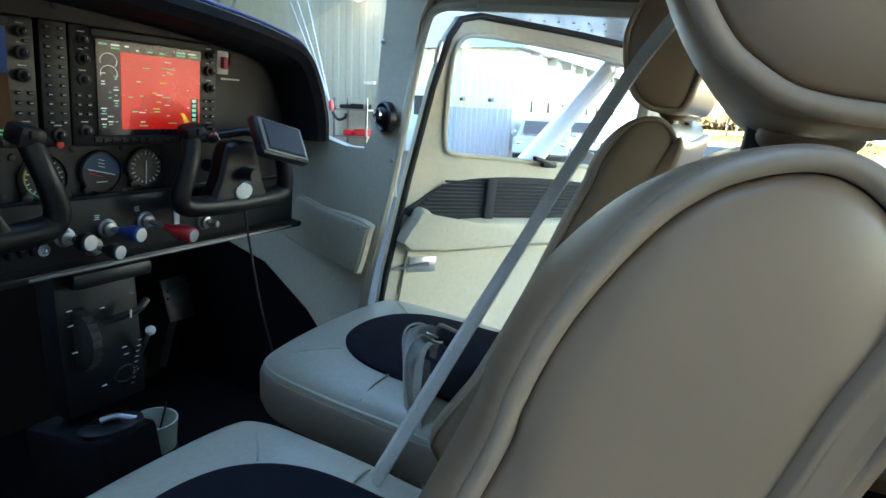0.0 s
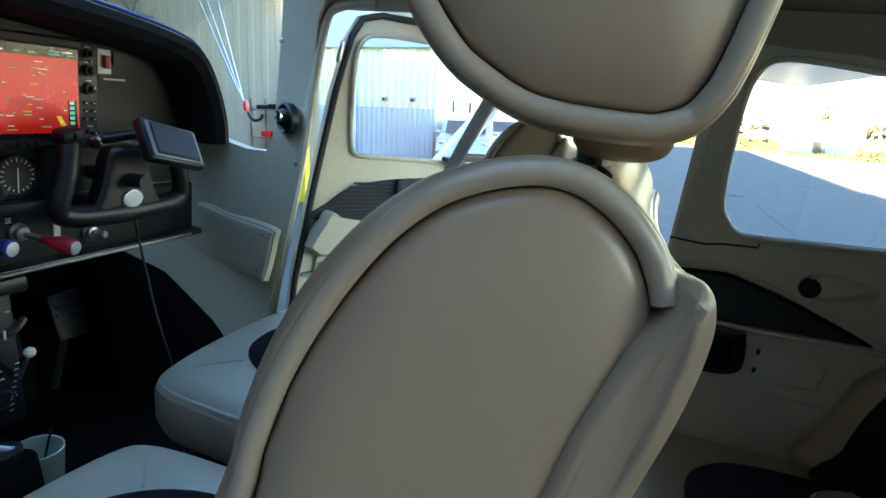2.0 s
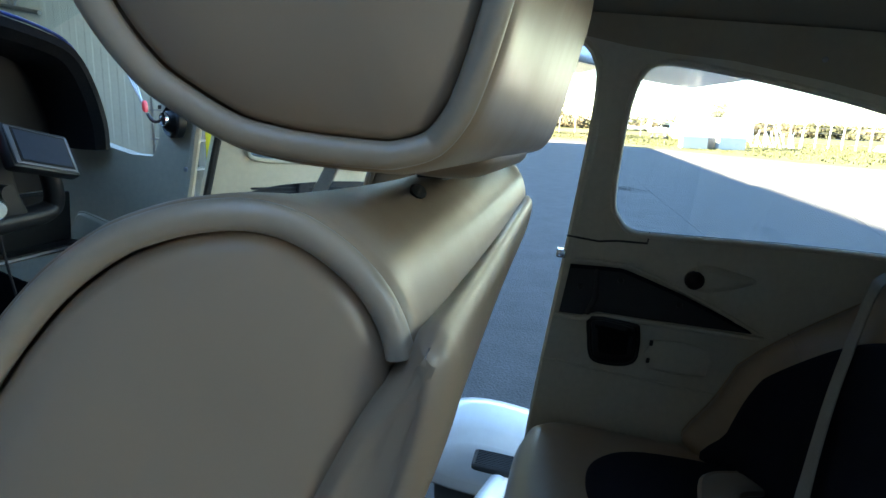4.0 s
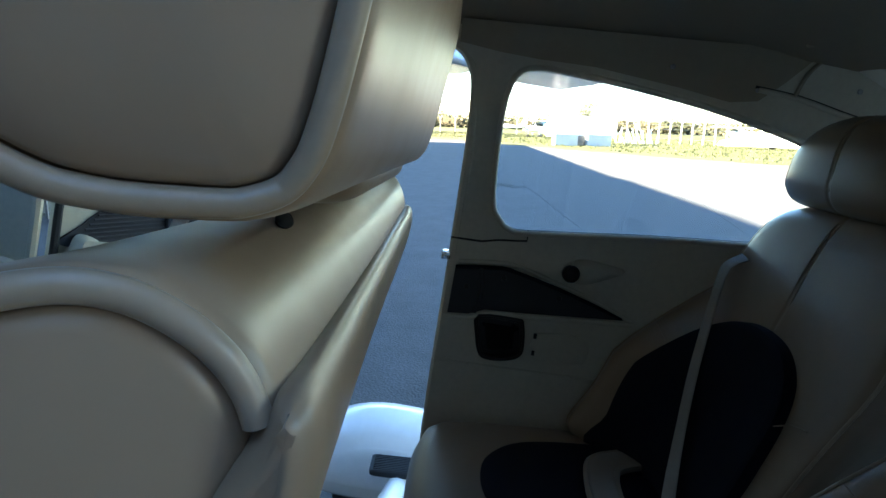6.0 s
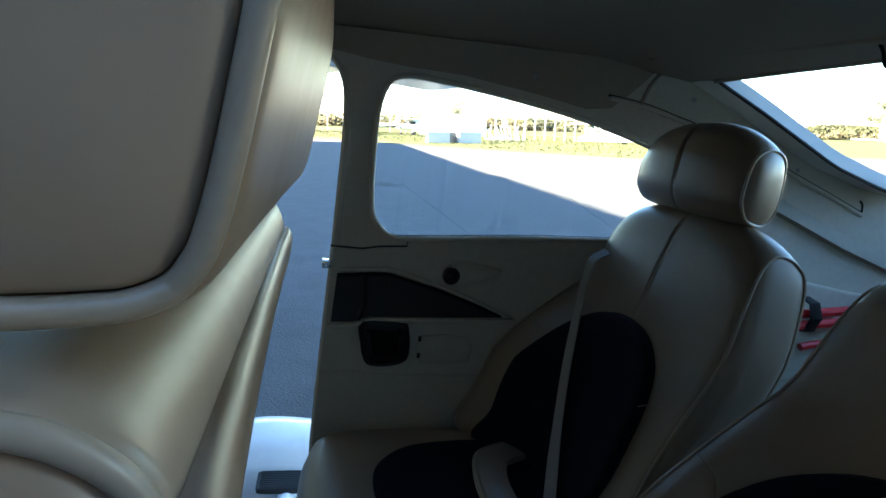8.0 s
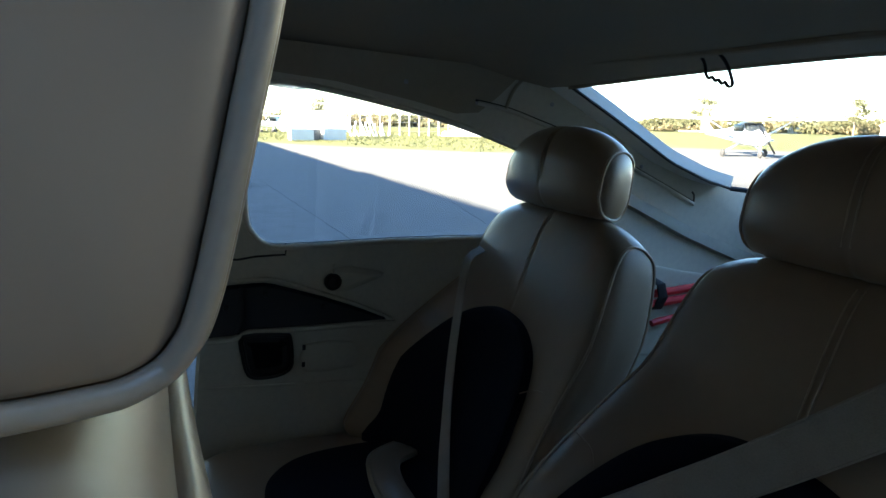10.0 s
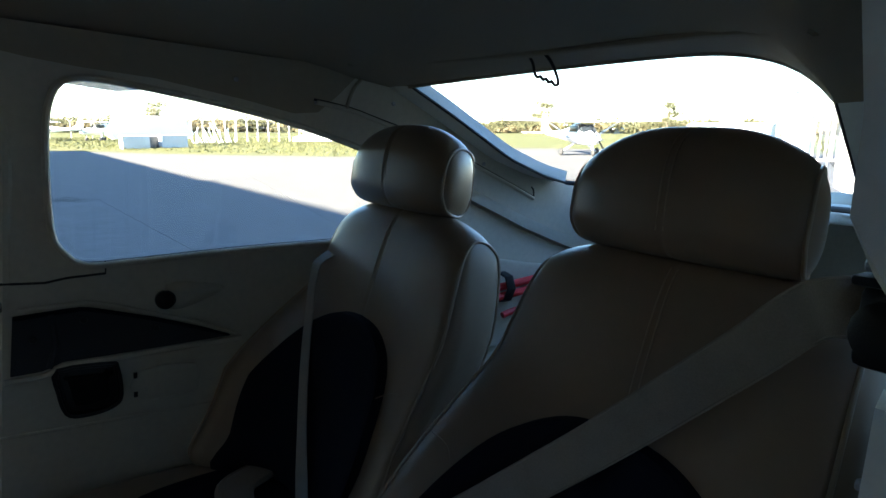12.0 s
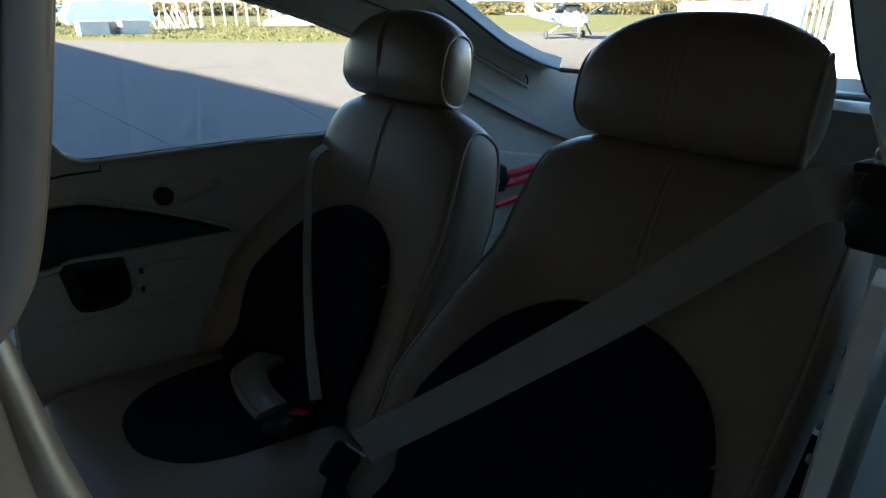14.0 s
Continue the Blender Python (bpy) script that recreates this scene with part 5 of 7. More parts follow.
ash = thing("ashtray_cover", "flush grey ashtray cover in the sidewall", "ashtray")
part("cover", pad([(-1.268, 0.535), (-1.268, 0.478), (-1.36, 0.482), (-1.37, 0.492), (-1.365, 0.535)], lambda p, q, w: wx(p, q, w), [(0.001, 0), (0.005, 0.0), (0.007, 0.004)], 0.001, 2), "trim_grey", ash)
for z in (0.530, 0.495):
    part("notch", B(tuple(wx(-1.265, z, 0.006)), (0.004, 0.006, 0.010)), "black", ash)
kn = thing("sidewall_vent", "small round dark air vent knob on the sidewall", "air vent")
km = Matrix.Translation(wx(-1.315, 0.664, 0.002)) @ pose(0, 0, 0, 0, -90, 0)
part("scoop", pad([(-1.30, 0.672), (-1.33, 0.692), (-1.37, 0.690), (-1.42, 0.678), (-1.38, 0.655), (-1.33, 0.642)], lambda p, q, w: wx(p, q, w), [(0.0, 0.0), (0.006, 0.003), (0.010, 0.009)], 0.003, 4), "trim_grey", kn, "moulded grey housing")
part("dial", L([(0.017, 0.004), (0.017, 0.012), (0.014, 0.015), (0.011, 0.013), (0.006, 0.018), (0.003, 0.019)], km, 20), "black", kn)
part("tab", B(tuple(wx(-1.315, 0.690, 0.012)), (0.003, 0.004, 0.018)), "trim_grey", kn)
single("trim", T([Vector((wall_x(q.x, q.y) - 0.001, q.x, q.y)) for q in rounded(SIDE_WINDOW, 3)], 0.0055, 8, True), "trim_grey", "rounded grey plastic window surround", kind="structure")
single("window_gasket", T([Vector((wall_x(q.x, q.y) + 0.018, q.x, q.y)) for q in rounded(SIDE_WINDOW, 3)], 0.0045, 6, True), "rubber", "thin black gasket round the side window", "gasket")
single("trim", T([wx(y, z, -0.0005) for y, z in ((-1.08, 0.708), (-1.14, 0.706), (-1.17, 0.712), (-1.225, 0.716), (-1.226, 0.738))], 0.0022, 6), "dark", "dark joint between two trim panels", kind="structure")
single("trim", T([wx(y, z, -0.0005) for y, z in ((-1.07, 0.455), (-1.25, 0.452), (-1.45, 0.45))], 0.003, 6), "trim_grey", "faint fold in the sidewall trim", kind="structure")
single("door_latch", B((0.535, -1.074, 0.672), (0.02, 0.018, 0.016), bevel=0.002), "chrome", "small metal door striker on the post", "striker")
for y, z in ((-1.74, 1.042), (-1.86, 0.988), (-1.99, 0.93), (-2.12, 0.865), (-1.58, 1.03), (-1.43, 1.055)):
    single("trim_screw", L([(0.0045, 0), (0.0045, 0.002), (0.003, 0.003)], Matrix.Translation(wx(y, z, 0.0)) @ pose(0, 0, 0, 0, -90, 0), 10), "steel", "small steel trim screw in the sidewall", "screw", group="trim screws")
single("trim", T(smooth_line([wx(y, z, 0.0005) for y, z in ((-1.575, 1.035), (-1.647, 1.026), (-1.72, 1.008), (-1.79, 0.990), (-1.90, 0.955), (-1.996, 0.918), (-2.08, 0.885), (-2.150, 0.856))], 3), 0.0026, 6), "dark", "dark joint along the window post trim", kind="structure")
single("trim", T(smooth_line([wx(y, z, 0.003) for y, z in ((-1.58, 1.030), (-1.65, 1.021), (-1.72, 1.003), (-1.79, 0.985), (-1.90, 0.950), (-1.996, 0.913), (-2.08, 0.880), (-2.148, 0.851))], 3), 0.0045, 8), "trim_grey", "raised edge of the window post trim", kind="structure")
single("trim", T(smooth_line([wx(y, z, 0.0005) for y, z in ((-2.150, 0.856), (-2.148, 0.872), (-2.140, 0.880))], 3), 0.0022, 6), "dark", "dark end of the trim joint", kind="structure")
single("trim", T(smooth_line([wx(y, z, 0.004) for y, z in ((-1.640, 1.024), (-1.648, 1.060), (-1.668, 1.088), (-1.700, 1.108))], 5), 0.0035, 8), "cove", "raised lip of the moulded rear window surround", kind="structure")
bm = bmesh.new()
ridge = [(-1.86, 0.880), (-1.93, 0.856), (-2.003, 0.827), (-2.116, 0.780), (-2.244, 0.735), (-2.36, 0.70)]
rows = [[bm.verts.new(wx(y, z + dz, d)) for dz, d in ((0.030, 0.001), (0.012, 0.012), (0.0, 0.016), (-0.004, 0.006), (-0.005, -0.002))] for y, z in ridge]
for p, q in zip(rows, rows[1:]):
    for j in range(4):
        bm.faces.new((p[j], p[j + 1], q[j + 1], q[j]))
bmesh.ops.solidify(bm, geom=list(bm.faces), thickness=0.002)
single("trim", bm, "trim_grey", "moulded ledge over the baggage bay", kind="structure")
single("baggage_panel", pad([(-1.90, 0.50), (-1.90, 0.70), (-2.02, 0.705), (-2.14, 0.69), (-2.26, 0.66), (-2.30, 0.50)], lambda p, q, w: wx(p, q, w), [(0.0, 0), (0.008, 0), (0.010, 0.004)], 0.0, 3), "trim_grey", "grey screwed-on panel in the baggage bay", "trim panel")

# tow bar on the baggage wall
tow = thing("tow_bar", "red tow bar strapped to the baggage wall", "tow bar")
part("tube", T([(0.425, -1.90, 0.625), (0.405, -2.25, 0.668)], 0.0095, 10), "red", tow)
part("tube", T([(0.418, -1.92, 0.605), (0.398, -2.25, 0.648)], 0.0095, 10), "red", tow)
part("hook", T(smooth_line([(0.40, -2.20, 0.60), (0.41, -2.08, 0.580), (0.412, -2.045, 0.572)], 4), 0.008, 8), "red", tow)
part("strap", T([(0.425, -2.045, 0.675), (0.405, -2.05, 0.668), (0.395, -2.052, 0.64), (0.405, -2.05, 0.612), (0.425, -2.045, 0.605)], 0.01, 8, flat=(0.014, 0.003), ups=(0, 1, 0.1)), "black", tow, "black clamp strap")

# coat hook in the headliner
hk = thing("coat_hook", "black wire coat hook hanging from the headliner", "hook")
part("wire", T(smooth_line([(0.205, -1.83, 1.165), (0.20, -1.838, 1.145), (0.185, -1.85, 1.118), (0.176, -1.85, 1.097)] + [(0.176 - 0.007 * k, -1.85, 1.094 - 0.0025 * k + 0.002 * (-1) ** k) for k in range(1, 8)] + [(0.119, -1.85, 1.076), (0.124, -1.85, 1.090), (0.137, -1.848, 1.112), (0.145, -1.84, 1.125)], 4), 0.0028, 7), "black", hk)

# ---------------------------------------------------------------- belts
def strap(name, pts, label, ups, width=0.023, material="belt", thick=0.0016):
    t = thing(name, label, "seat belt", "seat belts")
    line = smooth_line(pts, 6)
    part("webbing", T(line, 0.01, 12, flat=(width, thick), ups=ups), material, t)
    u = Vector(ups).normalized()
    for e in (-1, 1):
        edge = []
        for i, p in enumerate(line):
            d = (line[min(i + 1, len(line) - 1)] - line[max(i - 1, 0)]).normalized()
            edge.append(p + (u - d * u.dot(d)).normalized() * e * (width - 0.001))
        part("selvedge", T(edge, thick * 0.9 + 0.0004, 6), material, t)
    return t


strap("shoulder_belt", [(-0.09, -1.02, 1.16), (-0.095, -0.975, 1.05), (-0.10, -0.915, 0.965), (-0.10, -0.855, 0.838), (-0.10, -0.773, 0.643), (-0.10, -0.69, 0.44), (-0.10, -0.66, 0.375)], "pale grey shoulder belt hanging taut beside the seat", (0.35, 1, 0.3), 0.0065)
strap("shoulder_belt", [(-0.088, -1.012, 1.15), (-0.086, -0.955, 1.03), (-0.085, -0.895, 0.93), (-0.085, -0.82, 0.77), (-0.085, -0.74, 0.59), (-0.085, -0.66, 0.40)], "pale grey shoulder belt hanging taut beside the seat", (0.8, 1, 0.3), 0.0048)


def drape(name, label, path, width, folds, seed, material="coat_cloth"):
    """A soft length of cloth along a path, gathered into lengthwise folds."""
    r = random.Random(seed)
    line = smooth_line(path, 8)
    across = 28
    t = thing(name, label, "seat belt", "seat belts")
    bm = bmesh.new()
    rows = []
    for i, p in enumerate(line):
        d = (line[min(i + 1, len(line) - 1)] - line[max(i - 1, 0)]).normalized()
        side = Vector((0.85, 0.5, 0.0))
        side = (side - d * side.dot(d)).normalized()
        up = side.cross(d)
        f = i / (len(line) - 1)
        wd = width * (0.75 + 0.35 * math.sin(math.pi * min(1, f * 1.2)))
        rows.append([bm.verts.new(p + side * wd * (k / across - 0.5) + up * (0.011 * math.sin(folds * k / across * 6.28 + 2.2 * f) + 0.006 * math.sin(11 * f + 0.5 * k) - 0.03 * (2 * k / across - 1) ** 2)) for k in range(across + 1)])
    for a, b in zip(rows, rows[1:]):
        for k in range(across):
            bm.faces.new((a[k], a[k + 1], b[k + 1], b[k]))
    bmesh.ops.solidify(bm, geom=list(bm.faces), thickness=0.004)
    part("cloth", bm, material, t, sharp=70)
    for k in (3, across - 3):
        part("hem", T([Vector(v) for v in [row for row in hem_line(line, width, k / across - 0.5)]], 0.0022, 6), material, t)
    return t


def hem_line(line, width, off):
    out = []
    for i, p in enumerate(line):
        d = (line[min(i + 1, len(line) - 1)] - line[max(i - 1, 0)]).normalized()
        side = Vector((0.85, 0.5, 0.0))
        side = (side - d * side.dot(d)).normalized()
        out.append(p + side * width * off + side.cross(d) * 0.002)
    return out


drape("folded_belt", "pale grey crumpled belt draped over the seat edge", [(0.175, -0.60, 0.505), (0.145, -0.585, 0.510), (0.118, -0.585, 0.487), (0.102, -0.60, 0.44), (0.092, -0.63, 0.37), (0.085, -0.66, 0.30), (0.08, -0.68, 0.24)], 0.075, 2.5, 5)
bk = thing("belt_buckle", "black belt buckle lying on the seat", "belt buckle")
part("body", B((0.205, -0.615, 0.495), (0.06, 0.05, 0.03), (20, 15, 30), bevel=0.008), "black", bk)
part("tongue", B((0.17, -0.60, 0.508), (0.03, 0.022, 0.004), (20, 15, 30), bevel=0.001), "chrome", bk)
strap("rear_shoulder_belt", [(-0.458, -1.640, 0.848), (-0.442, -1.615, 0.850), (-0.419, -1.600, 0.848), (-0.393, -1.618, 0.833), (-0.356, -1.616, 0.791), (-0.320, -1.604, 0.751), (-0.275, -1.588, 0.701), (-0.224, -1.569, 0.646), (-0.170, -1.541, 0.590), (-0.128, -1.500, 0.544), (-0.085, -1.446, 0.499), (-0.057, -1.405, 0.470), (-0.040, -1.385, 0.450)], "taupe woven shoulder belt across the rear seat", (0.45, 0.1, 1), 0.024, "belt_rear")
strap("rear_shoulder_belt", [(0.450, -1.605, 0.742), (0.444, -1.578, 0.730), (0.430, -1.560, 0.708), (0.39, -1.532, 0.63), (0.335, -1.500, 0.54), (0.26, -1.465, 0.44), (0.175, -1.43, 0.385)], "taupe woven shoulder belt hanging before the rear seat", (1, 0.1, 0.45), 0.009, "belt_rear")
strap("lap_belt", [(0.36, -1.43, 0.375), (0.315, -1.375, 0.385), (0.25, -1.36, 0.382), (0.20, -1.365, 0.374)], "tan folded lap belt on the rear cushion", (0.2, 1, 0.1), 0.024, "leather_rear", 0.008)
bk2 = thing("belt_buckle", "black belt buckle between the rear seats", "belt buckle")
part("body", B((0.155, -1.375, 0.375), (0.05, 0.08, 0.03), (15, 10, 30), bevel=0.008), "black", bk2)
part("button", B((0.150, -1.39, 0.392), (0.03, 0.02, 0.004), (15, 10, 30), bevel=0.001), "redplastic", bk2)
bk3 = thing("belt_buckle", "dark belt buckle with a steel tongue beside the rear cushion", "belt buckle")
part("tongue", B((-0.034, -1.380, 0.444), (0.030, 0.016, 0.003), (35, -30, 40), bevel=0.001), "steel", bk3)
part("body", B((-0.016, -1.366, 0.418), (0.040, 0.030, 0.045), (35, -30, 40), bevel=0.006), "blackmatt", bk3)
part("stalk", B((0.000, -1.370, 0.370), (0.03, 0.02, 0.07), (10, -15, 40), bevel=0.004), "black", bk3, "black webbing stalk")
reel = thing("belt_reel", "black inertia belt reel on the door post", "belt reel")
part("housing", B((-0.464, -1.618, 0.843), (0.046, 0.085, 0.062), bevel=0.007), "black", reel)
part("slot", B((-0.441, -1.618, 0.848), (0.005, 0.05, 0.050), bevel=0.002), "blackmatt", reel)
part("cover", B((-0.464, -1.612, 0.878), (0.052, 0.098, 0.008), bevel=0.003), "black", reel, "black top plate of the reel")
part("spool_cap", L([(0.024, 0), (0.024, 0.008), (0.019, 0.011), (0.006, 0.012)], Matrix.Translation((-0.464, -1.576, 0.842)) @ pose(0, 0, 0, -90, 0, 0), 20), "black", reel)
for z in (1.025, 1.001):
    single("trim_screw", L([(0.006, 0), (0.006, 0.003), (0.004, 0.005)], Matrix.Translation((left_wall(-1.46, z, 0))) @ pose(0, 0, 0, 0, 90, 0), 10), "steel", "dark steel screw in the entrance trim", "screw", group="trim screws")
for k in range(4):
    single("trim_screw", L([(0.004, 0), (0.004, 0.003), (0.003, 0.004)], Matrix.Translation((left_wall(-1.452, 0.96 - 0.028 * k, 0))) @ pose(0, 0, 0, 0, 90, 0), 10), "steel", "dark steel screw in the entrance trim", "screw", group="trim screws")


# ---------------------------------------------------------------- the aircraft's outside
def airfoil(n=14):
    """Chord line from leading edge 0 to trailing edge 1: upper then lower side."""
    th = lambda c: 0.6 * (0.2969 * math.sqrt(c) - 0.126 * c - 0.3516 * c * c + 0.2843 * c ** 3 - 0.1015 * c ** 4)
    cs = [0.5 * (1 - math.cos(math.pi * k / n)) for k in range(n + 1)]
    return [(c, th(c) * 1.25) for c in cs[::-1]] + [(c, -th(c) * 0.55) for c in cs[1:]]


def wing(s, label):
    w = thing("wing", label, "wing", "wings")
    loop = airfoil()

    def section(x, chord, lead, z, c0=0.0, c1=1.0):
        return [Vector((x, lead - chord * min(max(c, c0), c1), z + t * chord)) for c, t in loop]

    def loft(secs):
        bm = bmesh.new()
        rs = [[bm.verts.new(v) for v in sec] for sec in secs]
        n = len(rs[0])
        for a, b in zip(rs, rs[1:]):
            for k in range(n):
                bm.faces.new((a[k], a[(k + 1) % n], b[(k + 1) % n], b[k]))
        bm.faces.new(rs[0])
        bm.faces.new(rs[-1][::-1])
        return bm

    dih = lambda x: 1.225 + 0.030 * (x - 0.5)
    xs = (0.52, 1.5, 2.75)
    secs = [section(MID + s * x, 1.62, 0.22, dih(x), 0.0, 0.70) for x in xs] + [section(MID + s * 5.3, 1.12, 0.10, dih(5.3), 0.0, 0.72)]
    part("main_panel", loft(secs), "white", w)
    fl = [(0.55, 1.62), (2.75, 1.62)]
    bm = loft([[v + Vector((0, -0.20, -0.075 - 0.22 * max(0, (0.22 - v.y) / 1.62 - 0.70))) for v in section(MID + s * x, c, 0.22, dih(x), 0.71, 1.0)] for x, c in fl])
    part("flap", bm, "white", w, "white flap, slightly lowered")
    bm = loft([section(MID + s * x, c, l, dih(x), 0.72, 1.0) for x, c, l in ((2.78, 1.60, 0.22), (5.25, 1.12, 0.10))])
    part("aileron", bm, "white", w)
    for x in (0.9, 2.4):
        part("flap_track", B((MID + s * x, -1.02, dih(x) - 0.06), (0.035, 0.32, 0.05), (8, 0, 0), bevel=0.01), "alu", w)
    bm = bmesh.new()
    for x in [0.6 + 0.28 * k for k in range(12)]:
        for j in range(16):
            y = 0.08 - j * 0.06
            c = (0.22 - y) / 1.62
            t = 0.55 * 0.6 * (0.2969 * math.sqrt(c) - 0.126 * c - 0.3516 * c * c + 0.2843 * c ** 3 - 0.1015 * c ** 4)
            lathe(bm, [(0.006, -0.002), (0.005, 0.002)], Matrix.Translation((MID + s * x, y, dih(x) - t * 1.62 - 0.001)) @ pose(0, 0, 0, 180), 6)
    tagged(part("rivet", bm, "steel", w, "rows of small rivets"), kind="stuff")
    part("fuel_drain", L([(0.012, 0), (0.012, 0.02), (0.006, 0.025)], Matrix.Translation((MID + s * 0.95, -0.62, dih(0.95) - 0.085)) @ pose(0, 0, 0, 180), 12), "alu", w)
    # strut from the lower door post to the wing
    a, b = Vector((MID + s * 0.56, -0.10, 0.06)), Vector((MID + s * 3.45, -0.10, dih(3.45) - 0.07))
    bm = bmesh.new()
    d = (b - a).normalized()
    rs = []
    for p in (a, a.lerp(b, 0.5), b):
        rs.append([bm.verts.new(p + Vector((0, 1, 0)) * (0.062 * math.cos(t)) + Vector((0, 1, 0)).cross(d) * (0.022 * math.sin(t))) for t in [2 * math.pi * k / 16 for k in range(16)]])
    for p, q in zip(rs, rs[1:]):
        for k in range(16):
            bm.faces.new((p[k], p[(k + 1) % 16], q[(k + 1) % 16], q[k]))
    bm.faces.new(rs[0])
    bm.faces.new(rs[-1])
    part("strut", bm, "white", w, "white streamlined wing strut")
    part("strut_cuff", B(tuple(b + Vector((0, 0, 0.02))), (0.16, 0.20, 0.06), (0, -s * 20, 0), bevel=0.02), "white", w)
    return w


wing(1, "white high wing over the open cabin door")
wing(-1, "white high wing over the entrance")


def gear(s, label):
    g = thing("main_wheel", label, "landing gear", "main wheels")
    c = Vector((MID + s * 1.42, -1.0, -0.36))
    pant = [(-0.46, 0.02), (-0.34, 0.13), (-0.10, 0.20), (0.16, 0.21), (0.36, 0.12), (0.44, 0.0), (0.36, -0.10), (0.14, -0.14), (-0.20, -0.12)]
    part("fairing", pad(pant, lambda p, q, w: c + Vector((w, p, q)), [(-0.12, 0.09), (-0.105, 0.045), (-0.07, 0.012), (0, 0), (0.07, 0.012), (0.105, 0.045), (0.12, 0.09)], 0.012, 5), "white", g, "glossy white wheel fairing")
    part("tyre", L([(0.16, -0.07), (0.20, -0.05), (0.21, 0), (0.20, 0.05), (0.16, 0.07)], Matrix.Translation(c + Vector((0, 0.06, -0.14))) @ pose(0, 0, 0, 0, 90, 0), 32), "rubber", g)
    part("leg", T([(MID + s * 0.5, -0.95, -0.06), c + Vector((-s * 0.10, 0, 0.02))], [0.05, 0.03], 12, flat=None), "white", g)
    q = c + Vector((-s * 0.22, 0.02, 0.12))
    st = part("step", pad([(-0.085, 0.0), (-0.080, 0.010), (0.0, 0.013), (0.080, 0.010), (0.085, 0.0), (0.075, -0.012), (0.0, -0.014), (-0.075, -0.012)], lambda p, r, w: q + Vector((w, p, r)), [(-0.050, 0.004), (-0.046, 0), (0.046, 0), (0.050, 0.004)], 0.001, 3), "rubber", g, "slim black ribbed boarding step")
    for k in range(9):
        part("ridge", B(tuple(q + Vector((-0.04 + 0.01 * k, 0, 0.0135))), (0.004, 0.15, 0.003)), "rubber", st)
    part("step_arm", T([q + Vector((0, 0.0, -0.01)), q + Vector((s * 0.03, 0.0, -0.10)), q + Vector((s * 0.09, 0, -0.13))], [0.012, 0.014, 0.018], 10), "white", g, "white bracket of the step")
    return g


gear(1, "white wheel fairing with a black step")
gear(-1, "white wheel fairing below the entrance")
single("fuselage_belly", pad([(0.45, -0.02), (0.45, -0.10), (-1.0, -0.16), (-2.8, -0.05), (-2.8, 0.0), (-1.0, -0.035)], lambda p, q, w: Vector((MID + w, p, q)), [(-0.53, 0.01), (-0.50, 0), (0.46, 0), (0.50, 0.01)], 0, 1, smooth=False), "white", "white painted belly below the cabin floor", "fuselage")
single("cowling", pad([(0.60, 0.0), (0.60, 0.76), (1.0, 0.74), (1.55, 0.62), (1.68, 0.40), (1.60, 0.05), (1.0, -0.08)], lambda p, q, w: Vector((MID + w, p, q)), [(-0.48, 0.16), (-0.45, 0.05), (-0.36, 0), (0.36, 0), (0.45, 0.05), (0.48, 0.16)], 0.01, 4), "white", "white engine cowling ahead of the windscreen", "cowling")
tailcone = bmesh.new()
rs = []
for y, r, z in ((-2.8, 0.40, 0.50), (-4.0, 0.28, 0.52), (-5.6, 0.14, 0.58)):
    rs.append([tailcone.verts.new((MID + r * math.cos(2 * math.pi * k / 20), y, z + 0.95 * r * math.sin(2 * math.pi * k / 20))) for k in range(20)])
for a, b in zip(rs, rs[1:]):
    for k in range(20):
        tailcone.faces.new((a[k], a[(k + 1) % 20], b[(k + 1) % 20], b[k]))
tailcone.faces.new(rs[-1])
single("tailcone", tailcone, "white", "white tail boom behind the cabin", "tailcone")

# ---------------------------------------------------------------- hangars
def corrugated(u0, u1, v0, v1, place, pitch=0.25, depth=0.035):
    """A ribbed metal sheet between two heights."""
    bm = bmesh.new()
    n = max(1, int((u1 - u0) / pitch))
    cols = []
    for k in range(n):
        u = u0 + (u1 - u0) * k / n
        w = (u1 - u0) / n
        for f, d in ((0.0, 0.0), (0.45, 0.0), (0.55, depth), (0.90, depth)):
            cols.append((u + f * w, d))
    cols.append((u1, 0.0))
    low = [bm.verts.new(place(u, v0, d)) for u, d in cols]
    top = [bm.verts.new(place(u, v1, d)) for u, d in cols]
    for k in range(len(cols) - 1):
        bm.faces.new((low[k], low[k + 1], top[k + 1], top[k]))
    return bm


far = thing("storage_hall", "long white metal hall with a grey plinth", "hall", m=EARTH)
part("end_wall", corrugated(6.7, 20.0, G + 1.75, G + 7.2, lambda u, v, d: Vector((19.2 - d, u, v)), 0.30, 0.04), "sheet_cream", far, "cream ribbed metal cladding", smooth=False)
part("end_plinth", corrugated(6.7, 20.0, G, G + 1.75, lambda u, v, d: Vector((19.17 - d, u, v)), 0.20, 0.04), "sheet_grey", far, "grey ribbed metal cladding", smooth=False)
part("core", B((33.5, 13.4, G + 1.9), (28.4, 13.3, 3.8)), "sheet_white", far)
part("front_wall", corrugated(19.2, 47.5, G, G + 3.75, lambda u, v, d: Vector((u, 6.68 - d, v)), 0.5, 0.04), "sheet_white", far, "white ribbed metal cladding", smooth=False)
bm = bmesh.new()
prism = [(6.3, G + 3.80), (13.5, G + 8.85), (20.5, G + 3.80)]
a = [bm.verts.new((19.0, y, z)) for y, z in prism]
b = [bm.verts.new((47.6, y, z)) for y, z in prism]
bm.faces.new(a)
bm.faces.new(b[::-1])
for k in range(3):
    bm.faces.new((a[k], a[(k + 1) % 3], b[(k + 1) % 3], b[k]))
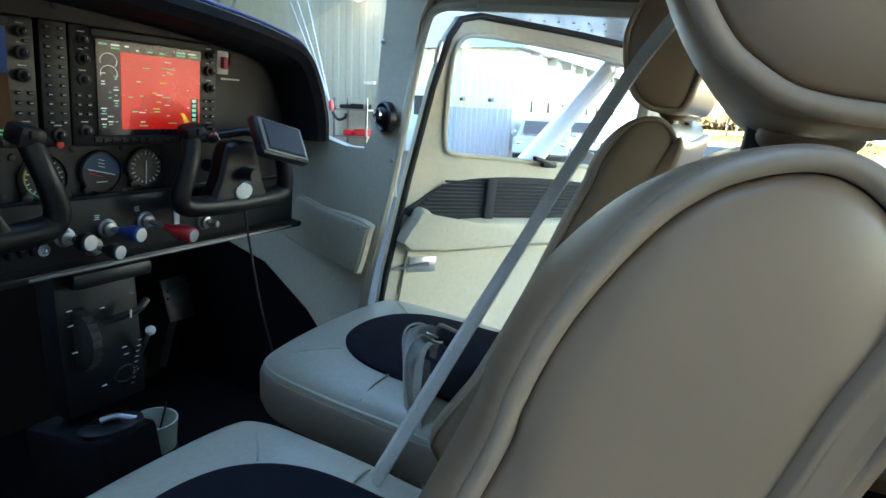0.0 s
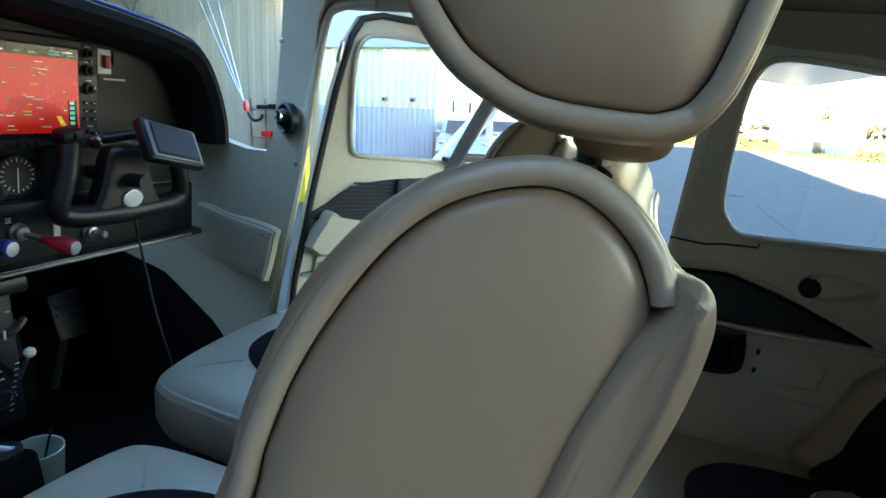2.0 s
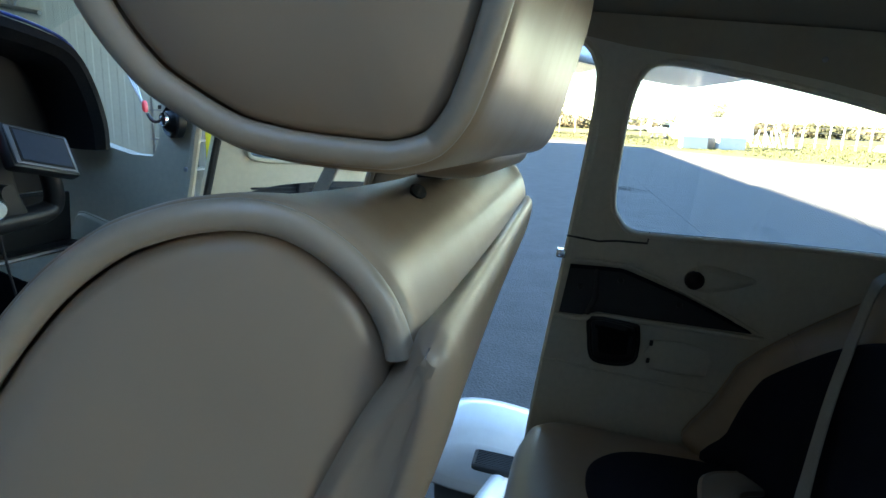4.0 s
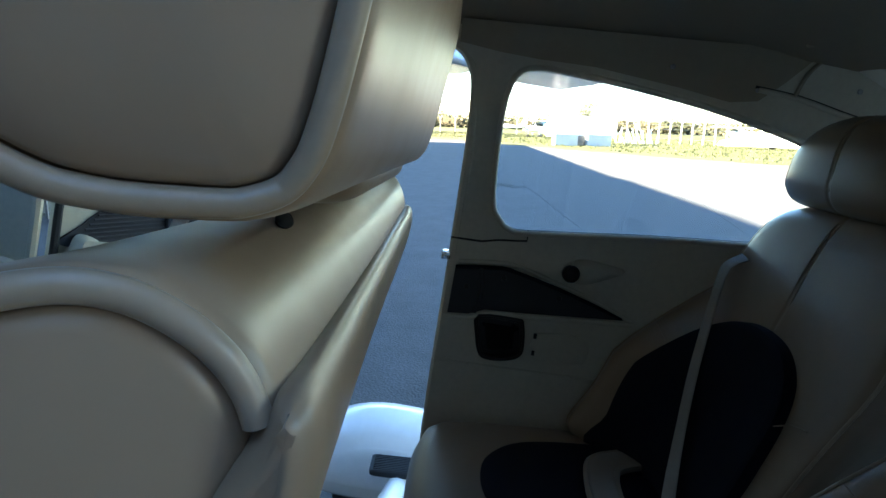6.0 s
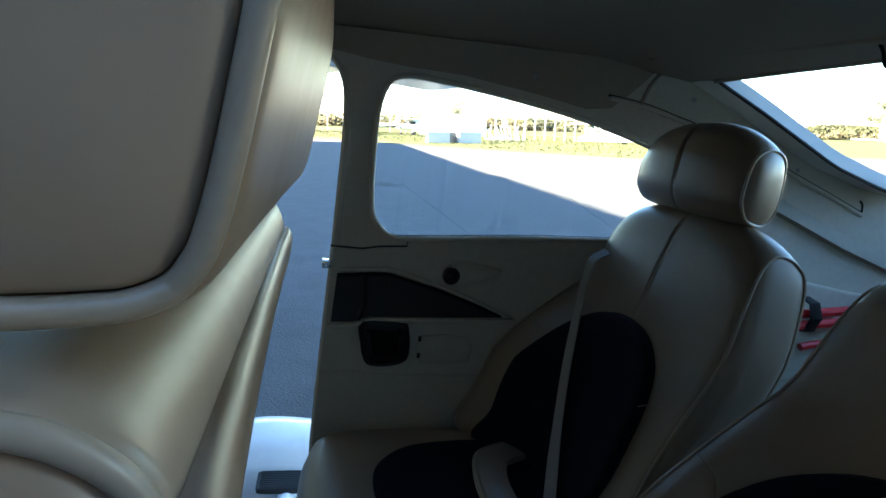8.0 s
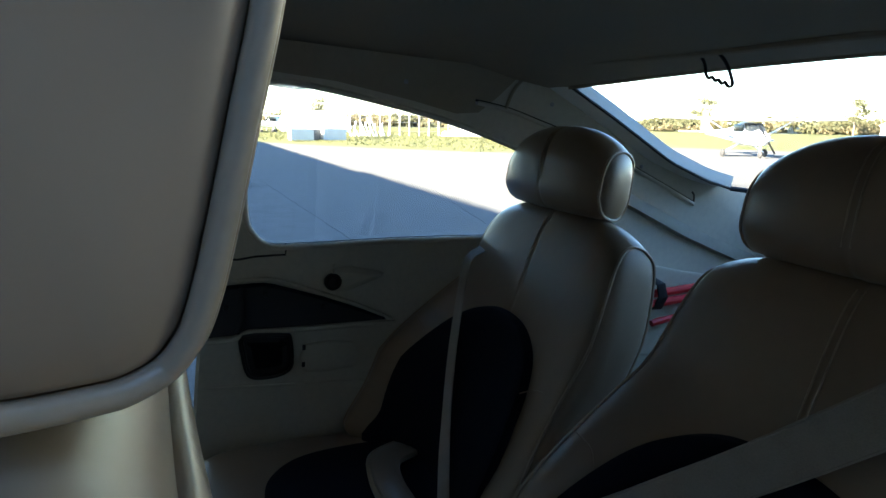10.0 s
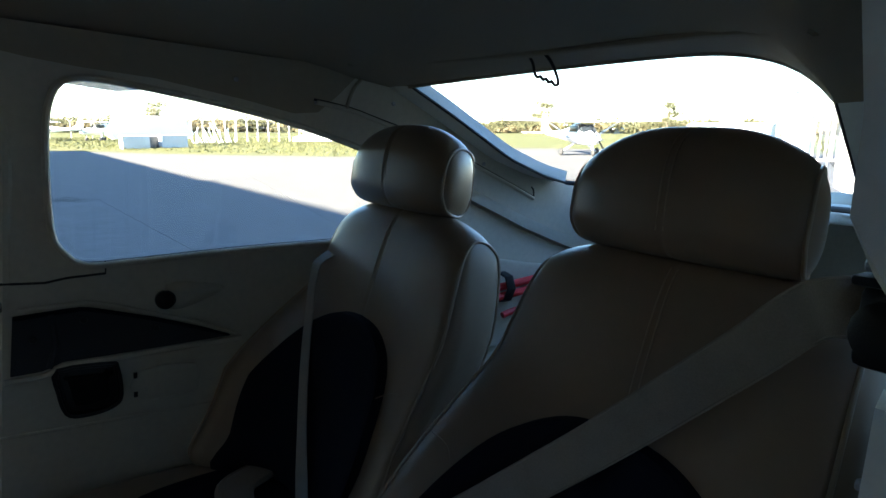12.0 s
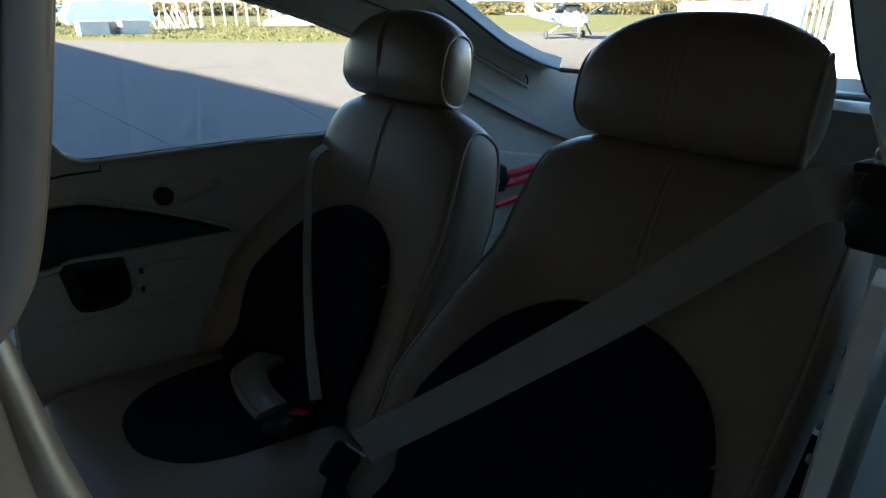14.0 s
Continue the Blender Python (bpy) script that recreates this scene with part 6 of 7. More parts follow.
part("roof", bm, "sheet_grey", far, "grey pitched metal roof", smooth=False)
part("gutter", B((33.3, 6.25, G + 3.82), (28.6, 0.12, 0.10)), "sheet_white", far)
for k in range(14):
    part("bracket", B((20.5 + 2.0 * k, 6.45, G + 3.62), (0.06, 0.36, 0.30)), "steel", far)
for k in range(13):
    wdw = part("window", B((21.0 + 2.0 * k, 6.62, G + 1.9), (0.10, 0.06, 0.42)), "carglass", far)
for y in (8.55, 7.45):
    lmp = part("lamp", B((19.02, y, G + 2.05), (0.18, 0.16, 0.16), bevel=0.02), "steel", far)
    part("glass", B((18.92, y, G + 2.02), (0.02, 0.12, 0.10)), "carglass", lmp)
dr = part("door", B((19.08, 10.3, G + 1.25), (0.10, 1.1, 2.4), bevel=0.01), "sheet_blue", far, "pale blue service door")
part("window", B((19.02, 10.3, G + 1.75), (0.03, 0.5, 0.7)), "carglass", dr)

hangar = thing("hangar", "white metal hangar with steel roof trusses", "hangar", m=EARTH)
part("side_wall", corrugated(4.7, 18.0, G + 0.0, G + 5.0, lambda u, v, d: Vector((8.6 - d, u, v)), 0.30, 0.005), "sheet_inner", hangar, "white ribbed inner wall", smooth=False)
part("outer_wall", B((8.72, 11.5, G + 2.5), (0.12, 13.0, 5.0)), "sheet_white", hangar)
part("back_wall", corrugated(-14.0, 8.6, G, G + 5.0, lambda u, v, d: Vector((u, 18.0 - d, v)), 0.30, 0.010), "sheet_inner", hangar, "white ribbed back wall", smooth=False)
part("left_wall", B((-14.1, 11.5, G + 2.5), (0.12, 13.0, 5.0)), "sheet_white", hangar)


def gable(x0, x1, y0, y1, z0, yr, zr):
    bm = bmesh.new()
    for ya, za, yb, zb in ((y0, z0, yr, zr), (y1, z0, yr, zr)):
        vs = [bm.verts.new(p) for p in ((x0, ya, za), (x1, ya, za), (x1, yb, zb), (x0, yb, zb), (x0, ya, za + 0.12), (x1, ya, za + 0.12), (x1, yb, zb + 0.12), (x0, yb, zb + 0.12))]
        for f in ((0, 1, 2, 3), (4, 7, 6, 5), (0, 4, 5, 1), (1, 5, 6, 2), (2, 6, 7, 3), (3, 7, 4, 0)):
            bm.faces.new([vs[i] for i in f])
    return bm


part("roof", gable(-30, 8.9, 4.9, 18.4, G + 4.98, 12.5, G + 8.32), "sheet_white", hangar, "pale pitched metal roof", smooth=False)
# Annex added so that no sun falls through the gap onto the apron.
link = thing("workshop_annex", "white metal annex added to shade the gap between two halls", "hall", m=EARTH)
part("wall", corrugated(8.8, 19.1, G, G + 6.6, lambda u, v, d: Vector((u, 12.6 - d, v)), 0.3, 0.04), "sheet_white", link, smooth=False)
part("body", B((13.95, 15.4, G + 3.3), (10.2, 5.4, 6.6)), "sheet_white", link)
part("roof", gable(8.8, 19.15, 12.5, 18.2, G + 6.62, 14.0, G + 9.05), "sheet_grey", link, smooth=False)
# Unseen hall, added to block sky light from the entrance side.
sky_blocker = thing("neighbour_hall", "unseen dark hall added on the entrance side to block sky light", "hall", m=EARTH)
part("wall", corrugated(-14.0, 4.0, G, G + 4.5, lambda u, v, d: Vector((-5.0 + d, u, v)), 0.3, 0.04), "sheet_dark", sky_blocker, smooth=False)
part("body", B((-9.1, -5.0, G + 2.25), (8.0, 18.0, 4.5)), "sheet_dark", sky_blocker)
bm = bmesh.new()
for k in range(4):
    y = 5.4 + 3.6 * k
    for x in range(-14, 8, 2):
        tube(bm, [(x, y, G + 4.75), (x + 1, y, G + 5.45), (x + 2, y, G + 4.75)], 0.05, 6)
    tube(bm, [(-14, y, G + 4.75), (8.6, y, G + 4.75)], 0.06, 6)
    tube(bm, [(-14, y, G + 5.45), (8.6, y, G + 5.45)], 0.06, 6)
tagged(part("truss", bm, "steel", hangar, "grey steel lattice trusses"), kind="stuff")
tr = part("wall_truss", T([(8.4, 8.1, 2.31), (8.4, 12.5, 2.965)], 0.045, 6), "steel", hangar)
for j in range(5):
    y = 8.64 + 0.75 * j
    z = 2.31 + (y - 8.1) * 0.149
    part("brace", T([(8.4, y, z), (8.4, y + 0.32, z + 0.40)], 0.03, 6), "steel", tr)
    part("brace", T([(8.4, y, z), (8.4, y - 0.20, z + 0.40)], 0.03, 6), "steel", tr)
for y, z in ((5.42, 2.66), (10.57, 2.78)):
    lp = part("lamp", L([(0.05, 0.12), (0.10, 0.10), (0.20, 0.0), (0.19, -0.01)], Matrix.Translation((8.3, y, z)), 20), "steel", hangar)
    part("bulb", L([(0.02, 0.03), (0.07, 0.0), (0.05, -0.05), (0.01, -0.07)], Matrix.Translation((8.3, y, z)), 16), "bulb", lp, "lit white bulb")
part("switch_box", B((8.45, 5.25, G + 2.02), (0.06, 0.22, 0.05)), "whiteplastic", hangar)
shelf = thing("workshop_shelf", "dark steel shelf with red tools", "shelf", m=EARTH)
for y in (5.02, 5.72):
    for x in (8.05, 8.45):
        part("post", B((x, y, G + 0.87), (0.03, 0.03, 1.74)), "steel", shelf)
for z in (0.60, 1.07, 1.54):
    part("board", B((8.25, 5.37, G + z), (0.45, 0.76, 0.03)), "steel", shelf)
for k, (y, z, w, h, c) in enumerate(((4.93, 1.145, 0.24, 0.12, "red"), (5.20, 1.135, 0.18, 0.10, "red"), (5.0, 1.60, 0.3, 0.09, "black"), (5.3, 1.59, 0.16, 0.07, "black"), (4.9, 0.695, 0.14, 0.16, "black"), (5.2, 0.675, 0.2, 0.12, "panel_light"))):
    single("tool_box", B((8.22, y + 0.27, G + z), (0.26, w, h), bevel=0.02), c, "small tool box on the workshop shelf", "tool box", group="tools on the shelf", m=EARTH)
M_rope = [(5.0, 5.2, 4.3), (5.0, 4.008, 1.991), (5.0, 3.398, 0.798)]
for off in (0.0, 0.10, 0.24):
    single("hoist_rope", T([Vector(p) + Vector((0, -2.2 * off * (1 - k / 2), 0)) for k, p in enumerate(M_rope)], 0.008, 6), "steel", "grey rope hanging from the hangar roof", "rope", group="hoist ropes", m=EARTH)
single("hoist_tag", pad([(-0.05, -0.16), (0.05, -0.14), (0.06, 0.06), (0.0, 0.14), (-0.05, 0.06)], lambda p, q, w: Vector((5.0 + w, 3.385 + p * 0.4, 0.83 + q * 0.4)), [(-0.02, 0.01), (0, 0), (0.02, 0.01)], 0.01, 3), "redplastic", "red cloth tag on the hoist rope", "tag", m=EARTH)
single("hoist_hook", T(smooth_line([(5.0, 3.36, 0.75), (5.0, 3.33, 0.70), (5.0, 3.27, 0.665), (5.0, 3.19, 0.69), (5.0, 3.17, 0.74)], 5), 0.018, 8), "black", "black strap and hook of the hoist", "hook", m=EARTH)
single("safety_post", B((8.15, 4.72, G + 1.1), (0.14, 0.14, 2.2), bevel=0.02), "yellow", "yellow safety post beside the hangar door", "post", m=EARTH)

# ---------------------------------------------------------------- parked cars
def car(label, x, y, turn, paint):
    m = pose(x, y, G, 0, 0, turn)
    c = thing("car", label, "car", "parked cars", m=m)
    side = [(-2.1, 0.35), (-2.12, 0.70), (-1.95, 0.92), (-1.3, 0.98), (-0.75, 1.40), (0.0, 1.48), (0.9, 1.42), (1.6, 1.02), (2.05, 0.92), (2.12, 0.6), (2.08, 0.35), (0, 0.28)]
    part("body", pad(side, lambda p, q, w: Vector((p, w * (1 - 0.16 * max(0, q - 0.9)), q)), [(-0.88, 0.10), (-0.85, 0.03), (-0.75, 0), (0.75, 0), (0.85, 0.03), (0.88, 0.10)], 0.01, 4), paint, c)
    ws = [(-1.22, 0.99), (-0.78, 1.34), (-0.68, 1.36), (-1.08, 0.99)]
    for nm, loop in (("windscreen", [(-1.32, 0.985), (-0.80, 1.385), (-0.77, 1.385), (-1.27, 0.985)]),):
        part(nm, pad(loop, lambda p, q, w: Vector((p - 0.02, w, q + 0.02)), [(-0.66, 0), (0.66, 0)], 0, 1, smooth=False), "carglass", c)
    for e in (-1, 1):
        part("side_window", pad([(-0.95, 1.02), (-0.62, 1.34), (0.8, 1.34), (1.25, 1.04)], lambda p, q, w: Vector((p, e * (0.80 + w), q)), [(0, 0), (0.035, 0.02)], 0, 1, smooth=False), "carglass", c)
        part("mirror", B((-0.95, e * 0.98, 1.02), (0.14, 0.20, 0.14), bevel=0.04), paint, c)
        part("headlight", B((-2.04, e * 0.62, 0.72), (0.16, 0.34, 0.15), (0, 0, e * 14), bevel=0.04), "chrome", c)
        for p in (-1.32, 1.35):
            wl = part("wheel", L([(0.32, -0.10), (0.335, -0.06), (0.335, 0.06), (0.32, 0.10)], Matrix.Translation((p, e * 0.80, 0.325)) @ pose(0, 0, 0, 90), 24), "rubber", c)
            part("rim", L([(0.21, -0.02), (0.21, 0.02), (0.10, 0.03)], Matrix.Translation((p, e * 0.905, 0.325)) @ pose(0, 0, 0, 90 * e), 16), "alu", wl)
    part("grille", B((-2.11, 0, 0.55), (0.04, 0.9, 0.22), bevel=0.02), "carglass", c)
    return c


car("pale blue-grey car parked by the hall", 19.5, 5.5, 14, "carblue")
car("white car parked by the hall", 24.2, 5.55, 12, "carwhite")

# ---------------------------------------------------------------- apron, grass, distance
bm = bmesh.new()
edge = [(58, 8), (52, -1), (45, -6), (39.5, -9), (33.6, -13.1), (29, -18), (30, -25), (33, -31)]
out = smooth_line([(x, y, G + 0.006) for x, y in edge] + [(35, -34.5, G + 0.006)], 4)
outer = [Vector((300, 120 - 420 * k / (len(out) - 1), G + 0.006)) for k in range(len(out))]
for k in range(len(out) - 1):
    bm.faces.new([bm.verts.new(p) for p in (out[k], out[k + 1], outer[k + 1], outer[k])])
single("grass_field", bm, "grass", "green and straw-coloured airfield grass", kind="structure", m=EARTH)
bm = bmesh.new()
bm.faces.new([bm.verts.new(p) for p in ((27.5, -41, G + 0.007), (35, -34.5, G + 0.007), (300, -300, G + 0.007), (-300, -420, G + 0.007), (-60, -70, G + 0.007), (5, -50, G + 0.007))])
single("grass_field", bm, "grass", "green airfield grass beyond the apron", kind="structure", m=EARTH)
rng = random.Random(11)
bm = bmesh.new()
for k in range(14000):
    x = rng.uniform(29, 100)
    y = rng.uniform(-34, 4)
    if x < max(29 if y < -16 else 0, 31 + (y + 16) * 1.75 if y > -16 else 0) + 1.0 + max(0, -24 - y) * 0.55:
        continue
    h = rng.uniform(0.05, 0.16)
    a = rng.uniform(0, 6.28)
    d = Vector((math.cos(a), math.sin(a), 0)) * rng.uniform(0.03, 0.08)
    p = Vector((x, y, G))
    bm.faces.new([bm.verts.new(p - d), bm.verts.new(p + d), bm.verts.new(p + Vector((rng.uniform(-0.05, 0.05), rng.uniform(-0.05, 0.05), h)))])
single("grass_tufts", bm, "grass", "tufts of airfield grass", "grass", kind="stuff", m=EARTH, smooth=False)
# cracks and joints in the apron
bm = bmesh.new()
for k, (x, y) in enumerate(((19.7, -4.0), (19.0, -4.8), (22.6, -5.2), (12, -9), (20, -12), (26, -8), (24, -14))):
    p = Vector((x, y, G + 0.004))
    pts = [p]
    for j in range(8):
        p = p + Vector((rng.uniform(-0.10, 0.10), rng.uniform(-0.22, 0.04), 0))
        pts.append(p)
    tube(bm, pts, 0.02, 5, flat=(0.030, 0.002), ups=(1, 0, 0))
for a, b in (((7, -3.2), (45, -2.2)), ((6, -5.2), (26, -9.5))):
    tube(bm, [Vector((*a, G + 0.002)), Vector((*b, G + 0.002))], 0.02, 5, flat=(0.008, 0.002), ups=(1, 1, 0))
single("apron_crack", bm, "apron_line", "dark cracks and joints in the asphalt", "cracks", kind="stuff", m=EARTH)
bm = bmesh.new()
for k in range(60):
    a, r = rng.uniform(0, 6.28), rng.uniform(0, 0.45)
    tube(bm, [Vector((15.3 + r * math.cos(a) * 1.3, -2.4 + r * math.sin(a), G + 0.003)), Vector((15.3 + r * math.cos(a) * 1.3 + rng.uniform(-0.3, 0.3), -2.4 + r * math.sin(a) + rng.uniform(-0.2, 0.2), G + 0.003))], 0.02, 4, flat=(0.025, 0.002), ups=(1, 0.3, 0))
single("tar_patch", bm, "apron_line", "star-shaped patch of cracked asphalt", "crack", kind="stuff", m=EARTH)


# fence with forked posts
post = thing("fence_post", "pale concrete fence post with forked top", "fence post", "airfield fence", m=pose(69.0, -15.8, G))
part("shaft", B((0, 0, 1.1), (0.12, 0.12, 2.2)), "concrete", post)
for e in (-1, 1):
    part("arm", B((0, e * 0.18, 2.38), (0.07, 0.07, 0.55), (-e * 40, 0, 0)), "concrete", post)
line_of = [(67.6, -17.2), (63.9, -28.3), (60.0, -38.0)]
for j in range(16):
    f = j / 10
    copy_thing(post, pose(67.5 - 3.6 * f, -17.5 - 10.7 * f, G, 0, 0, -10))
for j in range(12):
    copy_thing(post, pose(96 - j * 0.5, 2 - j * 2.4, G, 0, 0, -10))
bm = bmesh.new()
for z in (0.5, 1.0, 1.5, 2.0, 2.35, 2.5):
    tube(bm, [Vector((x, y, G + z)) for x, y in line_of], 0.015, 4)
single("fence_wire", bm, "steel", "thin wires of the airfield fence", "fence wire", kind="stuff", m=EARTH)


def small_plane(label, x, y, turn, size=1.0):
    """A white high-wing light aircraft; nose along local +x."""
    m = pose(x, y, G, 0, 0, turn) @ Matrix.Diagonal((size, size, size, 1))
    a = thing("light_aircraft", label, "aircraft", "parked aircraft", m=m)
    bm = bmesh.new()
    rs = []
    for px, ry, rz, z in ((1.75, 0.16, 0.16, 1.0), (1.6, 0.34, 0.32, 1.0), (0.9, 0.45, 0.42, 1.05), (0.4, 0.52, 0.62, 1.25), (-0.6, 0.52, 0.65, 1.28), (-1.4, 0.38, 0.42, 1.22), (-3.2, 0.18, 0.20, 1.22), (-4.9, 0.06, 0.12, 1.28)):
        rs.append([bm.verts.new((px, ry * math.cos(2 * math.pi * k / 16), z + rz * math.sin(2 * math.pi * k / 16))) for k in range(16)])
    for p, q in zip(rs, rs[1:]):
        for k in range(16):
            bm.faces.new((p[k], p[(k + 1) % 16], q[(k + 1) % 16], q[k]))
    bm.faces.new(rs[0])
    bm.faces.new(rs[-1])
    part("fuselage", bm, "white", a)
    part("wing", pad([(0.85, 0.0), (0.55, 0.09), (-0.2, 0.06), (-0.65, 0.0), (-0.1, -0.04), (0.6, -0.04)], lambda p, q, w: Vector((p, w, 1.98 + q + 0.02 * abs(w))), [(-5.0, 0.02), (-4.8, 0), (0, 0), (4.8, 0), (5.0, 0.02)], 0.01, 3), "white", a)
    part("fin", pad([(-3.9, 1.35), (-4.5, 1.7), (-4.85, 2.55), (-5.25, 2.55), (-5.2, 1.3)], lambda p, q, w: Vector((p, w, q)), [(-0.05, 0.02), (0, 0), (0.05, 0.02)], 0, 1, smooth=False), "white", a)
    part("tailplane", B((-4.75, 0, 1.32), (0.8, 3.2, 0.06), bevel=0.02), "white", a)
    part("stripe", pad([(1.5, 1.0), (0.5, 1.05), (-1.5, 1.18), (-4.4, 1.28), (-4.4, 1.22), (-1.5, 1.08), (0.5, 0.94), (1.5, 0.92)], lambda p, q, w: Vector((p, w * (0.56 if p > -1 else 0.56 + (p + 1) * 0.125), q)), [(-1, 0), (1, 0)], 0, 1, smooth=False), "carblue", a, "blue-grey side stripe")
    part("windscreen", pad([(0.95, 1.42), (0.48, 1.84), (0.30, 1.84), (0.55, 1.42)], lambda p, q, w: Vector((p, w, q)), [(-0.46, 0), (0.46, 0)], 0, 1, smooth=False), "carglass", a)
    for e in (-1, 1):
        part("side_window", B((-0.15, e * 0.50, 1.58), (0.95, 0.06, 0.38), bevel=0.02), "carglass", a)
        part("strut", T([(0.1, e * 0.5, 0.9), (0.15, e * 2.4, 2.0)], 0.045, 8), "white", a)
        part("leg", T([(-0.25, e * 0.4, 0.7), (-0.25, e * 1.15, 0.25)], 0.05, 8), "white", a)
        part("wheel", L([(0.16, -0.07), (0.22, -0.04), (0.22, 0.04), (0.16, 0.07)], Matrix.Translation((-0.25, e * 1.22, 0.22)) @ pose(0, 0, 0, 90), 18), "rubber", a)
    part("leg", T([(1.25, 0, 0.75), (1.35, 0, 0.25)], 0.04, 8), "white", a)
    part("wheel", L([(0.14, -0.06), (0.19, -0.03), (0.19, 0.03), (0.14, 0.06)], Matrix.Translation((1.35, 0, 0.19)) @ pose(0, 0, 0, 90), 18), "rubber", a)
    part("spinner", L([(0.16, 0), (0.13, 0.12), (0.04, 0.24)], Matrix.Translation((1.75, 0, 1.0)) @ pose(0, 0, 0, 0, 90, 0), 16), "white", a)
    part("propeller", B((1.82, 0, 1.0), (0.03, 0.10, 1.8), (35, 0, 0), bevel=0.01), "black", a)
    return a


small_plane("white parked light aircraft on the sunlit apron", 23.4, -29.8, 160)
small_plane("white light aircraft far off on the grass", 80, -5.2, 60)
small_plane("white light aircraft far off on the grass", 77, -11.2, 75)
small_plane("white light aircraft far off by the fence", 100, -47, 20)

for x, y, sx, sy, sz, c, lb in ((49.4, -9.85, 1.5, 1.85, 0.95, "concrete", "pale concrete block on the grass edge"), (49.9, -12.65, 1.5, 1.9, 0.98, "concrete", "pale concrete block on the grass edge"), (50.6, -11.25, 0.9, 0.75, 0.85, "sheet_dark", "dark grey bin between two concrete blocks")):
    single("concrete_block", B((x, y, G + sz / 2), (sx, sy, sz), bevel=0.03), c, lb, "block", group="blocks on the grass", m=EARTH, smooth=False)
tank = thing("covered_trailer", "white rounded trailer beyond the blocks", "trailer", m=EARTH)
part("cover", pad([(-2.9, 0.55), (-2.9, 1.9), (-2.4, 2.35), (0, 2.5), (2.4, 2.35), (2.9, 1.9), (2.9, 0.55)], lambda p, q, w: Vector((56.0 + w, -12.3 + p, G + q)), [(-1.1, 0.12), (-1.0, 0.03), (0, 0), (1.0, 0.03), (1.1, 0.12)], 0.02, 3), "white", tank)
for e in (-1.6, 1.6):
    part("wheel", L([(0.3, -0.1), (0.34, -0.06), (0.34, 0.06), (0.3, 0.1)], Matrix.Translation((55.2, -12.6 + e, G + 0.34)) @ pose(0, 0, 0, 0, 90, 0), 18), "rubber", tank)
ladder = thing("boarding_stairs", "white aluminium steps lying on the grass", "steps", m=EARTH)
for k in range(16):
    part("bar", T([(59 + 0.2 * (k % 3), -16.6 - 0.26 * k, G + 0.1), (59.4, -16.4 - 0.26 * k + rng.uniform(-0.6, 0.6), G + rng.uniform(0.9, 2.1))], 0.045, 6), "white", ladder)
for e, (xa, ya) in enumerate(((40.5, -27.5),)):
    gl = thing("glider_trailer", "white wedge-shaped trailer on the grass", "trailer", m=EARTH)
    part("body", pad([(-4.2, 0.2), (-1.8, 1.9), (-1.5, 1.9), (4.0, 0.7), (4.2, 0.2)], lambda p, q, w: Vector((54.5 + w + p * 0.3, -29.5 + p, G + q)), [(-0.6, 0.05), (0.6, 0.05)], 0, 1, smooth=False), "white", gl)
    part("wheel", L([(0.28, -0.1), (0.3, 0.1)], Matrix.Translation((54.5, -29.5, G + 0.3)) @ pose(0, 0, 0, 0, 90, 0), 16), "rubber", gl)

# white gate and posts by the apron
gate = thing("metal_gate", "white metal bar gate on the apron edge", "gate", m=pose(10.2, -31.2, G, 0, 0, 18))
for z in (0.25, 2.25):
    part("rail", B((0.0, 0, z), (5.0, 0.06, 0.08)), "white", gate)
for k in range(20):
    part("bar", B((-2.4 + k * 0.25, 0, 1.25), (0.05, 0.05, 2.0)), "white", gate)
pole = thing("gate_post", "white gate post with a lamp arm", "post", m=pose(13.9, -36.3, G))
part("column", B((0, 0, 1.7), (1.3, 0.5, 3.4), bevel=0.03), "sheet_white", pole)
part("mast", T([(0.95, 0, 0), (0.95, 0, 3.3)], 0.05, 8), "steel", pole)
part("box", B((0.95, -0.1, 2.2), (0.25, 0.25, 0.5)), "black", pole)
part("cap", L([(0.10, 0), (0.16, 0.10), (0.02, 0.25)], Matrix.Translation((0.3, 0, 3.4)), 12), "steel", pole)
single("flag_pole", T([(6.32, -19.9, G), (6.12, -19.95, G + 4.6)], 0.028, 8), "steel", "thin grey pole beside the gate", "pole", m=EARTH)
single("parked_tail", pad([(-1.4, 0.2), (-0.9, 0.9), (0.6, 2.0), (1.1, 2.0), (1.3, 0.3)], lambda p, q, w: Vector((3.9 + p * 0.8, -15.5 + w - p, G + q)), [(-0.06, 0.02), (0, 0), (0.06, 0.02)], 0, 2), "white", "white tail fin of a parked glider", "tail fin", m=EARTH)

# far halls
for x, y, w, d, h in ((72, -142, 18, 8, 2.8), (114, -142, 18, 8, 2.7), (29, -150, 18, 8, 2.7), (-6, -156, 20, 8, 2.8), (144, -114, 14, 8, 2.5), (-48, -162, 18, 8, 2.6)):
    hs = thing("far_hall", "low pale hall across the airfield", "hall", "far halls", m=pose(x, y, G, 0, 0, 12))
    part("wall", B((0, 0, h * 0.4), (w, d, h * 0.8)), "sheet_white", hs)
    part("roof", pad([(-d / 2 - 0.3, h * 0.78), (-d / 4, h * 0.97), (0, h * 1.05), (d / 4, h * 0.97), (d / 2 + 0.3, h * 0.78)], lambda p, q, t: Vector((t, p, q)), [(-w / 2 - 0.3, 0), (w / 2 + 0.3, 0)], 0, 2), "sheet_grey", hs)
    for k in range(4):
        part("door", B((-w * 0.36 + k * w * 0.24, d / 2 + 0.04, h * 0.33), (w * 0.17, 0.08, h * 0.62)), "sheet_grey", hs)


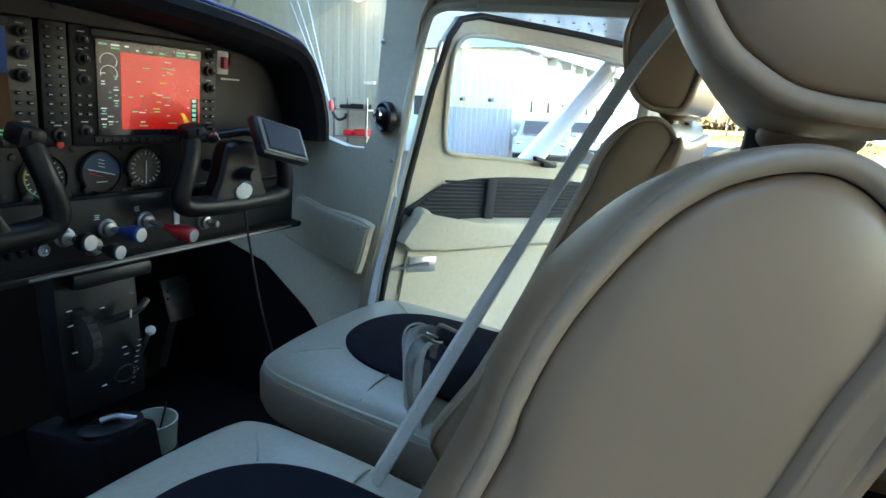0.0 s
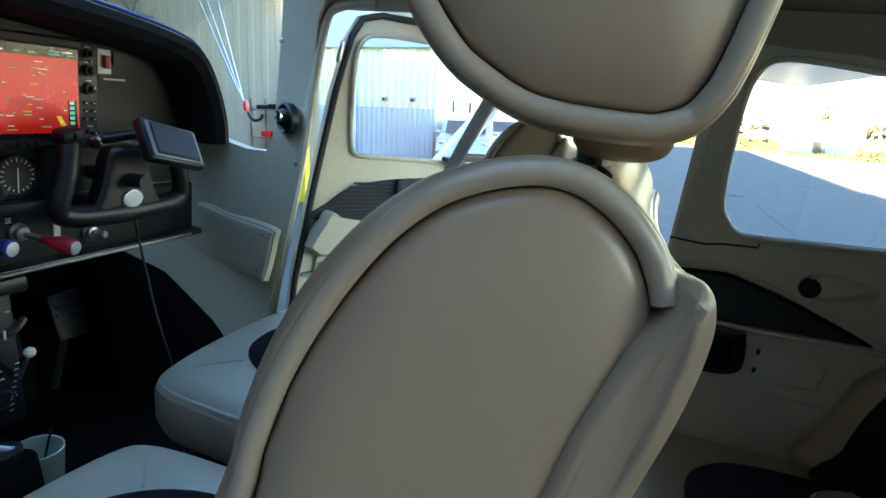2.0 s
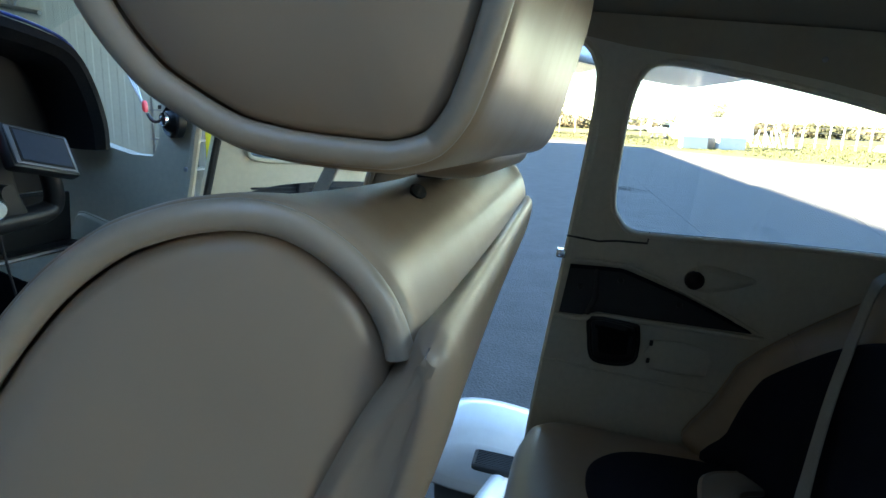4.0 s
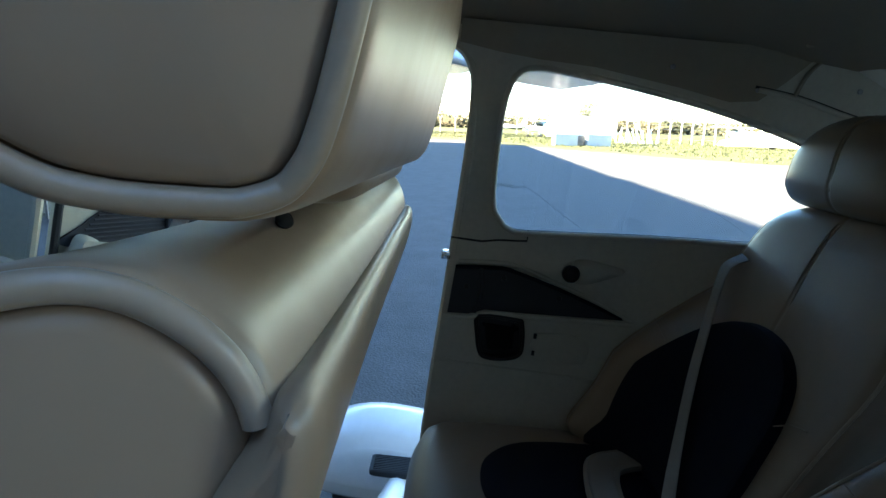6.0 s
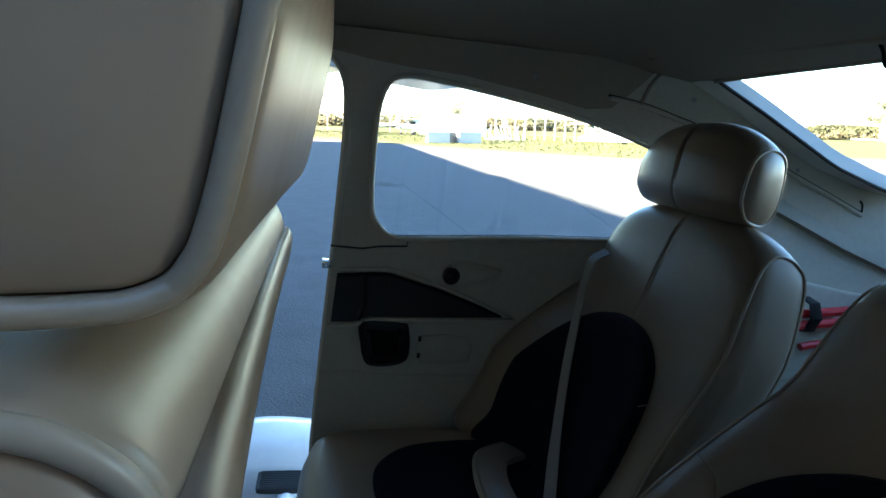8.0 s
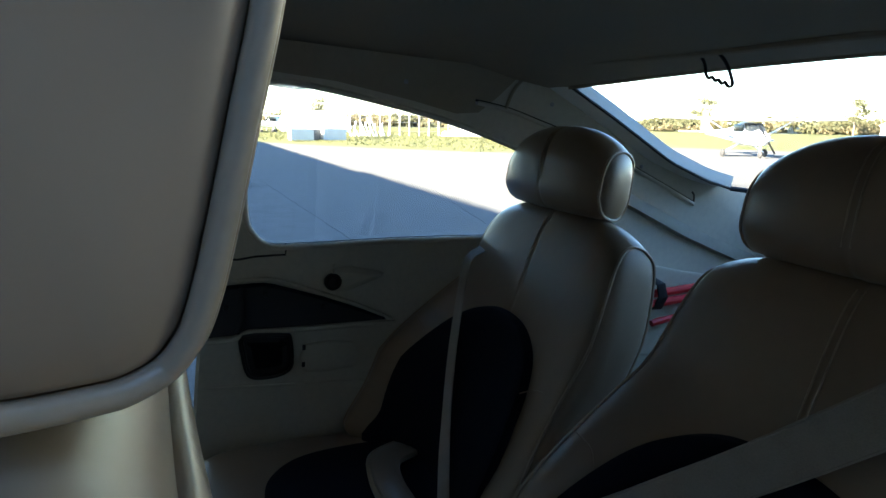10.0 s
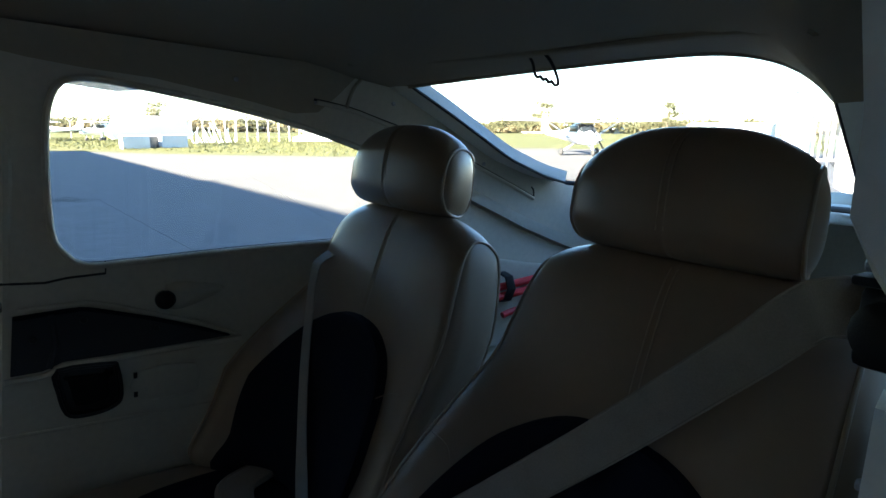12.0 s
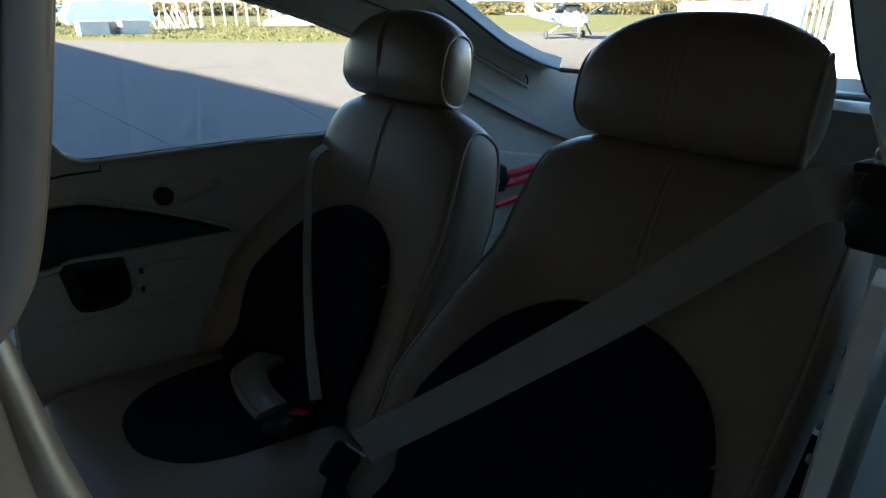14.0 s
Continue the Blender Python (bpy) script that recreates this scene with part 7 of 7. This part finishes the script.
# trees: a far belt of leaf clumps on trunks, and single trees
def clump_cloud(bm, c, r, n, size, rng):
    for _ in range(n):
        a, b = rng.uniform(0, 6.283), rng.gauss(0, 0.6)
        f = rng.uniform(0.45, 1.0)
        p = Vector(c) + Vector((math.cos(a) * math.cos(b) * r[0], math.sin(a) * math.cos(b) * r[1], math.sin(b) * r[2])) * f
        u = Vector((rng.uniform(-1, 1), rng.uniform(-1, 1), rng.uniform(-1, 1))).normalized() * size * rng.uniform(0.6, 1.3)
        v = u.orthogonal().normalized() * size * rng.uniform(0.5, 1.0)
        bm.faces.new([bm.verts.new(p - u), bm.verts.new(p + v), bm.verts.new(p + u), bm.verts.new(p - v)])


def tree(label, x, y, h, spread, leaf, seed):
    r = random.Random(seed)
    t = thing("tree", label, "tree", "airfield trees", m=pose(x, y, G))
    trunk = bmesh.new()
    tube(trunk, [(0, 0, 0), (0.05, 0.02, h * 0.4), (0.0, 0.1, h * 0.85)], [h * 0.03, h * 0.02, h * 0.006], 8)
    for k in range(7):
        a = k * 2.4
        z = h * (0.3 + 0.08 * k)
        tube(trunk, [(0, 0, z), (math.cos(a) * spread * 0.35, math.sin(a) * spread * 0.35, z + h * 0.10), (math.cos(a) * spread * 0.7, math.sin(a) * spread * 0.7, z + h * 0.16)], [h * 0.012, h * 0.008, h * 0.003], 6)
    part("trunk", trunk, "bark", t)
    crown = bmesh.new()
    for k in range(16):
        a = r.uniform(0, 6.28)
        f = r.uniform(0.1, 0.75)
        z = h * r.uniform(0.38, 0.92)
        clump_cloud(crown, (math.cos(a) * spread * f, math.sin(a) * spread * f, z), (spread * 0.4, spread * 0.4, h * 0.11), 70, h * 0.022, r)
    part("crown", crown, leaf, t, smooth=False)


tree("yellow autumn tree beyond the apron", 86, 8.0, 7.0, 3.6, "leaf_yellow", 1)
tree("yellow autumn tree beyond the apron", 90, 3.0, 6.5, 3.4, "leaf_yellow", 2)
tree("yellow autumn tree beyond the apron", 92, 14.0, 7.2, 3.6, "leaf_yellow", 3)
tree("tall green tree behind the fence", 118, -25.5, 6.5, 2.8, "leaf_green", 4)
tree("green tree on the far edge", 105, -112, 8.5, 3.6, "leaf_green", 5)
tree("green tree on the far edge", 88, -140, 8.5, 3.8, "leaf_green", 6)
tree("yellow tree on the far edge", 44, -150, 8.0, 3.6, "leaf_yellow", 7)
for nm, leaf, s0 in (("far_wood", "leaf_green", 21), ("far_thicket", "leaf_yellow", 22)):
    r = random.Random(s0)
    bm = bmesh.new()
    for k in range(760):
        f = r.random()
        a = math.radians(60 + 150 * f)
        dist = r.uniform(170, 205)
        x, y = dist * math.sin(a), dist * math.cos(a)
        h = r.uniform(2.4, 4.4) * (1.0 if leaf == "leaf_green" else 0.8)
        tube(bm, [(x, y, G), (x, y, G + h * 0.7)], 0.15, 4)
        for j in range(3):
            clump_cloud(bm, (x + r.uniform(-2, 2), y + r.uniform(-2, 2), G + h * (0.35 + 0.22 * j)), (2.8, 2.8, h * 0.24), 34, 0.42, r)
    single(nm, bm, leaf, "belt of autumn trees along the horizon", "woods", kind="stuff", m=EARTH, smooth=False)
